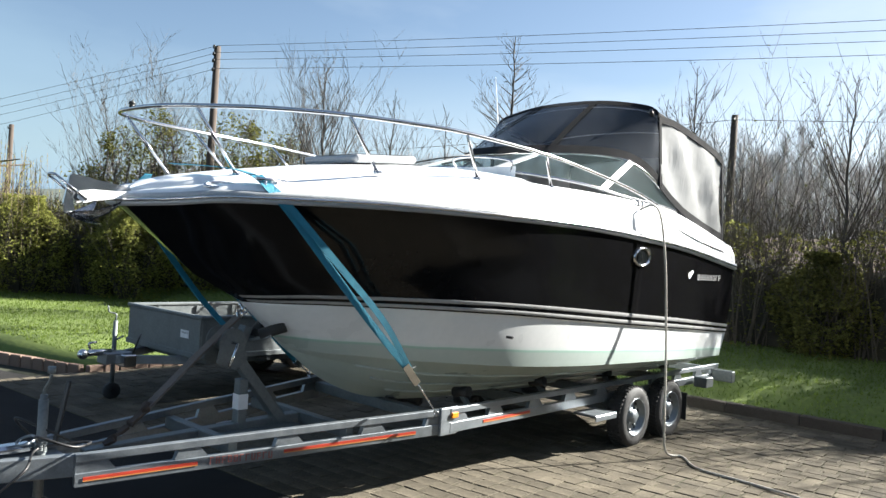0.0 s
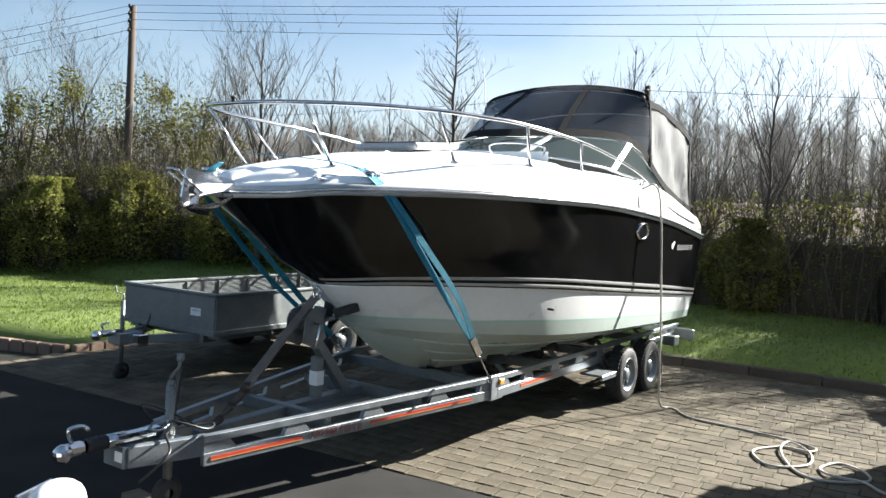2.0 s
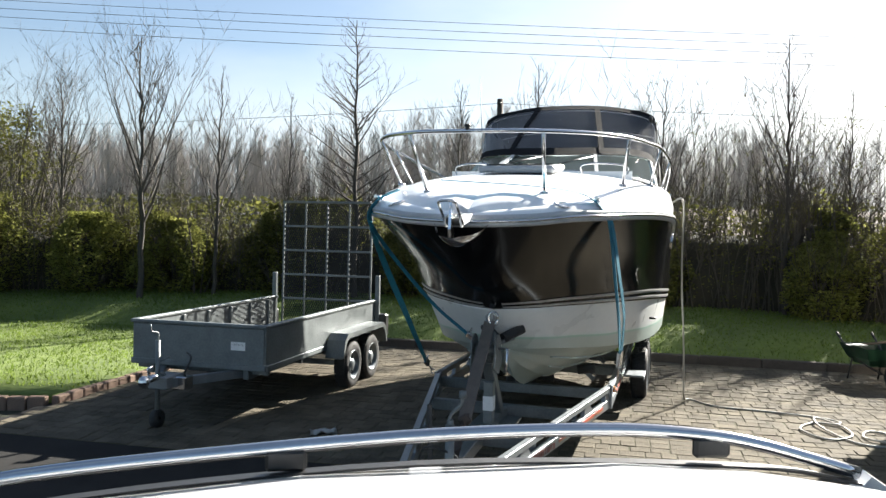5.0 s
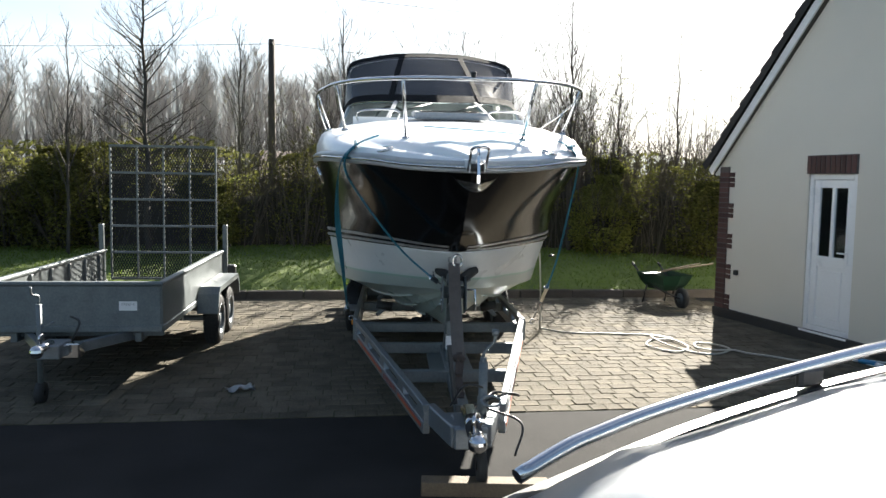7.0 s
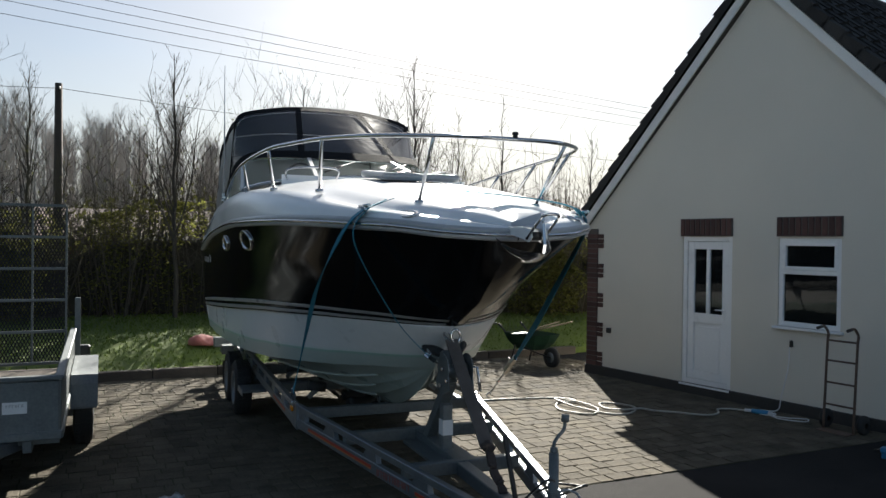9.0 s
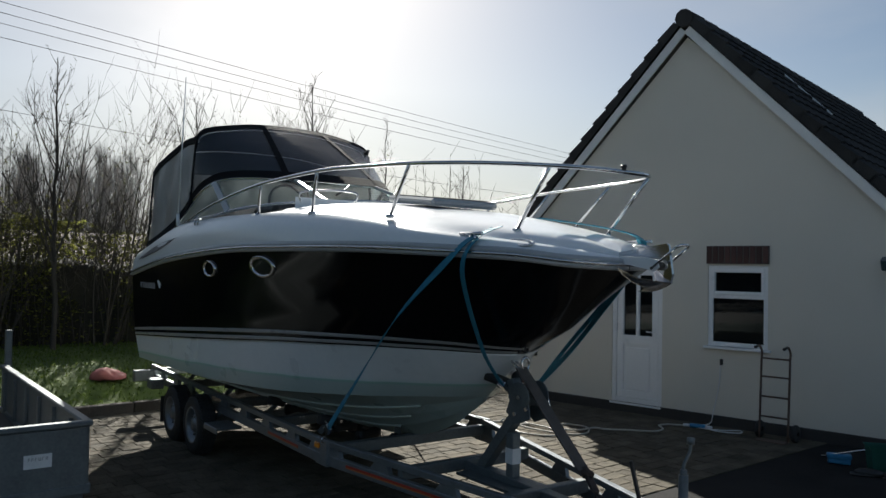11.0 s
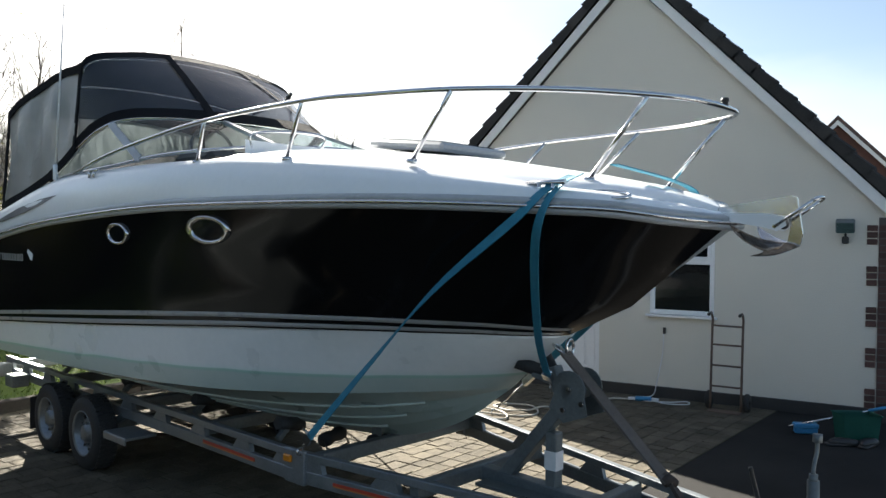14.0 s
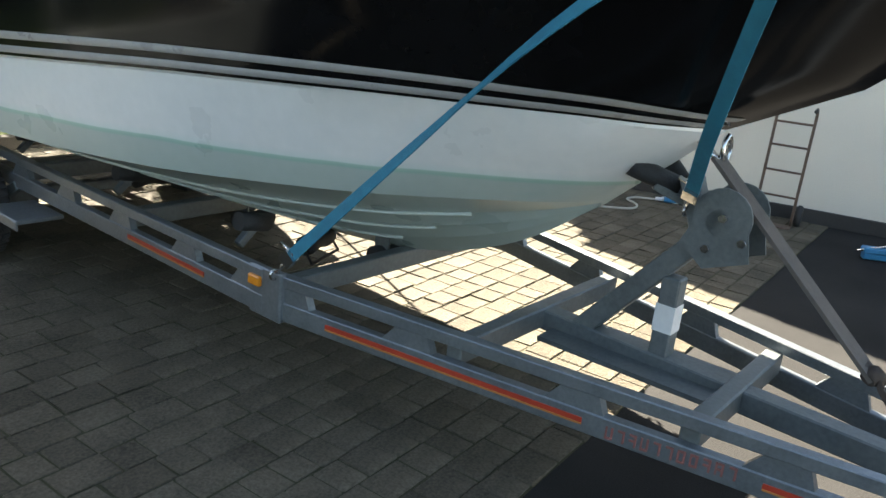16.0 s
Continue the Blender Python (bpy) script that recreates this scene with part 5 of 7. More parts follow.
part("jockey_handle", bm, GALV_DARK, jock)
bm = bmesh.new()
for k in range(8):
    z = 0.535 + k * 0.011
    ring = [(0.10 + 0.033 * math.cos(a), -0.64 + 0.033 * math.sin(a), z + 0.002 * a) for a in np.linspace(0, 6.28, 11)]
    tube(bm, ring, 0.004, 5)
part("jockey_spring", bm, GALV_DARK, jock, "coiled spring", kind="stuff")
bm = bmesh.new()
lathe(bm, [(-0.03, 0.03), (-0.03, 0.085), (-0.015, 0.1), (0.015, 0.1), (0.03, 0.085), (0.03, 0.03)], 20, Matrix.Translation((0.10, -0.64, 0.17)))
part("jockey_tyre", bm, RUBBER, jock, "small solid rubber wheel")
bm = bmesh.new()
beam(bm, (-0.06, -0.50, 0.53), (-0.10, -0.42, 0.90), 0.03, 0.02, 0.004)
part("brake_lever", bm, BLACK_PLASTIC, trailer, "black hand brake lever")
bm = bmesh.new()
tube(bm, smooth_line([(0.05, -0.62, 0.56), (0.24, -0.72, 0.66), (0.34, -0.55, 0.60), (0.20, -0.40, 0.58), (0.12, -0.66, 0.56), (0.32, -0.80, 0.50), (0.26, -0.95, 0.35)], 40), 0.008, 6)
tube(bm, smooth_line([(-0.1, -0.6, 0.55), (-0.02, -0.75, 0.72), (0.12, -0.62, 0.66), (0.1, -0.45, 0.56)], 30), 0.007, 6)
part("lamp_cable", bm, BLACK_PLASTIC, trailer, "looped black lighting cable")
bm = bmesh.new()
tube(bm, [(0.14 + 0.06 * math.cos(a), -0.74 + 0.045 * math.sin(a), 0.62 + 0.02 * math.sin(a)) for a in np.linspace(0, 6.28, 21)], 0.008, 6)
part("lock_ring", bm, GALV, trailer, "dull steel ring")
# winch post
post = empty("winch_post")
post.parent = trailer
post.location = (-0.024, -0.16, 0)
bm = bmesh.new()
beam(bm, (0.03, 0.92, 0.42), (0.03, 0.92, 0.84), 0.075, 0.075, 0.006)
beam(bm, (0.03, 1.28, 0.50), (0.03, 0.84, 1.02), 0.08, 0.08, 0.006)
beam(bm, (0.03, 0.84, 1.00), (0.03, 0.93, 1.22), 0.08, 0.07, 0.006)
box(bm, (0.03, 1.0, 0.47), (0.34, 0.75, 0.02))
part("post_tube", bm, GALV_DARK, post)
bm = bmesh.new()
box(bm, (0.03, 0.92, 0.675), (0.079, 0.079, 0.11))
part("post_label", bm, PAPER, post, "white wrap-round label")
bm = bmesh.new()
for dx in (-0.06, 0.12):
    rim = [(dx, 0.765 + 0.105 * math.cos(a), 1.12 + 0.105 * math.sin(a)) for a in np.linspace(radians(-20), radians(200), 13)]
    prism(bm, [(dx, 0.645, 0.985), (dx, 0.80, 0.925), (dx, 0.90, 1.00)] + rim, 0.008, (1, 0, 0))
tube(bm, [(-0.06, 0.77, 1.10), (0.13, 0.77, 1.10)], 0.05, 14)
part("winch_frame", bm, GALV_DARK, post, "bolted winch side plates")
for a, b in ((0.76, 1.12), (0.68, 1.05), (0.80, 1.0)):
    bm = bmesh.new()
    tube(bm, [(-0.072, a, b), (-0.058, a, b)], 0.016, 6)
    part("winch_bolt", bm, STEEL, post)
bm = bmesh.new()
tube(bm, [(0.12, 0.76, 1.12), (0.2, 0.76, 1.12), (0.2, 0.70, 0.96)], 0.011, 6)
part("winch_crank", bm, STEEL, post)
for sgn in (1, -1):
    bm = bmesh.new()
    beam(bm, (0.05, 0.95, 1.12), (0.085 + sgn * 0.10, 1.05, 1.17), 0.04, 0.03, 0.004)
    part("pad_arm", bm, GALV_DARK, post)
for sgn in (1, -1):
    bm = bmesh.new()
    tube(bm, [(0.085 + sgn * 0.03, 0.99, 1.17), (0.085 + sgn * 0.15, 1.13, 1.235)], 0.040, 12)
    part("bow_pad", bm, RUBBER, post, "black rubber bow pad")
bm = bmesh.new()
ribbon(bm, [(0.04, 0.86, 1.31), (0.03, 0.50, 0.98), (0.03, 0.20, 0.70)], 0.09, 0.014, (0.6, 0.5, 0.5))
part("winch_strap", bm, GREY_WEB, post, "grey webbing strap down to the spine")
bm = bmesh.new()
low = smooth_line([(0.03, 0.24, 0.735), (0.035, 0.17, 0.67), (0.02, 0.08, 0.585), (0.03, 0.0, 0.53), (0.02, -0.06, 0.49)], 26)
ribbon(bm, low, 0.055, 0.02, [(math.cos(k * 0.42), 0.5 * math.sin(k * 0.42), 0.6 * math.sin(k * 0.42) + 0.15) for k in range(26)])
tube(bm, [(0.0, 0.215, 0.70), (0.03, 0.20, 0.72), (0.065, 0.185, 0.69)], 0.028, 8)
part("strap_end", bm, BROWN_WEB, post, "dark twisted strap end")
bm = bmesh.new()
tube(bm, smooth_line([(0.03, 0.95, 1.37), (0.06, 0.90, 1.33), (0.03, 0.85, 1.30), (0.0, 0.90, 1.34), (0.03, 0.95, 1.37)], 20), 0.009, 6)
part("winch_hook", bm, STEEL, post)
tagged(post, label="")

# timber under the jockey wheel
bm = bmesh.new()
box(bm, (0, 0, 0.045), (0.80, 0.13, 0.09), 0.006)
tb = part("timber_block", bm, TIMBER, None, "weathered timber baulk under the jockey wheel", category="timber")
tb.matrix_world = TRAILER @ pose(0.12, -0.66, 0.0, 0, 0, -4)

# ---------------- straps over the bow ----------------
def strap(points, hook_to, label, parent_pose, across, second=None):
    th = empty("ratchet_strap", parent_pose, label=label, category="strap", group="straps over the boat")
    bm = bmesh.new()
    ribbon(bm, smooth_line(points, 4 * len(points)) if len(points) > 2 else points, 0.05, 0.005, across)
    part("webbing", bm, TEAL, th, "teal webbing")
    if second:
        bm = bmesh.new()
        ribbon(bm, smooth_line(second, 4 * len(second)), 0.045, 0.005, (0.25, 1, 0.1))
        part("webbing", bm, TEAL, th, "teal webbing")
    e = Vector(points[-1])
    h = Vector(hook_to)
    d = h - e
    bm = bmesh.new()
    ribbon(bm, [e - d * 0.08, e + d * 0.32], 0.055, 0.03, across)
    tube(bm, [e + d * 0.1 + Vector((0, -0.03, 0.02)), e + d * 0.1 + Vector((0, 0.05, 0.05))], 0.008, 6)
    part("ratchet", bm, STEEL, th, "steel ratchet buckle")
    bm = bmesh.new()
    tube(bm, [e + d * 0.3, e + d * 0.9], 0.007, 6)
    tube(bm, [h + Vector((0.02 * math.cos(a), 0.0, 0.02 * math.sin(a))) for a in np.linspace(0, 5, 12)], 0.006, 6)
    part("hook", bm, STEEL, th)
    return th


BOAT = pose(-4.137, 1.758, 0, 0, 0, TURN_BOAT)
strap([(-0.30, 0.46, 2.35), (0.35, 0.46, 2.31), (0.70, 0.47, 2.255), (0.835, 0.53, 2.15), (0.87, 0.66, 2.02), (0.885, 0.98, 1.70), (0.90, 1.36, 1.33), (0.895, 1.74, 1.0)], (0.85, 2.13, 0.63), "doubled teal ratchet strap from the bow cleat to the trailer side", BOAT, [(0.2, 1, 0)] * 32,
      [(0.72, 0.50, 2.255), (0.845, 0.56, 2.15), (0.885, 0.69, 2.02), (0.91, 1.03, 1.72), (0.935, 1.44, 1.35), (0.905, 1.75, 1.0)])
TWIST = [(0.0, 1, 0.15)] * 10 + [(0.14 * k, 1 - k / 8, 0.15 + k / 14) for k in range(7)] + [(0.7 - 0.11 * k, 0.35 + 0.1 * k, 0.5) for k in range(7)]
strap([(-0.66, 0.48, 2.27), (-0.82, 0.53, 2.19), (-0.91, 0.64, 2.05), (-0.955, 1.10, 1.70), (-0.94, 1.55, 1.30), (-0.915, 2.14, 0.76)], (-0.885, 2.27, 0.64), "teal ratchet strap running aft from the cleat", BOAT, TWIST)
strap([(-0.62, 0.46, 2.28), (-0.78, 0.48, 2.21), (-0.868, 0.515, 2.07), (-0.77, 0.615, 1.86), (-0.465, 0.80, 1.45), (-0.20, 0.92, 1.20)], (-0.06, 0.98, 1.10), "teal ratchet strap pulled down to the winch post", BOAT, [(0.2, 1, 0)] * 24)

# ---------------- galvanised goods trailer with ramp ----------------
util = empty("goods_trailer", pose(-7.153, 4.426, 0, 0, 0, -7.2), label="weathered galvanised twin-axle goods trailer with its mesh ramp raised", category="trailer")
UW, UL, UF, UT = 0.76, 3.30, 0.56, 0.96
for nm, c, s in (("side_board", (UW, UL / 2, (UF + UT) / 2), (0.03, UL, UT - UF)), ("side_board", (-UW, UL / 2, (UF + UT) / 2), (0.03, UL, UT - UF)), ("front_board", (0, 0, (UF + UT) / 2 - 0.02), (2 * UW, 0.03, UT - UF + 0.02))):
    bm = bmesh.new()
    box(bm, c, s, 0.004)
    part(nm, bm, GALV_DARK, util, "galvanised board")
    bm = bmesh.new()
    box(bm, (c[0], c[1], UT + 0.012), (s[0] + 0.035 if s[0] < 0.1 else s[0] + 0.06, s[1] + 0.035 if s[1] < 0.1 else s[1], 0.035), 0.008)
    part("top_rim", bm, GALV_DARK, util, "folded top rim")
    bm = bmesh.new()
    box(bm, (c[0], c[1], UF - 0.01), (s[0] + 0.03 if s[0] < 0.1 else s[0] + 0.04, s[1] + 0.03 if s[1] < 0.1 else s[1], 0.06), 0.006)
    part("bottom_rim", bm, GALV_DARK, util)
for sgn in (1, -1):
    for k in range(6):
        bm = bmesh.new()
        box(bm, (sgn * (UW - 0.028), 0.35 + k * 0.53, (UF + UT) / 2), (0.03, 0.045, UT - UF - 0.03), 0.004)
        part("side_post", bm, GALV_DARK, util)
bm = bmesh.new()
box(bm, (0, UL / 2, UF - 0.03), (2 * UW - 0.04, UL - 0.04, 0.02))
part("deck_board", bm, PLY, util, "worn plywood floor")
bm = bmesh.new()
for x in (-0.55, 0.55):
    beam(bm, (x, 0, UF - 0.09), (x, UL, UF - 0.09), 0.06, 0.09, 0.005)
for y in (0.1, 0.9, 1.7, 2.5, 3.2):
    beam(bm, (-UW, y, UF - 0.07), (UW, y, UF - 0.07), 0.05, 0.05, 0.004)
part("chassis", bm, GALV_DARK, util)
bm = bmesh.new()
for sgn in (1, -1):
    beam(bm, (sgn * 0.55, 0.25, 0.47), (sgn * 0.05, -0.62, 0.47), 0.06, 0.09, 0.005)
box(bm, (0, -0.55, 0.48), (0.2, 0.30, 0.12), 0.01)
part("draw_bar", bm, GALV, util)
bm = bmesh.new()
tube(bm, [(0, -0.60, 0.54), (0, -0.85, 0.54)], 0.035, 10)
bmesh.ops.create_uvsphere(bm, u_segments=12, v_segments=8, radius=0.055, matrix=Matrix.Translation((0, -0.9, 0.53)))
tube(bm, smooth_line([(0, -0.82, 0.57), (0, -0.84, 0.64), (0, -0.76, 0.65)], 8), 0.012, 6)
box(bm, (0.1, -0.48, 0.46), (0.22, 0.14, 0.13), 0.01)
part("coupling", bm, STEEL, util, "bright coupling head")
bm = bmesh.new()
tube(bm, [(-0.13, -0.50, 0.12), (-0.13, -0.50, 0.86)], 0.024, 10)
tube(bm, smooth_line([(-0.13, -0.50, 0.86), (-0.13, -0.50, 0.93), (-0.16, -0.56, 0.95), (-0.16, -0.58, 1.02)], 10), 0.010, 6)
tube(bm, [(-0.13, -0.50, 0.64), (-0.02, -0.46, 0.70)], 0.010, 6)
part("jockey_stand", bm, GALV_DARK, util)
bm = bmesh.new()
lathe(bm, [(-0.03, 0.02), (-0.03, 0.09), (0.03, 0.09), (0.03, 0.02)], 16, Matrix.Translation((-0.13, -0.50, 0.09)))
part("jockey_wheel", bm, RUBBER, util, "small dark rubber wheel")
bm = bmesh.new()
tube(bm, smooth_line([(0.1, -0.4, 0.53), (0.16, -0.38, 0.68), (0.06, -0.3, 0.72)], 10), 0.011, 6)
part("hand_brake", bm, BLACK_PLASTIC, util)
bm = bmesh.new()
box(bm, (0.47, -0.019, 0.765), (0.16, 0.006, 0.085))
part("plate_label", bm, PAPER, util, "small white plate with unreadable print")
bm = bmesh.new()
bars(bm, (0.12, 0.02), 6, 0.003, 9)
bm.transform(Matrix.Translation((0.47, -0.023, 0.78)))
part("plate_print", bm, STRIPE_GREY, util, kind="stuff")
for sgn in (1, -1):
    for y in (1.98, 2.66):
        wheel(sgn * 0.89, y, sgn, 0.29, 0.165, util)
    bm = bmesh.new()
    arch = [(1.50, 0.44), (1.56, 0.64), (1.66, 0.715), (2.98, 0.715), (3.08, 0.64), (3.14, 0.44)]
    for (ya, za), (yb, zb) in zip(arch, arch[1:]):
        prism(bm, [(sgn * 0.785, ya, za), (sgn * 0.785, yb, zb), (sgn * 0.785, yb, zb - 0.016), (sgn * 0.785, ya, za - 0.016)], 0.225, (sgn, 0, 0))
    prism(bm, [(sgn * 1.01, y, z) for y, z in arch] + [(sgn * 1.01, y, z) for y, z in ((3.10, 0.44), (3.04, 0.60), (2.95, 0.655), (1.69, 0.655), (1.60, 0.60), (1.54, 0.44))], 0.008, (sgn, 0, 0))
    part("mudguard", bm, GALV_DARK, util, "grey metal mudguard")
    bm = bmesh.new()
    box(bm, (sgn * 0.80, UL + 0.02, 0.85), (0.06, 0.06, 0.95), 0.006)
    part("ramp_post", bm, GALV_DARK, util)
    bm = bmesh.new()
    box(bm, (sgn * 0.86, UL + 0.08, 0.62), (0.14, 0.14, 0.32), 0.02)
    part("rear_lamp", bm, BLACK_PLASTIC, util)
for y in (1.98, 2.66):
    bm = bmesh.new()
    beam(bm, (-0.9, y, 0.30), (0.9, y, 0.30), 0.06, 0.06, 0.005)
    part("axle", bm, GALV_DARK, util)
ramp = empty("ramp")
ramp.parent = util
RW, RZ0, RZ1, RY = 0.68, 0.60, 2.36, UL + 0.03
for x in np.linspace(-RW, RW, 5):
    bm = bmesh.new()
    beam(bm, (x, RY, RZ0), (x, RY + 0.03, RZ1), 0.035 if abs(x) > 0.7 else 0.022, 0.035, 0.003)
    part("ramp_upright", bm, GALV_DARK, ramp)
for z in np.linspace(RZ0, RZ1, 6):
    bm = bmesh.new()
    beam(bm, (-RW, RY - 0.02, z), (RW, RY - 0.02, z), 0.03, 0.03, 0.003)
    part("ramp_bar", bm, GALV_DARK, ramp)
V_, F_ = [], []
n = 54
for i in range(-n, n + 1):
    for s in (1, -1):
        x0 = i * 0.035
        zz = RZ0
        xs, xe = x0, x0 + s * (RZ1 - RZ0) * 0.5
        # clip to the ramp's width
        t0, t1 = 0.0, 1.0
        dx = xe - xs
        for lim, sg in ((RW, 1), (-RW, -1)):
            a, b = (xs - lim) * sg, (xe - lim) * sg
            if a > 0 and b > 0:
                t0, t1 = 1, 0
            elif a > 0:
                t0 = max(t0, a / (a - b))
            elif b > 0:
                t1 = min(t1, a / (a - b))
        if t1 - t0 < 0.02:
            continue
        p = Vector((xs + dx * t0, RY + 0.012, zz + (RZ1 - RZ0) * t0))
        q = Vector((xs + dx * t1, RY + 0.012, zz + (RZ1 - RZ0) * t1))
        j = len(V_)
        V_ += [(p.x - 0.006, p.y, p.z), (p.x + 0.006, p.y, p.z), (q.x + 0.006, q.y, q.z), (q.x - 0.006, q.y, q.z), (p.x, p.y + 0.005, p.z), (q.x, q.y + 0.005, q.z)]
        F_ += [(j, j + 1, j + 2, j + 3), (j, j + 3, j + 5, j + 4), (j + 1, j + 4, j + 5, j + 2)]
data_part("ramp_mesh", V_, F_, DARK_MESH, ramp, "dark expanded metal mesh", kind="stuff")

# ---------------- silver car ----------------
car = empty("estate_car", pose(-3.304, -1.952, 0, 0, 0, 15) @ Matrix.Diagonal((1, 1, 0.945, 1)), label="silver estate car with roof rails parked by the boat", category="car")


def car_row(z_edge, z_mid, x, hw, n=9):
    return [Vector((x - 0.03 * abs(t) ** 3, hw * t, z_mid - (z_mid - z_edge) * abs(t) ** 2.4)) for t in np.linspace(-1, 1, n)]


bm = bmesh.new()
grid(bm, [car_row(1.40, 1.44, -1.78, 0.55), car_row(1.475, 1.53, -1.35, 0.575), car_row(1.535, 1.595, -0.7, 0.59), car_row(1.55, 1.61, 0.0, 0.59), car_row(1.53, 1.59, 0.3, 0.58), car_row(1.485, 1.54, 0.60, 0.565)])
bmesh.ops.solidify(bm, geom=bm.faces[:], thickness=0.03)
part("roof_panel", bm, SILVER_CAR, car, "silver roof", smooth=True)
bm = bmesh.new()
secs = []
for x, zt, hw, zb in ((-2.12, 0.80, 0.70, 0.32), (-2.08, 0.94, 0.78, 0.26), (-1.7, 0.96, 0.85, 0.24), (-0.8, 0.95, 0.87, 0.22), (0.4, 0.94, 0.87, 0.22), (1.25, 0.95, 0.86, 0.22), (1.6, 0.92, 0.84, 0.24), (2.0, 0.82, 0.78, 0.26), (2.22, 0.66, 0.66, 0.30), (2.28, 0.5, 0.55, 0.36)):
    secs.append([Vector((x, -hw * 0.95, zb)), Vector((x, -hw, (zb + zt) / 2)), Vector((x, -hw * 0.985, zt - 0.08)), Vector((x, -hw * 0.93, zt)), Vector((x, -hw * 0.4, zt + 0.03)), Vector((x, hw * 0.4, zt + 0.03)), Vector((x, hw * 0.93, zt)), Vector((x, hw * 0.985, zt - 0.08)), Vector((x, hw, (zb + zt) / 2)), Vector((x, hw * 0.95, zb)), Vector((x, -hw * 0.95, zb))])
vs = grid(bm, secs)
bm.faces.new(vs[0][:-1])
bm.faces.new(vs[-1][:-1][::-1])
part("car_body", bm, SILVER_CAR, car, "silver painted body", smooth=True)


def flat(pts, mat, nm, label="", parent=None, t=0.008):
    b = bmesh.new()
    grid(b, pts)
    bmesh.ops.solidify(b, geom=b.faces[:], thickness=t)
    return part(nm, b, mat, parent or car, label, smooth=True)


def lerp_rows(a, b, n=5):
    return [[p.lerp(q, t) + Vector((0.03 * math.sin(math.pi * t), 0, 0.02 * math.sin(math.pi * t))) for p, q in zip(a, b)] for t in np.linspace(0, 1, n)]


flat(lerp_rows(car_row(1.485, 1.535, 0.60, 0.54), car_row(0.96, 0.99, 1.42, 0.72)), DARK_GLASS, "car_windscreen", "dark windscreen")
flat(lerp_rows(car_row(1.40, 1.44, -1.80, 0.52), car_row(0.97, 0.98, -2.06, 0.66)), DARK_GLASS, "rear_glass", "dark rear window")
for sgn in (1, -1):
    a = [Vector((x, sgn * hw, z)) for x, hw, z in ((-1.76, 0.56, 1.40), (-0.7, 0.60, 1.53), (0.1, 0.60, 1.54), (0.58, 0.575, 1.48))]
    b = [Vector((x, sgn * hw, z)) for x, hw, z in ((-2.0, 0.79, 0.95), (-0.7, 0.81, 0.95), (0.6, 0.81, 0.95), (1.32, 0.79, 0.95))]
    flat(lerp_rows(a, b, 4), DARK_GLASS, "side_glass", "dark side window")
    for p, q, w in (((0.60, 0.565, 1.495), (1.40, 0.765, 0.95), 0.05), ((-1.79, 0.55, 1.42), (-2.07, 0.74, 0.95), 0.09), ((-0.45, 0.605, 1.535), (-0.40, 0.82, 0.95), 0.07)):
        bm = bmesh.new()
        pp, qq = Vector((p[0], sgn * p[1], p[2])), Vector((q[0], sgn * q[1], q[2]))
        mid = (pp + qq) / 2 + Vector((0, sgn * 0.02, 0.02))
        ribbon(bm, [pp, mid, qq], w, 0.03, (1, 0, 0.3))
        part("pillar", bm, SILVER_CAR, car)
    # roof rail on black feet
    rr = empty("roof_rail")
    rr.parent = car
    bm = bmesh.new()
    tube(bm, smooth_line([(x, sgn * (0.566 + 0.014 * math.sin(math.pi * (0.59 - x) / 2.23)), z) for x, z in ((0.59, 1.515), (0.46, 1.555), (0.33, 1.592), (0.19, 1.617), (-0.05, 1.632), (-0.46, 1.622), (-0.94, 1.585), (-1.26, 1.553), (-1.43, 1.525), (-1.52, 1.505), (-1.64, 1.462))], 40), 0.017, 10)
    part("rail_bar", bm, STEEL, rr, "satin silver rail")
    for x, z in ((-0.76, 1.572), (0.22, 1.585)):
        bm = bmesh.new()
        box(bm, (x, sgn * 0.572, z), (0.09, 0.024, 0.05), 0.008)
        part("rail_foot", bm, BLACK_PLASTIC, rr)
    bm = bmesh.new()
    ribbon(bm, smooth_line([(0.58, sgn * 0.545, 1.497), (0.3, sgn * 0.562, 1.54), (-0.4, sgn * 0.570, 1.56), (-1.1, sgn * 0.562, 1.512), (-1.68, sgn * 0.54, 1.425)], 20), 0.035, 0.006, (0, 1, 0))
    part("roof_edge_strip", bm, BLACK_PLASTIC, car, "black strip on the roof edge under the rail")
    # mirror
    mi = empty("door_mirror")
    mi.parent = car
    bm = bmesh.new()
    bmesh.ops.create_uvsphere(bm, u_segments=14, v_segments=10, radius=1.0, matrix=Matrix.Translation((0.92, sgn * 1.07, 1.10)) @ Matrix.Diagonal((0.075, 0.115, 0.085, 1)))
    beam(bm, (0.98, sgn * 0.80, 0.98), (0.94, sgn * 1.0, 1.05), 0.05, 0.04, 0.005)
    part("mirror_shell", bm, SILVER_CAR, mi, smooth=True)
    bm = bmesh.new()
    box(bm, (0.848, sgn * 1.07, 1.10), (0.01, 0.16, 0.11), 0.003)
    part("mirror_glass", bm, STEEL, mi)
    for x in (1.42, -1.32):
        wheel(x, sgn * 0.76, sgn, 0.31, 0.2, car).matrix_local = pose(x, sgn * 0.78, 0.31, 0, 0, 90 if sgn > 0 else 90)

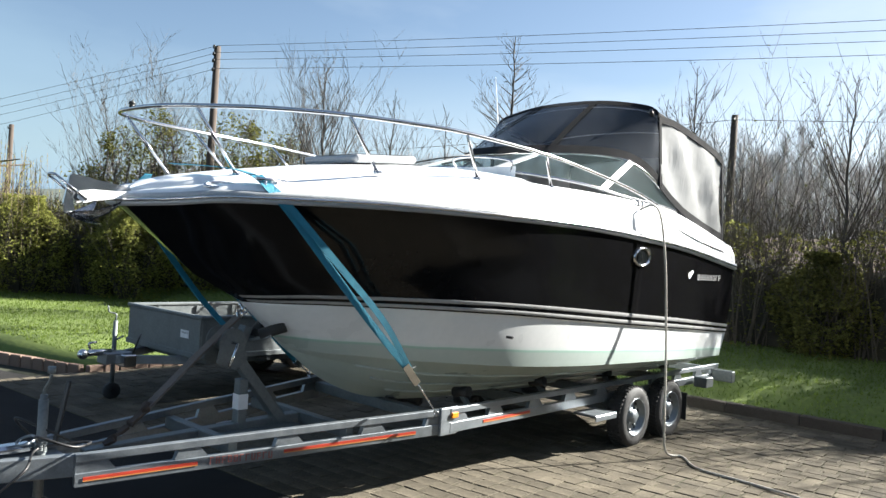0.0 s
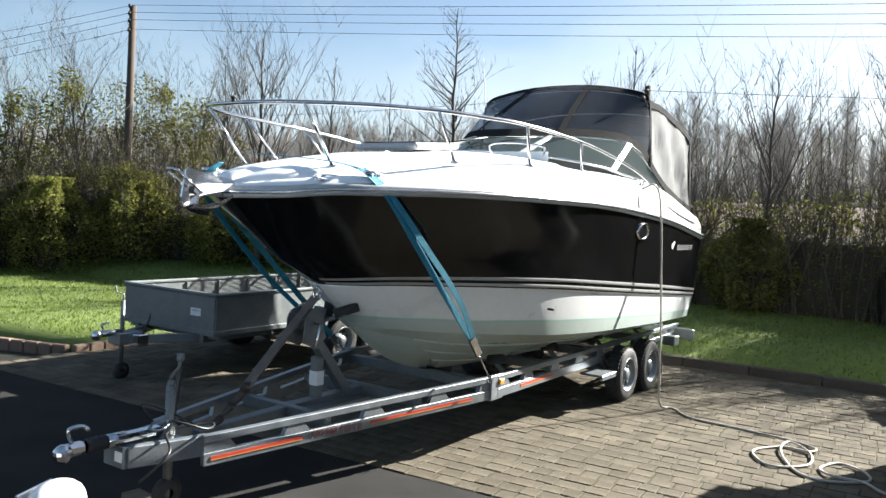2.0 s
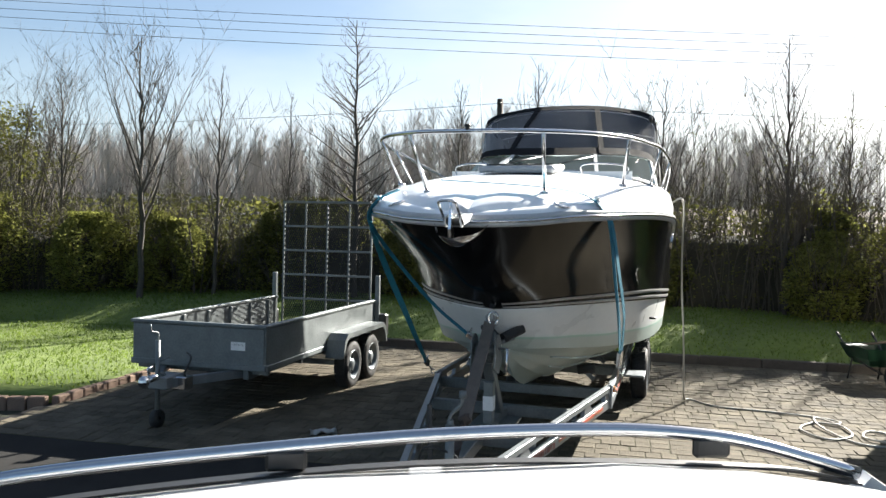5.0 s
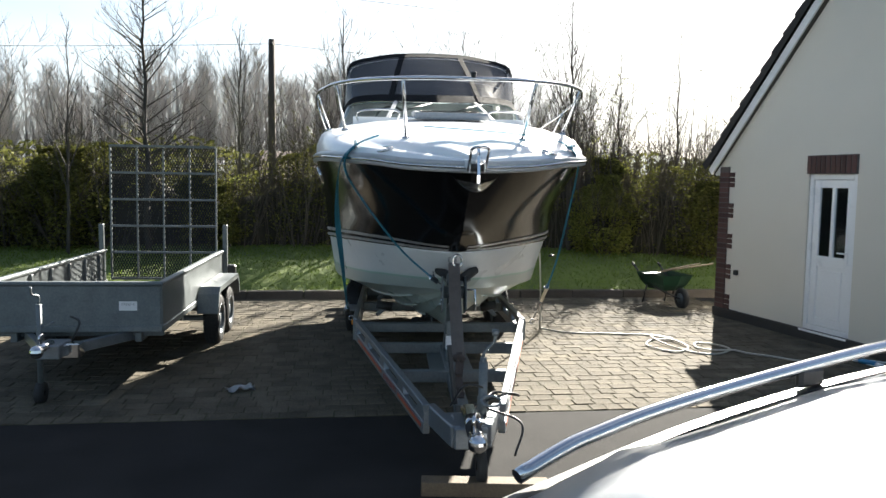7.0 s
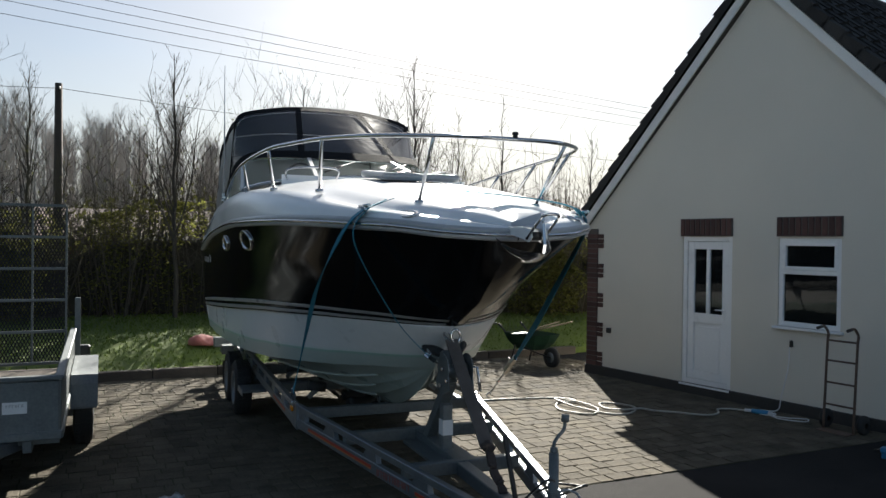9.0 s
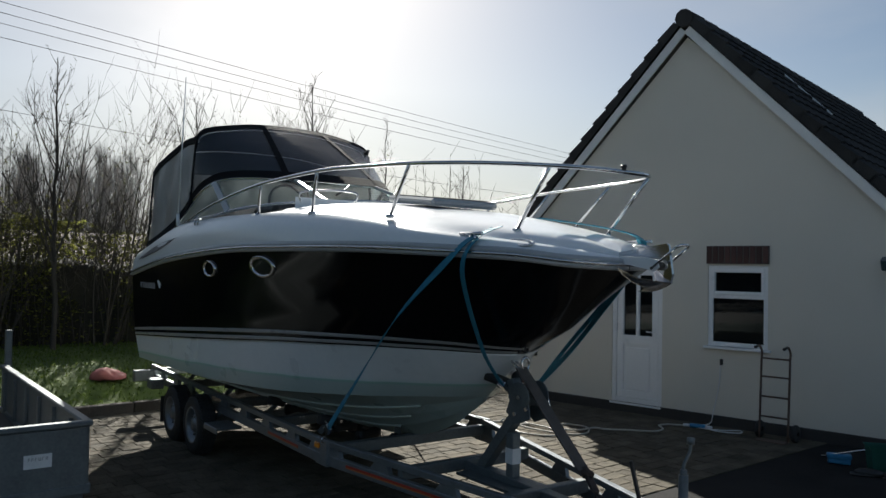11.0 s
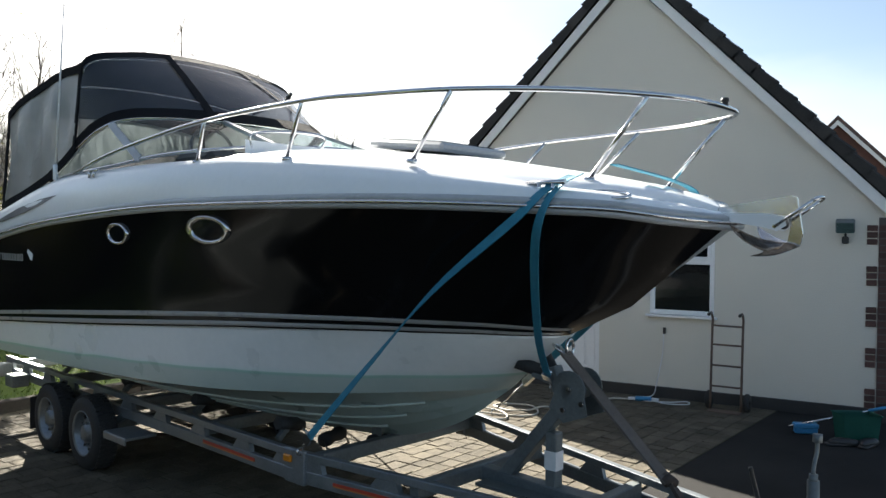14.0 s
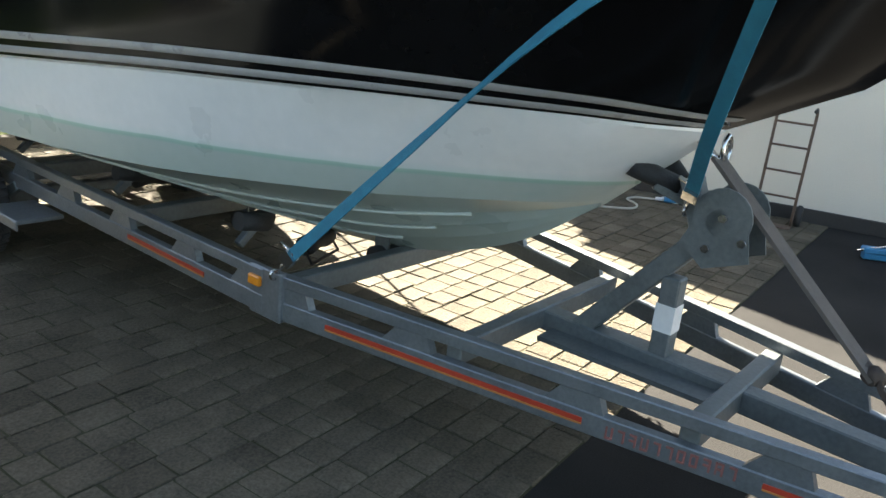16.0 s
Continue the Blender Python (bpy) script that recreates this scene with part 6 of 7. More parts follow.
# ---------------- plants ----------------
class Sticks:
    """Collects thin tapered bars into one vertex and face list."""
    def __init__(self):
        self.v, self.f = [], []

    def bar(self, p, q, r0, r1, n=4):
        d = (q - p)
        if d.length < 1e-5:
            return
        d.normalize()
        a = d.cross(Vector((0.3, 0.2, 1)))
        a = a.normalized() if a.length > 1e-3 else Vector((1, 0, 0))
        b = d.cross(a)
        i = len(self.v)
        for base, r in ((p, r0), (q, r1)):
            for k in range(n):
                t = 2 * math.pi * k / n
                self.v.append(tuple(base + (a * math.cos(t) + b * math.sin(t)) * r))
        for k in range(n):
            self.f.append((i + k, i + (k + 1) % n, i + n + (k + 1) % n, i + n + k))

    def limb(self, rnd, p, d, length, r, level, bend=0.25, up=0.15, rate=1.0):
        """A crooked limb with side shoots, and theirs."""
        segs = max(2, int(3 + length * 1.2)) if level < 3 else 2
        pos, way = p.copy(), d.normalized()
        step = length / segs
        pts = []
        for s in range(segs):
            way = (way + Vector((rnd.uniform(-bend, bend), rnd.uniform(-bend, bend), rnd.uniform(-bend, bend) * 0.6 + up)) * 0.5).normalized()
            q = pos + way * step
            ra, rb = r * (1 - s / segs * 0.75), r * (1 - (s + 1) / segs * 0.75)
            self.bar(pos, q, ra, rb, 5 if level < 1 else (4 if level < 2 else 3))
            pts.append((q, way.copy(), rb))
            pos = q
        if level >= 3:
            return
        shoots = int((3 + length * 1.8) * rate) if level < 2 else int(2 + length * 3.0 * rate)
        for _ in range(shoots):
            q, w, rr = pts[min(int(rnd.uniform(0.15, 1.0) * segs), segs - 1)]
            side = Vector((rnd.uniform(-1, 1), rnd.uniform(-1, 1), rnd.uniform(-0.1, 0.9)))
            self.limb(rnd, q, (w * 0.75 + side.normalized() * 0.8), length * rnd.uniform(0.28, 0.55), max(rr * 0.55, 0.004), level + 1, bend, up, rate)


def bare_tree(x, y, height, seed, spread=0.30, lean=0.0, kind="alder", thick=0.05, base=0.0):
    rnd = random.Random(seed)
    s = Sticks()
    trunk = []
    p = Vector((0, 0, 0))
    n = 16
    for k in range(n + 1):
        t = k / n
        trunk.append(Vector((lean * t + rnd.uniform(-0.03, 0.03), rnd.uniform(-0.03, 0.03), height * t)))
    for k in range(n):
        s.bar(trunk[k], trunk[k + 1], thick * (1 - k / n * 0.88), thick * (1 - (k + 1) / n * 0.88), 7)
    tv, tf = s.v, s.f
    thing = empty("tree", pose(x, y, base), label="slender bare tree with fine branches in early spring", category="tree", group="young bare trees")
    data_part("trunk", tv, tf, BARK, thing, "grey bark", smooth=True)
    c = Sticks()
    count = int(height * (11 if kind == "alder" else 5))
    for k in range(count):
        t = 0.25 + 0.73 * (k + rnd.random()) / count
        i = min(int(t * n), n - 1)
        q = trunk[i].lerp(trunk[i + 1], t * n - i)
        a = rnd.uniform(0, 6.28)
        if kind == "alder":
            d = Vector((math.cos(a), math.sin(a), 0.40 + 0.45 * t))
            ln = height * spread * 1.35 * (1.12 - t) * rnd.uniform(0.6, 1.1)
        else:
            d = Vector((math.cos(a) * 0.55, math.sin(a) * 0.55, 1.0))
            ln = height * spread * 2.3 * (1.08 - t) * rnd.uniform(0.6, 1.1)
        c.limb(rnd, q, d, max(ln, 0.25), thick * 0.38 * (1.1 - t) + 0.004, 1, 0.22, 0.06 if kind == "alder" else 0.22, 1.0)
    data_part("crown", c.v, c.f, TWIG, thing, "bare twigs")
    return thing


for k, (x, y, h, sp, kd, th) in enumerate(((-7.62, 13.13, 6.45, 0.26, "alder", 0.07), (-10.7, 12.95, 5.3, 0.24, "upright", 0.05), (-12.0, 12.2, 5.9, 0.30, "upright", 0.07), (-9.0, 12.6, 4.8, 0.16, "upright", 0.035),
                                           (-3.74, 13.0, 5.45, 0.24, "upright", 0.05), (-1.3, 13.1, 5.15, 0.27, "upright", 0.05), (1.0, 12.3, 5.75, 0.24, "upright", 0.055), (2.1, 12.5, 4.8, 0.10, "upright", 0.035),
                                           (4.6, 14.2, 5.8, 0.10, "upright", 0.045), (8.2, 15.0, 5.0, 0.20, "upright", 0.05), (-16.3, 16.0, 6.0, 0.3, "upright", 0.06), (-6.0, 18.0, 6.0, 0.2, "upright", 0.05))):
    g = lawn_z(x, y) - 0.03
    bare_tree(x, y, h - g, 30 + k, sp, 0.1 if k % 2 else -0.05, kd, th, g)


def leaf_cloud(rnd, V, F, n, place, size, flat=0.5):
    """n small leaves: two-triangle blades turned at random."""
    for _ in range(n):
        c = place(rnd)
        if c is None:
            continue
        s = rnd.uniform(0.6, 1.3) * size
        a = Vector((rnd.gauss(0, 1), rnd.gauss(0, 1), rnd.gauss(0, 1) * flat)).normalized()
        b = a.cross(Vector((rnd.gauss(0, 1), rnd.gauss(0, 1), rnd.gauss(0, 1)))).normalized()
        i = len(V)
        V += [tuple(c - a * s), tuple(c + b * s * 0.45), tuple(c + a * s), tuple(c - b * s * 0.45)]
        F.append((i, i + 1, i + 2, i + 3))


# the hedge: stems, a leafy body and loose tops
HEDGE = [(-34, 7.4), (-24, 8.4), (-19.5, 9.8), (-17.0, 12.4), (-13.0, 13.9), (-9, 14.3), (-4, 14.1), (0.8, 13.2), (2.9, 11.9), (5.2, 11.4), (10, 11.6), (24, 12.6)]
def hedge_at(t):
    k = t * (len(HEDGE) - 1)
    i = min(int(k), len(HEDGE) - 2)
    a, b = Vector(HEDGE[i]), Vector(HEDGE[i + 1])
    return a.lerp(b, k - i), (b - a).normalized()
def hedge_height(p):
    return 2.3 + 0.95 * noise.noise(Vector((p.x * 0.42, p.y * 0.42, 0.3))) + 0.35 * noise.noise(Vector((p.x * 1.6, p.y * 1.6, 2.0)))
def in_hedge(rnd):
    p, d = hedge_at(rnd.uniform(0.07, 0.95))
    h = hedge_height(p)
    z = h * (1 - rnd.random() ** 1.7)
    lump = 0.8 * noise.noise(Vector((p.x * 0.9, p.y * 0.9, z * 0.9)))
    w = (0.75 + lump) * (0.55 + 0.45 * math.sin(min(1, z / h) * 2.6))
    side = Vector((-d.y, d.x))
    o = (rnd.random() ** 0.5) * (1 if rnd.random() < 0.22 else -1) * w * 1.2
    q = p + side * o
    if rnd.random() < 0.05:
        z += rnd.uniform(0, 0.5)
    if noise.noise(Vector((q.x * 1.4, q.y * 1.4, z * 1.6 + 5))) < -0.22 or rnd.random() > 0.35 + 0.65 * z / h:
        return None
    return Vector((q.x, q.y, 0.08 + z))
def patch(x, y):
    """Which growth stands here: bare brush below 0, leaf above."""
    return noise.noise(Vector((x * 0.33, y * 0.33, 7.0))) + 0.35 * noise.noise(Vector((x * 1.3, y * 1.3, 1.0))) + 0.12 - 0.4 * min(1.0, max(0.0, (x + 5.0) / 3.0))
def dark_growth(rnd):
    q = in_hedge(rnd)
    if q is None or (patch(q.x, q.y) < 0 and rnd.random() < 0.72):
        return None
    return q
def light_growth(rnd):
    q = in_hedge(rnd)
    if q is None or noise.noise(Vector((q.x * 0.5, q.y * 0.5, q.z * 0.6 + 20))) < 0.08 or patch(q.x, q.y) < -0.1:
        return None
    return q
hedge = empty("hedge", label="tall informal evergreen hedge with patches of bare brush", category="hedge")
for seed, n, place, size, mm in ((12, 250000, dark_growth, 0.036, LEAF), (14, 90000, light_growth, 0.038, LEAF_LIGHT)):
    V_, F_ = [], []
    leaf_cloud(random.Random(seed), V_, F_, n, place, size)
    data_part("hedge_leaves", V_, F_, mm, hedge, "small dark green leaves" if mm is LEAF else "yellow-green leaves", kind="stuff")
# a dim thicket of stems inside, so that the hedge is dense
s = Sticks()
rnd = random.Random(13)
for _ in range(3900):
    p, d = hedge_at(rnd.uniform(0.07, 0.95))
    side = Vector((-d.y, d.x))
    q = p + side * rnd.uniform(-0.6, 0.9)
    h = hedge_height(p) * rnd.uniform(0.7, 1.25)
    a = Vector((q.x, q.y, 0.05))
    m = a + Vector((rnd.uniform(-0.3, 0.3), rnd.uniform(-0.3, 0.3), h * 0.55))
    b = m + Vector((rnd.uniform(-0.35, 0.35), rnd.uniform(-0.35, 0.35), h * 0.5))
    if rnd.random() < 0.22:
        b = b + Vector((rnd.uniform(-0.2, 0.2), rnd.uniform(-0.2, 0.2), h * rnd.uniform(0.2, 0.6)))
    s.bar(a, m, 0.014, 0.010, 3)
    s.bar(m, b, 0.010, 0.003, 3)
    for _k in range(5):
        e = m.lerp(b, rnd.random())
        s.bar(e, e + Vector((rnd.uniform(-0.4, 0.4), rnd.uniform(-0.4, 0.4), rnd.uniform(0.1, 0.5))), 0.006, 0.002, 3)
data_part("stem_tangle", s.v, s.f, HEDGE_STEM, hedge, "tangled bare stems", kind="stuff")
# dense heart of the hedge: an added shell, dark to stand for inner shade
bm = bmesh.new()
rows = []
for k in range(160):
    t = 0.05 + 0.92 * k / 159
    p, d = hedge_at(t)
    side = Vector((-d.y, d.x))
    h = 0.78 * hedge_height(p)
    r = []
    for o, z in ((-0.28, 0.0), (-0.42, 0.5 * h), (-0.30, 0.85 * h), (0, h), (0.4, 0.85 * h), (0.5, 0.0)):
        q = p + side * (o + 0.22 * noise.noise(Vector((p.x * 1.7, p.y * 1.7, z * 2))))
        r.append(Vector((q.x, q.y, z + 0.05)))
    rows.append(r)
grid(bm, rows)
part("hedge_heart", bm, material("hedge_heart_shade", (0.034, 0.031, 0.018), (0.014, 0.014, 0.009), 0.9, scale=3, fine=14, bump=1.0), hedge, "dense inner shell, darkened for the shade within the hedge", kind="stuff")

# broad-leaved shrubs by the lawn's far corner
def shrub(x, y, r, h, seed, mat, label, n=13000, size=0.04):
    rr = random.Random(seed)
    h -= lawn_z(x, y) - 0.05
    th = empty("shrub", pose(x, y, lawn_z(x, y) - 0.02), label=label, category="shrub", group="shrubs before the hedge")
    st = Sticks()
    for _ in range(26):
        a = rr.uniform(0, 6.28)
        st.limb(rr, Vector((math.cos(a) * 0.15, math.sin(a) * 0.15, 0)), Vector((math.cos(a) * 0.5, math.sin(a) * 0.5, 1)), h * rr.uniform(0.6, 0.95), 0.014, 2, 0.3, 0.1)
    data_part("stem_tangle", st.v, st.f, HEDGE_STEM, th, kind="stuff")
    V, F = [], []
    def place(q):
        a, z = q.uniform(0, 6.28), q.random() ** 0.7 * h
        w = r * math.sin(min(1.0, 0.18 + z / h * 0.9) * math.pi * 0.93) ** 0.6 if z < h else 0
        w *= 0.75 + 0.5 * noise.noise(Vector((math.cos(a) * 1.5 + seed, math.sin(a) * 1.5, z * 1.3)))
        rad = w * q.random() ** 0.35
        p = Vector((math.cos(a) * rad, math.sin(a) * rad, z))
        if noise.noise(p * 2.3 + Vector((seed, 0, 0))) < -0.25:
            return None
        return p
    leaf_cloud(rr, V, F, n, place, size)
    data_part("leaves", V, F, mat, th, "dense leaves", kind="stuff")


for k, (x, y, r, h, mm) in enumerate(((-19.0, 9.2, 1.7, 2.5, LEAF_LIGHT), (-17.0, 10.8, 1.5, 2.35, LEAF_LIGHT), (-15.8, 12.2, 1.4, 2.4, LEAF_LIGHT), (-13.6, 12.9, 1.3, 2.2, LEAF_LIGHT), (-11.8, 13.3, 1.2, 2.1, LEAF_LIGHT), (-9.3, 13.5, 1.2, 2.5, LEAF), (-6.5, 13.6, 1.0, 2.1, LEAF), (-1.5, 13.0, 1.0, 2.2, LEAF), (1.6, 11.9, 1.0, 2.1, LEAF_LIGHT), (3.6, 11.2, 1.1, 2.0, LEAF))):
    shrub(x, y, r, h, 60 + k, mm, "rounded evergreen shrub with yellow-green leaves" if mm is LEAF_LIGHT else "rounded dark green evergreen shrub")

# twiggy saplings with a few early leaves
def sapling(x, y, h, r, seed, leaves=700):
    rr = random.Random(seed)
    h -= lawn_z(x, y)
    th = empty("sapling", pose(x, y, lawn_z(x, y) - 0.02), label="twiggy sapling clump with sparse young leaves", category="shrub", group="saplings behind the lawn")
    st = Sticks()
    for _ in range(11):
        a = rr.uniform(0, 6.28)
        st.limb(rr, Vector((math.cos(a) * 0.25, math.sin(a) * 0.2, 0)), Vector((math.cos(a) * r / h, math.sin(a) * r / h, 1)), h * rr.uniform(0.65, 1.0), 0.020, 1, 0.2, 0.18, 0.9)
    data_part("stem_tangle", st.v, st.f, TWIG, th, kind="stuff")
    pts = [Vector(v) for v in st.v[::7] if v[2] > h * 0.3]
    V, F = [], []
    leaf_cloud(rr, V, F, leaves, lambda q: q.choice(pts) + Vector((q.gauss(0, 0.018), q.gauss(0, 0.018), q.gauss(0, 0.018))), 0.022)
    data_part("leaves", V, F, LEAF, th, "small young leaves", kind="stuff")


for k, (x, y, h, r, n) in enumerate(((0.3, 12.9, 3.5, 0.9, 500), (1.2, 12.6, 3.8, 0.9, 700), (1.9, 12.9, 3.6, 0.8, 600), (3.4, 12.2, 2.7, 0.7, 400), (-0.9, 13.2, 3.9, 1.1, 400), (-4.6, 13.5, 3.7, 1.1, 400), (-11.3, 13.2, 2.9, 1.0, 400), (-8.4, 13.5, 2.8, 0.9, 300), (-5.9, 13.6, 3.0, 0.9, 300), (4.6, 11.2, 2.6, 0.8, 300), (-2.8, 13.3, 4.1, 1.2, 400))):
    sapling(x, y, h, r, 90 + k, n)

# ivy-clad trees near the first pole
def ivy_tree(x, y, h, r, seed):
    rr = random.Random(seed)
    th = empty("tree", pose(x, y, 0), label="tall tree hung with dark ivy behind the hedge", category="tree", group="ivy-clad trees")
    st = Sticks()
    for _ in range(7):
        a = rr.uniform(0, 6.28)
        st.limb(rr, Vector((math.cos(a) * 0.25, math.sin(a) * 0.25, 0)), Vector((math.cos(a) * 0.28, math.sin(a) * 0.28, 1)), h * rr.uniform(0.75, 1.0), 0.07, 0, 0.25, 0.15, 1.0)
    data_part("branch_tangle", st.v, st.f, TWIG, th)
    V, F = [], []
    blobs = [(rr.uniform(-r, r), rr.uniform(-r, r), rr.uniform(0.35, 1.0) * h, rr.uniform(0.3, 0.75)) for _ in range(26)]
    def place(q):
        bx, by, bz, br = q.choice(blobs)
        d = Vector((q.gauss(0, 1), q.gauss(0, 1), q.gauss(0, 1.2))).normalized() * br * q.random() ** 0.4
        return Vector((bx, by, bz)) + d
    leaf_cloud(rr, V, F, 5500, place, 0.06)
    data_part("ivy", V, F, LEAF, th, "clumps of dark ivy", kind="stuff")


ivy_tree(-20.3, 15.0, 5.3, 1.7, 5)
ivy_tree(-22.6, 14.2, 5.0, 1.7, 6)
ivy_tree(-18.9, 17.6, 5.6, 1.4, 7)

# weeping willow at the lawn's end
def willow(x, y, h, seed):
    rr = random.Random(seed)
    th = empty("willow_tree", pose(x, y, 0), label="weeping willow with yellow-green hanging shoots", category="tree")
    st = Sticks()
    ends = []
    for _ in range(9):
        a = rr.uniform(0, 6.28)
        p = Vector((0, 0, 0.2))
        d = Vector((math.cos(a) * 0.6, math.sin(a) * 0.6, 1.1)).normalized()
        for k in range(6):
            q = p + d * h * 0.17
            st.bar(p, q, 0.11 * (1 - k / 7), 0.11 * (1 - (k + 1) / 7), 5)
            d = (d + Vector((math.cos(a) * 0.2, math.sin(a) * 0.2, -0.12)) + Vector((rr.uniform(-0.2, 0.2), rr.uniform(-0.2, 0.2), 0))).normalized()
            p = q
            if k > 1:
                ends.append(p.copy())
    V, F = [], []
    for _ in range(900):
        e = rr.choice(ends) + Vector((rr.gauss(0, 0.5), rr.gauss(0, 0.5), rr.gauss(0, 0.25)))
        ln = rr.uniform(0.8, min(3.6, e.z - 0.5))
        p = e
        n = 5
        sway = Vector((rr.uniform(-0.15, 0.15), rr.uniform(-0.15, 0.15), 0))
        for k in range(n):
            q = p + Vector((0, 0, -ln / n)) + sway * (1 / n)
            st.bar(p, q, 0.005, 0.004, 3)
            for _j in range(4):
                c = p.lerp(q, rr.random())
                s = rr.uniform(0.03, 0.06)
                a = Vector((rr.uniform(-0.4, 0.4), rr.uniform(-0.4, 0.4), -1)).normalized()
                b = a.cross(Vector((rr.gauss(0, 1), rr.gauss(0, 1), 0.1))).normalized()
                i = len(V)
                V += [tuple(c), tuple(c + a * s + b * s * 0.2), tuple(c + a * s * 2), tuple(c + a * s - b * s * 0.2)]
                F.append((i, i + 1, i + 2, i + 3))
            p = q
    data_part("branch_tangle", st.v, st.f, TIMBER, th, "yellowish shoots")
    data_part("leaves", V, F, WILLOW, th, "narrow yellow-green leaves", kind="stuff")


willow(-22.6, 6.2, 5.8, 8)

# the bare wood beyond the hedge, its twig colour paled for haze
s = Sticks()
rnd = random.Random(21)
for k in range(900):
    x = rnd.uniform(-60, 15)
    if rnd.random() < (x - 6) / 9:
        continue
    y = 34 + rnd.uniform(0, 14) + abs(x) * 0.05
    h = rnd.uniform(5.8, 7.3) + (0.8 if -11 < x < 1 else 0) * (1 + 0.12 * noise.noise(Vector((x * 0.12, 0, 0)))) * (1.2 if rnd.random() < 0.04 else 1)
    base = Vector((x, y, 0))
    top = base + Vector((rnd.uniform(-0.5, 0.5), rnd.uniform(-0.3, 0.3), h))
    s.bar(base, top, 0.06, 0.012, 3)
    for j in range(30):
        t = 0.98 - 0.74 * rnd.random() ** 1.1
        p = base.lerp(top, t)
        a = rnd.uniform(0, 6.28)
        ln = (1.15 - t) * rnd.uniform(1.0, 2.6)
        q = p + Vector((math.cos(a) * ln * 0.52, math.sin(a) * ln * 0.52, ln * 0.82))
        s.bar(p, q, 0.014, 0.006, 3)
        for _ in range(5):
            e = p.lerp(q, rnd.uniform(0.3, 1))
            s.bar(e, e + Vector((rnd.uniform(-0.45, 0.45), rnd.uniform(-0.3, 0.3), rnd.uniform(0.25, 0.85))), 0.006, 0.004, 3)
data_part("far_wood", s.v, s.f, HAZED_TWIG, None, "bare grey wood of upright trees beyond the hedge, paled for haze", kind="stuff", category="wood")
s = Sticks()
V_, F_ = [], []
def scrub(q):
    x = q.uniform(-60, 48)
    y = 30 + q.uniform(0, 4)
    return Vector((x, y, q.random() ** 1.3 * (3.4 + 1.1 * noise.noise(Vector((x * 0.3, 1, 0))))))
leaf_cloud(random.Random(22), V_, F_, 34000, scrub, 0.16)
leaf_cloud(random.Random(23), V_, F_, 26000, lambda q: Vector((q.uniform(-40, 24), 19.0 + q.uniform(0, 4), q.random() ** 1.2 * 2.7)), 0.11)
data_part("far_scrub", V_, F_, LEAF, None, "dark scrub along the foot of the wood", kind="stuff", category="scrub")
# low hill on the skyline
bm = bmesh.new()
rows = []
for j, (dist, hh) in enumerate(((170, 0), (190, 4.0), (230, 7.5), (300, 5))):
    rows.append([Vector((math.sin(a) * dist, math.cos(a) * dist, hh * (1 + 0.35 * math.sin(a * 5) + 0.2 * math.sin(a * 17)))) for a in np.linspace(-1.6, 1.5, 60)])
grid(bm, rows)
part("backdrop_hill", bm, material("far_hill", (0.07, 0.085, 0.07), (0.045, 0.06, 0.05), 1.0, scale=0.03, fine=0.4, bump=0), None, "low wooded hill on the horizon", kind="structure", category="hill")

# ---------------- poles and wires ----------------
def pole(x, y, h, label, arms=()):
    th = empty("utility_pole", pose(x, y, 0), label=label, category="pole", group="wooden poles")
    bm = bmesh.new()
    tube(bm, [(0, 0, 0), (0, 0, h)], 0.13, 12, 0.095)
    part("shaft", bm, POLE_WOOD, th, "dark creosoted timber")
    for z in arms:
        bm = bmesh.new()
        tube(bm, [(0.0, -0.12, z), (0.0, -0.12, z + 0.09)], 0.04, 8)
        beam(bm, (0, 0.0, z), (0, -0.14, z), 0.03, 0.03)
        part("insulator", bm, BLACK_PLASTIC, th)
    return th


WZ = (7.22, 7.02, 6.82, 6.56)
pole(-17.87, 13.85, 7.30, "dark timber pole carrying four wires", WZ)
pole(-5.05, 21.4, 6.17, "dark timber telephone pole", (5.97,))
pole(28, 18.3, 7.2, "dark timber pole carrying four wires", WZ)
pole(-34, 16.5, 6.0, "short distant timber pole", (5.8,))
def wire(p, q, sag, label, r=0.008):
    p, q = Vector(p), Vector(q)
    bm = bmesh.new()
    pts = [p.lerp(q, t) - Vector((0, 0, sag * 4 * t * (1 - t))) for t in np.linspace(0, 1, 32)]
    tube(bm, pts, r, 5)
    part("overhead_wire", bm, BLACK_PLASTIC, None, label, category="wire", group="overhead wires")
for k, z in enumerate(WZ):
    wire((-17.8, 13.78, z + 0.08), (28, 18.18, z - 0.6), 0.35, "thin black overhead wire between the poles", 0.006)
    wire((-17.8, 13.78, z + 0.08), (-70, 4.0 + k, z - 4.2), 1.3, "thin black overhead wire leaving the pole", 0.006)
for x, z in ((-30, 5.2), (24, 5.4)):
    wire((-5.05, 21.28, 6.02), (x, 21.5, z), 0.25, "thin black telephone wire from the pole", 0.008)

# ---------------- small things in the yard ----------------
def hose_thing(name, pts, r, mat, label, category, n=6):
    bm = bmesh.new()
    tube(bm, smooth_line(pts, len(pts) * 8), r, 8)
    return part(name, bm, mat, None, label, category=category)


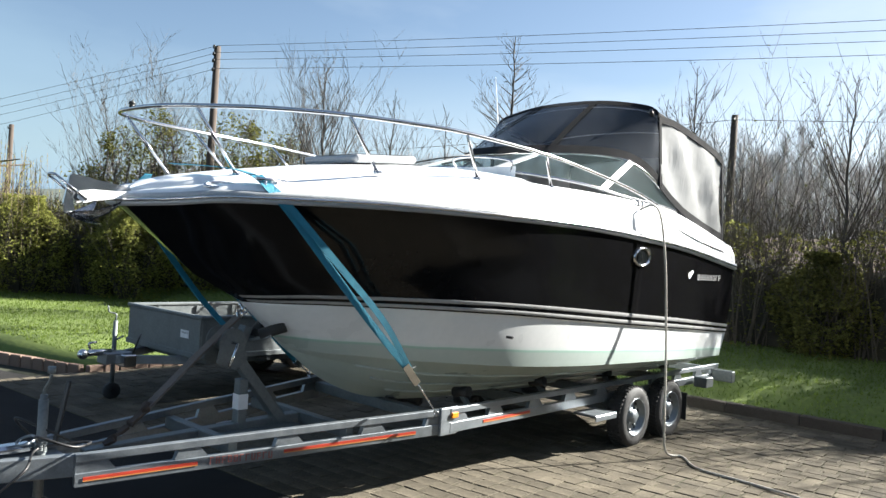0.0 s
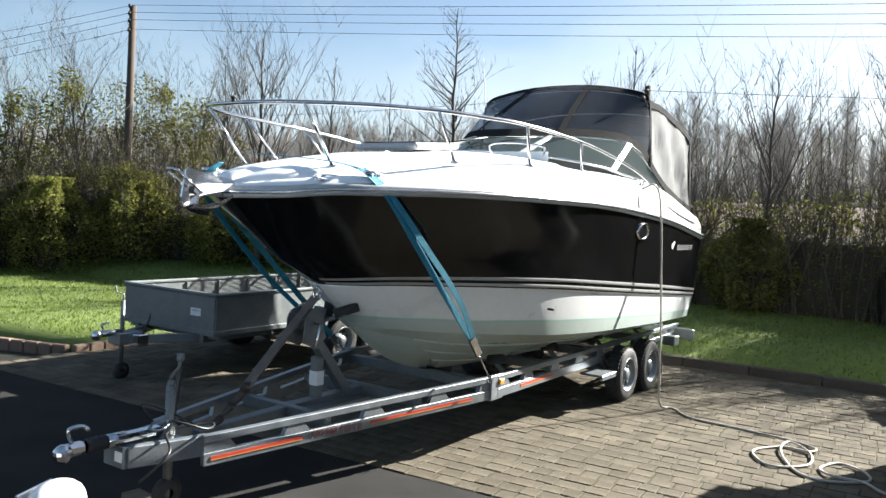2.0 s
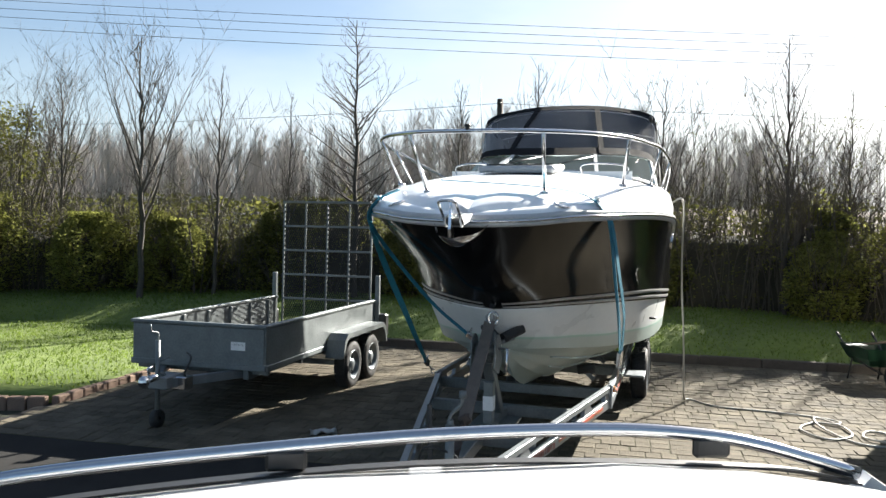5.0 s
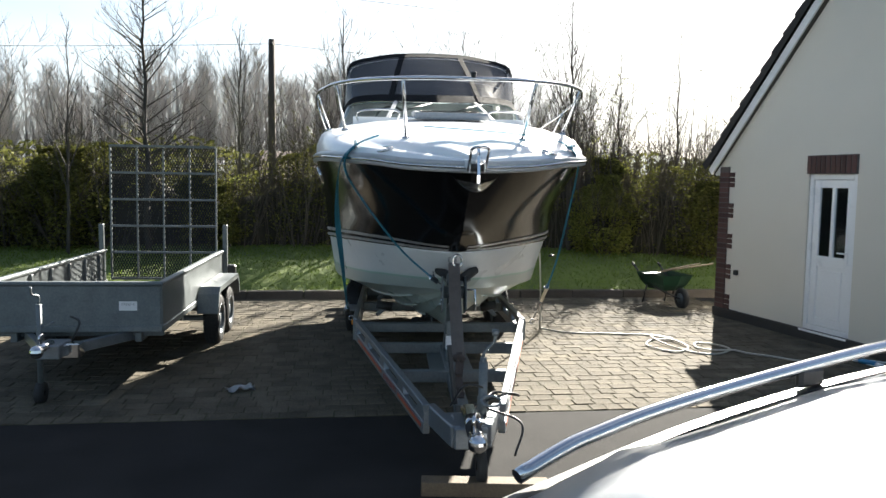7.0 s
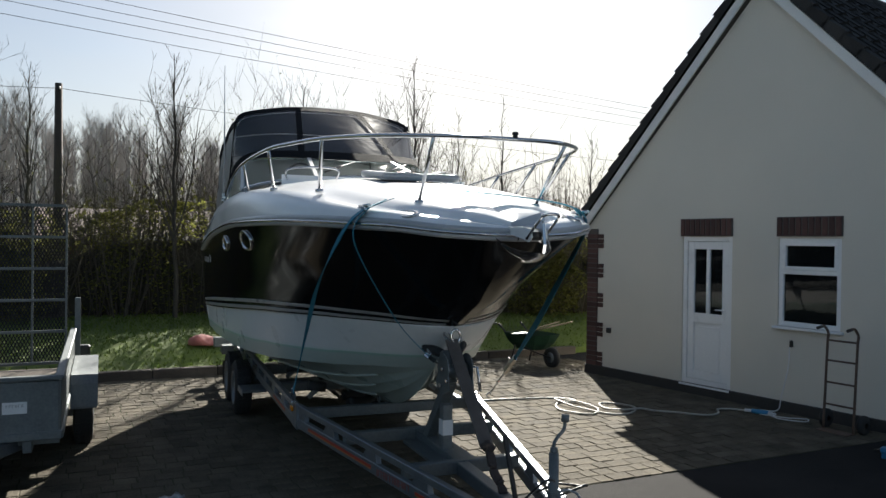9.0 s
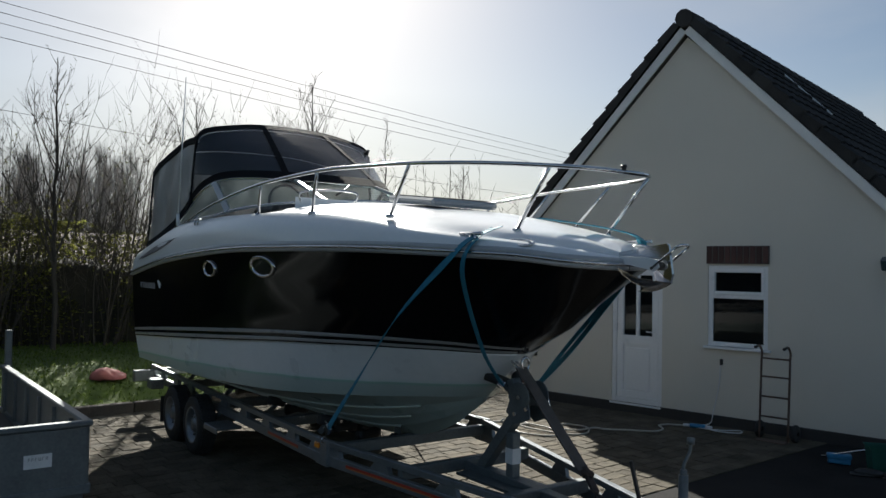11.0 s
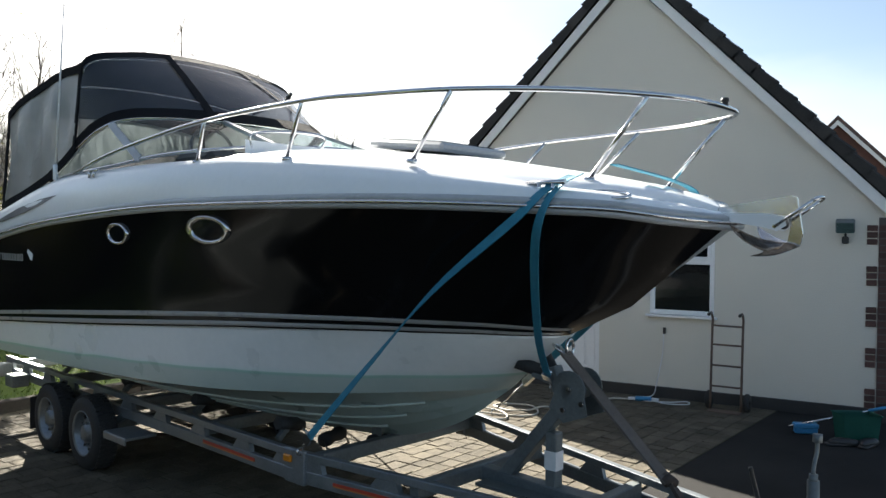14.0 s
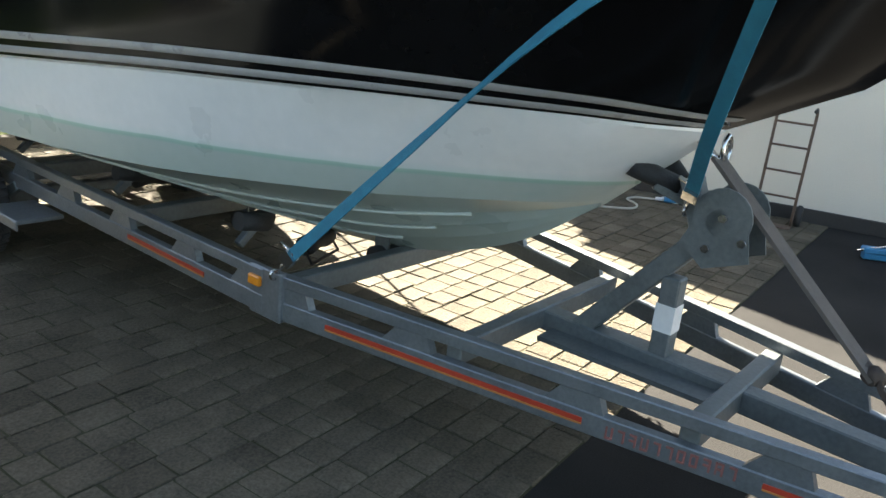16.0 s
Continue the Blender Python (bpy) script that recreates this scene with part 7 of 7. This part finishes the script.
hose_thing("water_hose", [(-2.20, 5.80, 2.36), (-2.09, 5.85, 2.41), (-2.04, 5.95, 2.30), (-2.02, 6.10, 1.90), (-2.00, 6.17, 1.39), (-1.97, 6.17, 0.9), (-1.95, 6.17, 0.40), (-1.93, 6.22, 0.08), (-1.82, 6.40, 0.022), (-1.58, 6.07, 0.022), (-1.11, 5.94, 0.022), (-0.63, 5.77, 0.022), (-0.43, 5.59, 0.022), (-0.50, 5.42, 0.03), (-0.71, 5.48, 0.022), (-0.95, 5.16, 0.022), (-0.80, 4.79, 0.022), (-0.51, 4.98, 0.022), (-0.48, 5.37, 0.03), (-0.64, 5.62, 0.045), (-0.72, 5.40, 0.045), (-0.70, 5.10, 0.03), (-0.58, 4.71, 0.022), (-0.36, 4.61, 0.022), (-0.06, 4.81, 0.022), (-0.08, 5.08, 0.022), (-0.26, 5.21, 0.022), (-0.41, 4.96, 0.022), (-0.33, 4.73, 0.04), (-0.11, 4.67, 0.045), (0.0, 4.55, 0.03), (0.18, 4.40, 0.022), (0.38, 4.12, 0.022), (0.60, 4.12, 0.022), (0.77, 4.27, 0.022), (0.92, 4.22, 0.022), (0.97, 4.05, 0.03), (1.00, 3.96, 0.04)], 0.011, HOSE, "pale garden hose looped over the paving", "hose")
hose_thing("power_cord", [(1.38, 3.74, 0.80), (1.37, 3.75, 0.55), (1.32, 3.80, 0.2), (1.33, 3.86, 0.03), (1.18, 4.02, 0.02), (1.02, 3.90, 0.02), (1.10, 3.60, 0.02), (1.26, 3.42, 0.02), (1.12, 3.36, 0.02), (0.96, 3.56, 0.03), (1.05, 3.80, 0.03)], 0.007, CORD, "white power cord dropped by the wall", "cord")
bm = bmesh.new()
box(bm, (1.385, 3.74, 0.84), (0.035, 0.035, 0.08), 0.006)
part("outdoor_socket", bm, BLACK_PLASTIC, None, "small dark outdoor socket on the wall", category="socket").matrix_world = HOUSE_TURN
bm = bmesh.new()
box(bm, (1.385, 6.70, 0.70), (0.05, 0.075, 0.075), 0.008)
part("vent_cover", bm, BLACK_PLASTIC, None, "small dark square cover on the wall", category="vent").matrix_world = HOUSE_TURN
th = empty("hose_connector", label="blue hose connector with pale ends", category="connector")
bm = bmesh.new()
tube(bm, [(1.00, 3.96, 0.04), (1.06, 3.78, 0.04)], 0.028, 10)
part("connector_body", bm, BLUE_PLASTIC, th)
for ends in ([(0.975, 4.04, 0.035), (1.00, 3.96, 0.04)], [(1.06, 3.78, 0.04), (1.085, 3.70, 0.035)]):
    bm = bmesh.new()
    tube(bm, ends, 0.02, 10)
    part("connector_end", bm, CORD, th)

# floodlight
fl = empty("flood_lamp", HOUSE_TURN, label="grey halogen floodlight on the gable corner", category="lamp")
bm = bmesh.new()
box(bm, (1.27, 1.76, 2.14), (0.10, 0.19, 0.14), 0.012, Matrix.Rotation(radians(-25), 4, 'Y'))
part("lamp_housing", bm, GALV_DARK, fl)
bm = bmesh.new()
box(bm, (1.222, 1.76, 2.115), (0.008, 0.165, 0.115), 0.0, Matrix.Rotation(radians(-25), 4, 'Y'))
part("lamp_glass", bm, GLASS, fl)
bm = bmesh.new()
tube(bm, [(1.33, 1.76, 2.05), (1.41, 1.76, 2.0)], 0.012, 8)
box(bm, (1.35, 1.76, 1.985), (0.07, 0.07, 0.08), 0.01)
part("lamp_sensor", bm, BLACK_PLASTIC, fl)

# sack truck against the wall
tr = empty("sack_truck", pose(1.06, 2.92, 0, 0, 0, 0), label="dark steel sack truck standing by the wall", category="trolley")
for dy in (-0.17, 0.17):
    bm = bmesh.new()
    tube(bm, smooth_line([(0.0, dy, 0.02), (0.03, dy, 0.5), (0.055, dy, 0.95), (0.07, dy, 1.05), (0.0, dy, 1.13), (-0.06, dy, 1.13)], 24), 0.014, 8)
    part("upright", bm, RUST, tr)
    bm = bmesh.new()
    tube(bm, [(-0.06, dy, 1.13), (-0.13, dy, 1.12)], 0.018, 8)
    part("hand_grip", bm, BLACK_PLASTIC, tr)
    bm = bmesh.new()
    lathe(bm, [(-0.03, 0.03), (-0.03, 0.09), (-0.015, 0.105), (0.015, 0.105), (0.03, 0.09), (0.03, 0.03)], 18, Matrix.Translation((0.12, dy * 1.25, 0.105)) @ Matrix.Rotation(radians(90), 4, 'Z'))
    part("truck_wheel", bm, RUBBER, tr)
for z in (0.28, 0.52, 0.76, 0.98):
    bm = bmesh.new()
    tube(bm, [(0.035 + 0.02 * z, -0.17, z), (0.035 + 0.02 * z, 0.17, z)], 0.011, 8)
    part("cross_bar", bm, RUST, tr)
bm = bmesh.new()
box(bm, (-0.06, 0, 0.012), (0.16, 0.36, 0.014), 0.003)
part("toe_plate", bm, RUST, tr)

# tub, brush and bits by the corner
tub = empty("plastic_tub", pose(0.50, 1.54, 0, 0, 0, 31) @ Matrix.Diagonal((0.72, 0.70, 0.95, 1)), label="green plastic storage tub on the tarmac", category="tub")
bm = bmesh.new()
rows = []
for z, k in ((0.0, 0.86), (0.27, 1.0), (0.285, 1.07), (0.27, 1.07)):
    rows.append([Vector((x * k, y * k, z)) for x, y in ((-0.17, -0.26), (0.17, -0.26), (0.17, 0.26), (-0.17, 0.26), (-0.17, -0.26))])
grid(bm, rows, False)
bm.faces.new([bm.verts.new((x * 0.86, y * 0.86, 0.004)) for x, y in ((-0.17, -0.26), (0.17, -0.26), (0.17, 0.26), (-0.17, 0.26))])
bmesh.ops.solidify(bm, geom=bm.faces[:], thickness=0.006)
part("tub_shell", bm, TUB_GREEN, tub)
br = empty("wash_brush", label="blue-headed wash brush lying across the tub", category="brush")
bm = bmesh.new()
tube(bm, [(0.42, 2.15, 0.07), (0.75, 1.32, 0.305)], 0.012, 8)
part("brush_handle", bm, STEEL, br, "pale metal handle")
bm = bmesh.new()
tube(bm, [(0.70, 1.45, 0.27), (0.77, 1.27, 0.32)], 0.017, 8)
part("brush_grip", bm, BLUE_PLASTIC, br)
bm = bmesh.new()
turn = Matrix.Rotation(radians(22), 4, 'Z')
box(bm, (0.50, 2.0, 0.085), (0.10, 0.24, 0.05), 0.01, turn)
box(bm, (0.50, 2.0, 0.035), (0.08, 0.22, 0.06), 0.01, turn)
part("brush_head", bm, BLUE_PLASTIC, br)
for (x, y, rz) in ((0.22, 1.62, 30), (0.34, 1.42, 75)):
    bm = bmesh.new()
    bmesh.ops.create_uvsphere(bm, u_segments=14, v_segments=8, radius=1.0, matrix=Matrix.Translation((0, 0, 0.03)) @ Matrix.Diagonal((0.06, 0.15, 0.045, 1)))
    box(bm, (0, 0.05, 0.012), (0.09, 0.26, 0.022), 0.006)
    for v in bm.verts:
        v.co.x += 0.02 * math.sin(v.co.y * 20)
    ob = part("rubber_glove", bm, BLACK_PLASTIC, None, "black rubber glove dropped on the tarmac", smooth=True, category="glove", group="gloves on the tarmac")
    ob.matrix_world = pose(x, y, 0, 0, 0, rz)

# crumpled paper
bm = bmesh.new()
rows = []
rr = random.Random(3)
for i in range(6):
    rows.append([Vector((0.05 * i - 0.12, 0.035 * j - 0.06, 0.012 + rr.uniform(0, 0.05))) for j in range(5)])
grid(bm, rows)
bmesh.ops.solidify(bm, geom=bm.faces[:], thickness=0.002)
ob = part("paper_scrap", bm, PAPER, None, "crumpled scrap of white paper on the paving", category="litter")
ob.matrix_world = pose(-5.69, 4.01, 0, 0, 0, 20)

# wheelbarrow
BARROW = pose(0.98, 8.17, 0, 0, 0, 6) @ Matrix.Scale(0.86, 4)
wb = empty("wheelbarrow", BARROW, label="green wheelbarrow with garden tools in its tray", category="wheelbarrow")
bm = bmesh.new()
rows = []
for z, k in ((0.30, 0.55), (0.42, 0.80), (0.60, 1.0)):
    f = 0.05 * (z - 0.3)
    rows.append([Vector((x * k, 0.05 + y * k, z + 0.25 * f * y)) for x, y in ((-0.33, -0.42), (0.0, -0.5), (0.33, -0.42), (0.36, 0.42), (-0.36, 0.42), (-0.33, -0.42))])
grid(bm, rows, False)
bm.faces.new([bm.verts.new(p) for p in rows[0][:-1]])
bmesh.ops.solidify(bm, geom=bm.faces[:], thickness=0.008)
part("tray", bm, GREEN_PLASTIC, wb, "green tray")
for sgn in (1, -1):
    bm = bmesh.new()
    tube(bm, smooth_line([(sgn * 0.07, -0.52, 0.20), (sgn * 0.20, -0.1, 0.31), (sgn * 0.27, 0.35, 0.50), (sgn * 0.29, 0.62, 0.68)], 20), 0.016, 8)
    part("frame_tube", bm, BLACK_PLASTIC, wb)
    bm = bmesh.new()
    tube(bm, [(sgn * 0.24, 0.25, 0.40), (sgn * 0.25, 0.38, 0.0)], 0.015, 8)
    part("leg", bm, BLACK_PLASTIC, wb)
    bm = bmesh.new()
    tube(bm, [(sgn * 0.288, 0.60, 0.665), (sgn * 0.292, 0.70, 0.735)], 0.022, 8)
    part("handle_grip", bm, RUBBER, wb)
bm = bmesh.new()
lathe(bm, [(-0.045, 0.10), (-0.05, 0.15), (-0.03, 0.19), (0.03, 0.19), (0.05, 0.15), (0.045, 0.10)], 24, Matrix.Translation((0.02, -0.47, 0.19)))
part("wheel_tyre", bm, RUBBER, wb)
bm = bmesh.new()
lathe(bm, [(-0.04, 0.001), (-0.04, 0.11), (0.04, 0.11), (0.04, 0.001)], 16, Matrix.Translation((0.02, -0.47, 0.19)))
part("wheel_hub", bm, GALV, wb)
for k, (x, z) in enumerate(((0.1, 0.62), (-0.08, 0.65))):
    th = empty("garden_tool", label="long wooden-handled garden tool lying in the wheelbarrow", category="tool", group="tools in the wheelbarrow")
    bm = bmesh.new()
    tube(bm, [Vector((-0.22, 0.05 + x, z - 0.02)), Vector((1.02, 0.12 + 2 * x, z + 0.12))], 0.014, 8)
    a = part("tool_shaft", bm, TIMBER, th)
    bm = bmesh.new()
    box(bm, (-0.29, 0.05 + x, z - 0.025), (0.2, 0.16, 0.012), 0.004)
    part("tool_blade", bm, GALV_DARK, th)
    th.matrix_world = BARROW

# faded sheet on the grass behind the boat
bm = bmesh.new()
bmesh.ops.create_uvsphere(bm, u_segments=20, v_segments=12, radius=1.0, matrix=Matrix.Diagonal((0.26, 0.2, 0.13, 1)))
for v in bm.verts:
    v.co += v.normal * 0.09 * noise.noise(v.co * 7)
    v.co.z = max(v.co.z, -0.02)
ob = part("plastic_sack", bm, PINK_CLOTH, None, "faded red plastic sack lying on the lawn", smooth=True, category="sack")
ob.matrix_world = pose(-3.8, 10.43, lawn_z(-3.8, 10.43) + 0.03)

# ---------------- beyond the house ----------------
nb = empty("neighbour_house", label="red-brown brick house with a brown tiled gable and a low wing", category="house")
FAR_BRICK = material("far_brick", (0.12, 0.06, 0.05), (0.08, 0.04, 0.036), 0.9, scale=3, fine=40, bump=0.4)
NX, NY, NZ = 16.0, 3.38, 5.40
bm = bmesh.new()
box(bm, (NX + 3.0, NY, 1.5), (6.0, 4.9, 3.0))
prism(bm, [(NX, NY - 2.2, 3.0), (NX, NY + 2.2, 3.0), (NX, NY, NZ - 0.15)], 6.0, (1, 0, 0))
part("brick_wall", bm, FAR_BRICK, nb)
for sgn in (1, -1):
    bm = bmesh.new()
    prism(bm, [(NX - 0.2, NY, NZ - 0.08), (NX - 0.2, NY + sgn * 2.6, 2.62), (NX - 0.2, NY + sgn * 2.6, 2.75), (NX - 0.2, NY, NZ + 0.07)], 6.4, (1, 0, 0))
    part("roof_slope", bm, RED_ROOF, nb, "brown tiled roof slope")
    bm = bmesh.new()
    prism(bm, [(NX - 0.23, NY, NZ - 0.2), (NX - 0.23, NY + sgn * 2.6, 2.5), (NX - 0.23, NY + sgn * 2.6, 2.63), (NX - 0.23, NY, NZ - 0.07)], 0.03, (1, 0, 0))
    part("bargeboard", bm, FASCIA, nb, "white bargeboard")
# low wing with a pantiled roof
bm = bmesh.new()
box(bm, (NX + 1.6, -3.7, 1.15), (3.4, 9.0, 2.3))
part("wing_wall", bm, FAR_BRICK, nb)
TV, TF = [], []
for c in range(11):
    t0, t1 = c / 11, (c + 1) / 11
    for k in range(38):
        y = -8.3 + k * 0.245
        i = len(TV)
        for dy, dz in ((0, 0), (0.06, 0.05), (0.12, 0), (0.24, 0.0)):
            for t, up in ((t0, 0.03), (t1, 0.0)):
                TV.append((NX - 0.45 + 2.2 * t, y + dy, 2.3 + 1.65 * t + dz + up))
        for q in range(3):
            TF.append((i + 2 * q, i + 2 * q + 1, i + 2 * q + 3, i + 2 * q + 2))
data_part("wing_tiles", TV, TF, RED_ROOF, nb, "brown pantiles", kind="stuff")
bm = bmesh.new()
prism(bm, [(NX - 0.4, -8.3, 2.24), (NX + 1.75, -8.3, 3.9), (NX + 3.9, -8.3, 2.24)], 9.2, (0, 1, 0))
part("wing_roof", bm, RED_ROOF, nb)
bm = bmesh.new()
tube(bm, [(NX - 0.5, -8.3, 2.24), (NX - 0.5, 0.9, 2.24)], 0.06, 8)
part("wing_gutter", bm, BLACK_PLASTIC, nb)
for y in (-2.4, 0.1):
    w = empty("window")
    w.parent = nb
    bm = bmesh.new()
    frame_of(bm, NX - 0.12, y - 0.7, y + 0.7, 0.9, 2.1, 0.07, 0.06)
    box(bm, (NX - 0.12, y, 1.75), (0.05, 1.26, 0.06))
    part("window_frame", bm, UPVC, w)
    bm = bmesh.new()
    box(bm, (NX - 0.11, y, 1.5), (0.02, 1.3, 1.1))
    part("pane", bm, DARK_GLASS, w)

suv = empty("parked_car", pose(12.6, 0.62, 0, 0, 0, -82), label="dark estate car parked beyond the house, tail lights showing", category="car")
bm = bmesh.new()
secs = []
for y, zt, hw, zb in ((-2.2, 0.75, 0.78, 0.35), (-2.1, 0.95, 0.84, 0.28), (-1.0, 1.0, 0.88, 0.25), (1.0, 1.0, 0.88, 0.25), (1.6, 0.95, 0.86, 0.26), (2.2, 0.72, 0.7, 0.34)):
    secs.append([Vector((-hw, y, zb)), Vector((-hw, y, zt - 0.1)), Vector((-hw * 0.92, y, zt)), Vector((hw * 0.92, y, zt)), Vector((hw, y, zt - 0.1)), Vector((hw, y, zb)), Vector((-hw, y, zb))])
vs = grid(bm, secs)
bm.faces.new(vs[0][:-1]); bm.faces.new(vs[-1][:-1])
part("car_body", bm, DARK_CAR, suv, smooth=True)
bm = bmesh.new()
grid(bm, [[Vector((x * hw, y, z)) for x in (-1, -0.5, 0, 0.5, 1)] for y, z, hw in ((-2.08, 1.0, 0.78), (-1.85, 1.58, 0.62), (-1.2, 1.66, 0.62), (0.3, 1.64, 0.62), (1.2, 1.0, 0.76))])
part("cabin", bm, DARK_CAR, suv, smooth=True)
for sgn in (1, -1):
    bm = bmesh.new()
    grid(bm, [[Vector((sgn * 0.79, -2.0, 1.0)), Vector((sgn * 0.63, -1.8, 1.55))], [Vector((sgn * 0.82, -0.5, 1.0)), Vector((sgn * 0.64, -0.5, 1.62))], [Vector((sgn * 0.79, 1.1, 1.0)), Vector((sgn * 0.63, 0.35, 1.6))]])
    part("side_glass", bm, DARK_GLASS, suv)
    bm = bmesh.new()
    box(bm, (sgn * 0.74, -2.17, 0.93), (0.16, 0.05, 0.2), 0.02)
    part("tail_light", bm, RED, suv, "red tail light")
    for y in (-1.35, 1.35):
        bm = bmesh.new()
        lathe(bm, [(-0.1, 0.15), (-0.1, 0.3), (-0.06, 0.33), (0.06, 0.33), (0.1, 0.3), (0.1, 0.15), (0.08, 0.1), (0.08, 0.001)], 24, Matrix.Translation((sgn * 0.80, y, 0.33)))
        part("car_wheel", bm, RUBBER, suv)
bm = bmesh.new()
box(bm, (0, -2.21, 0.78), (0.52, 0.012, 0.11))
part("plate", bm, YELLOW_TAPE, suv, "yellow plate")

# long low barn with a brown roof beyond the hedge
barn = empty("barn", label="long low barn with a brown roof behind the trees", category="barn")
bm = bmesh.new()
box(bm, (2.0, 27.0, 1.0), (14, 5, 2.0))
part("barn_wall", bm, FAR_BRICK, barn)
bm = bmesh.new()
prism(bm, [(-5.4, 24.2, 1.95), (-5.4, 29.8, 1.95), (-5.4, 27.0, 3.0)], 14.8, (1, 0, 0))
part("barn_roof", bm, RED_ROOF, barn)

# ---------------- kerb stones, edging and paving, piece by piece ----------------
def piece_mesh(name, s, mat, bevel):
    bm = bmesh.new()
    box(bm, (0, 0, 0), s, bevel)
    me = bpy.data.meshes.new(name)
    bm.to_mesh(me)
    bm.free()
    me.materials.append(mat)
    return me


kerb = empty("kerb", label="dark concrete kerb between paving and lawn", category="kerb", kind="structure")
KM = piece_mesh("kerb_stone", (0.895, 0.125, 0.30), KERB, 0.012)
rr = random.Random(2)
x = -4.6
while x < 5.6:
    ob = put(KM, kerb, yard(x, KERB_Y + 0.065, -0.012 + rr.uniform(-0.005, 0.005)), "kerb_stone")
    ob.rotation_euler = (0, 0, EDGE + rr.uniform(-0.006, 0.006))
    x += 0.905
edging = empty("lawn_edging", label="pinkish block edging round the lawn corner", category="kerb", kind="structure")
EM = piece_mesh("edging_block", (0.195, 0.10, 0.24), KERB_PINK, 0.012)
def edge_run(p, q):
    p, q = Vector(p), Vector(q)
    d = q - p
    n = int(d.length / 0.205)
    for k in range(n):
        c = p + d * ((k + 0.5) / n)
        ob = put(EM, edging, (c.x, c.y, -0.03 + rr.uniform(-0.006, 0.006)), "edging_block")
        ob.rotation_euler = (0, 0, math.atan2(d.y, d.x) + rr.uniform(-0.02, 0.02))
edge_run(yard(-5.02, 6.40).to_2d(), yard(-5.02, 1.15).to_2d())
edge_run(yard(-5.08, 1.12).to_2d(), (-10.6, 4.30))
edge_run((-10.6, 4.30), (-17.0, 4.18))

# pavers in broken courses of three lengths
paving = empty("block_paving", label="weathered tumbled block paving, buff and grey", category="paving", kind="structure")
COURSE = 0.165
LENGTHS = (0.14, 0.18, 0.225)
meshes = {}
for L in LENGTHS:
    for v in range(2):
        bm = bmesh.new()
        box(bm, (0, 0, 0), (L - 0.008, COURSE - 0.008, 0.06), 0.005)
        r2 = random.Random(int(L * 1000) + v)
        for q in bm.verts:
            q.co += Vector((r2.uniform(-0.0045, 0.0045), r2.uniform(-0.0045, 0.0045), r2.uniform(-0.001, 0.001)))
        me = bpy.data.meshes.new("paver")
        bm.to_mesh(me)
        bm.free()
        me.materials.append(PAVER)
        meshes[(L, v)] = me
unit_v = {k: [tuple(v.co) for v in m.vertices] for k, m in meshes.items()}
unit_f = {k: [tuple(p.vertices) for p in m.polygons] for k, m in meshes.items()}
V_, F_ = [], []
rr = random.Random(11)
y = COURSE / 2
single = 0
while y < KERB_Y:
    x = -4.95 + rr.uniform(-0.1, 0.02)
    x_end = 5.72 - 0.09 * y
    while x < x_end:
        L = rr.choice(LENGTHS)
        k = (L, rr.randrange(2))
        c = yard(x + L / 2, y + rr.uniform(-0.003, 0.003), -0.021 + rr.uniform(-0.0035, 0.0035))
        tilt = Euler((rr.uniform(-0.006, 0.006), rr.uniform(-0.006, 0.006), EDGE + rr.uniform(-0.012, 0.012)))
        near = -1.0 < x < 2.4 and y < 1.75
        if near and single < 300:
            ob = put(meshes[k], paving, c, "paver")
            ob.rotation_euler = tilt
            single += 1
        else:
            m = Matrix.Translation(c) @ tilt.to_matrix().to_4x4()
            i = len(V_)
            V_ += [tuple(m @ Vector(v)) for v in unit_v[k]]
            F_ += [tuple(i + q for q in f) for f in unit_f[k]]
        x += L
    y += COURSE
data_part("pavers", V_, F_, PAVER_JOINED, paving, "tumbled buff and grey blocks", kind="stuff")
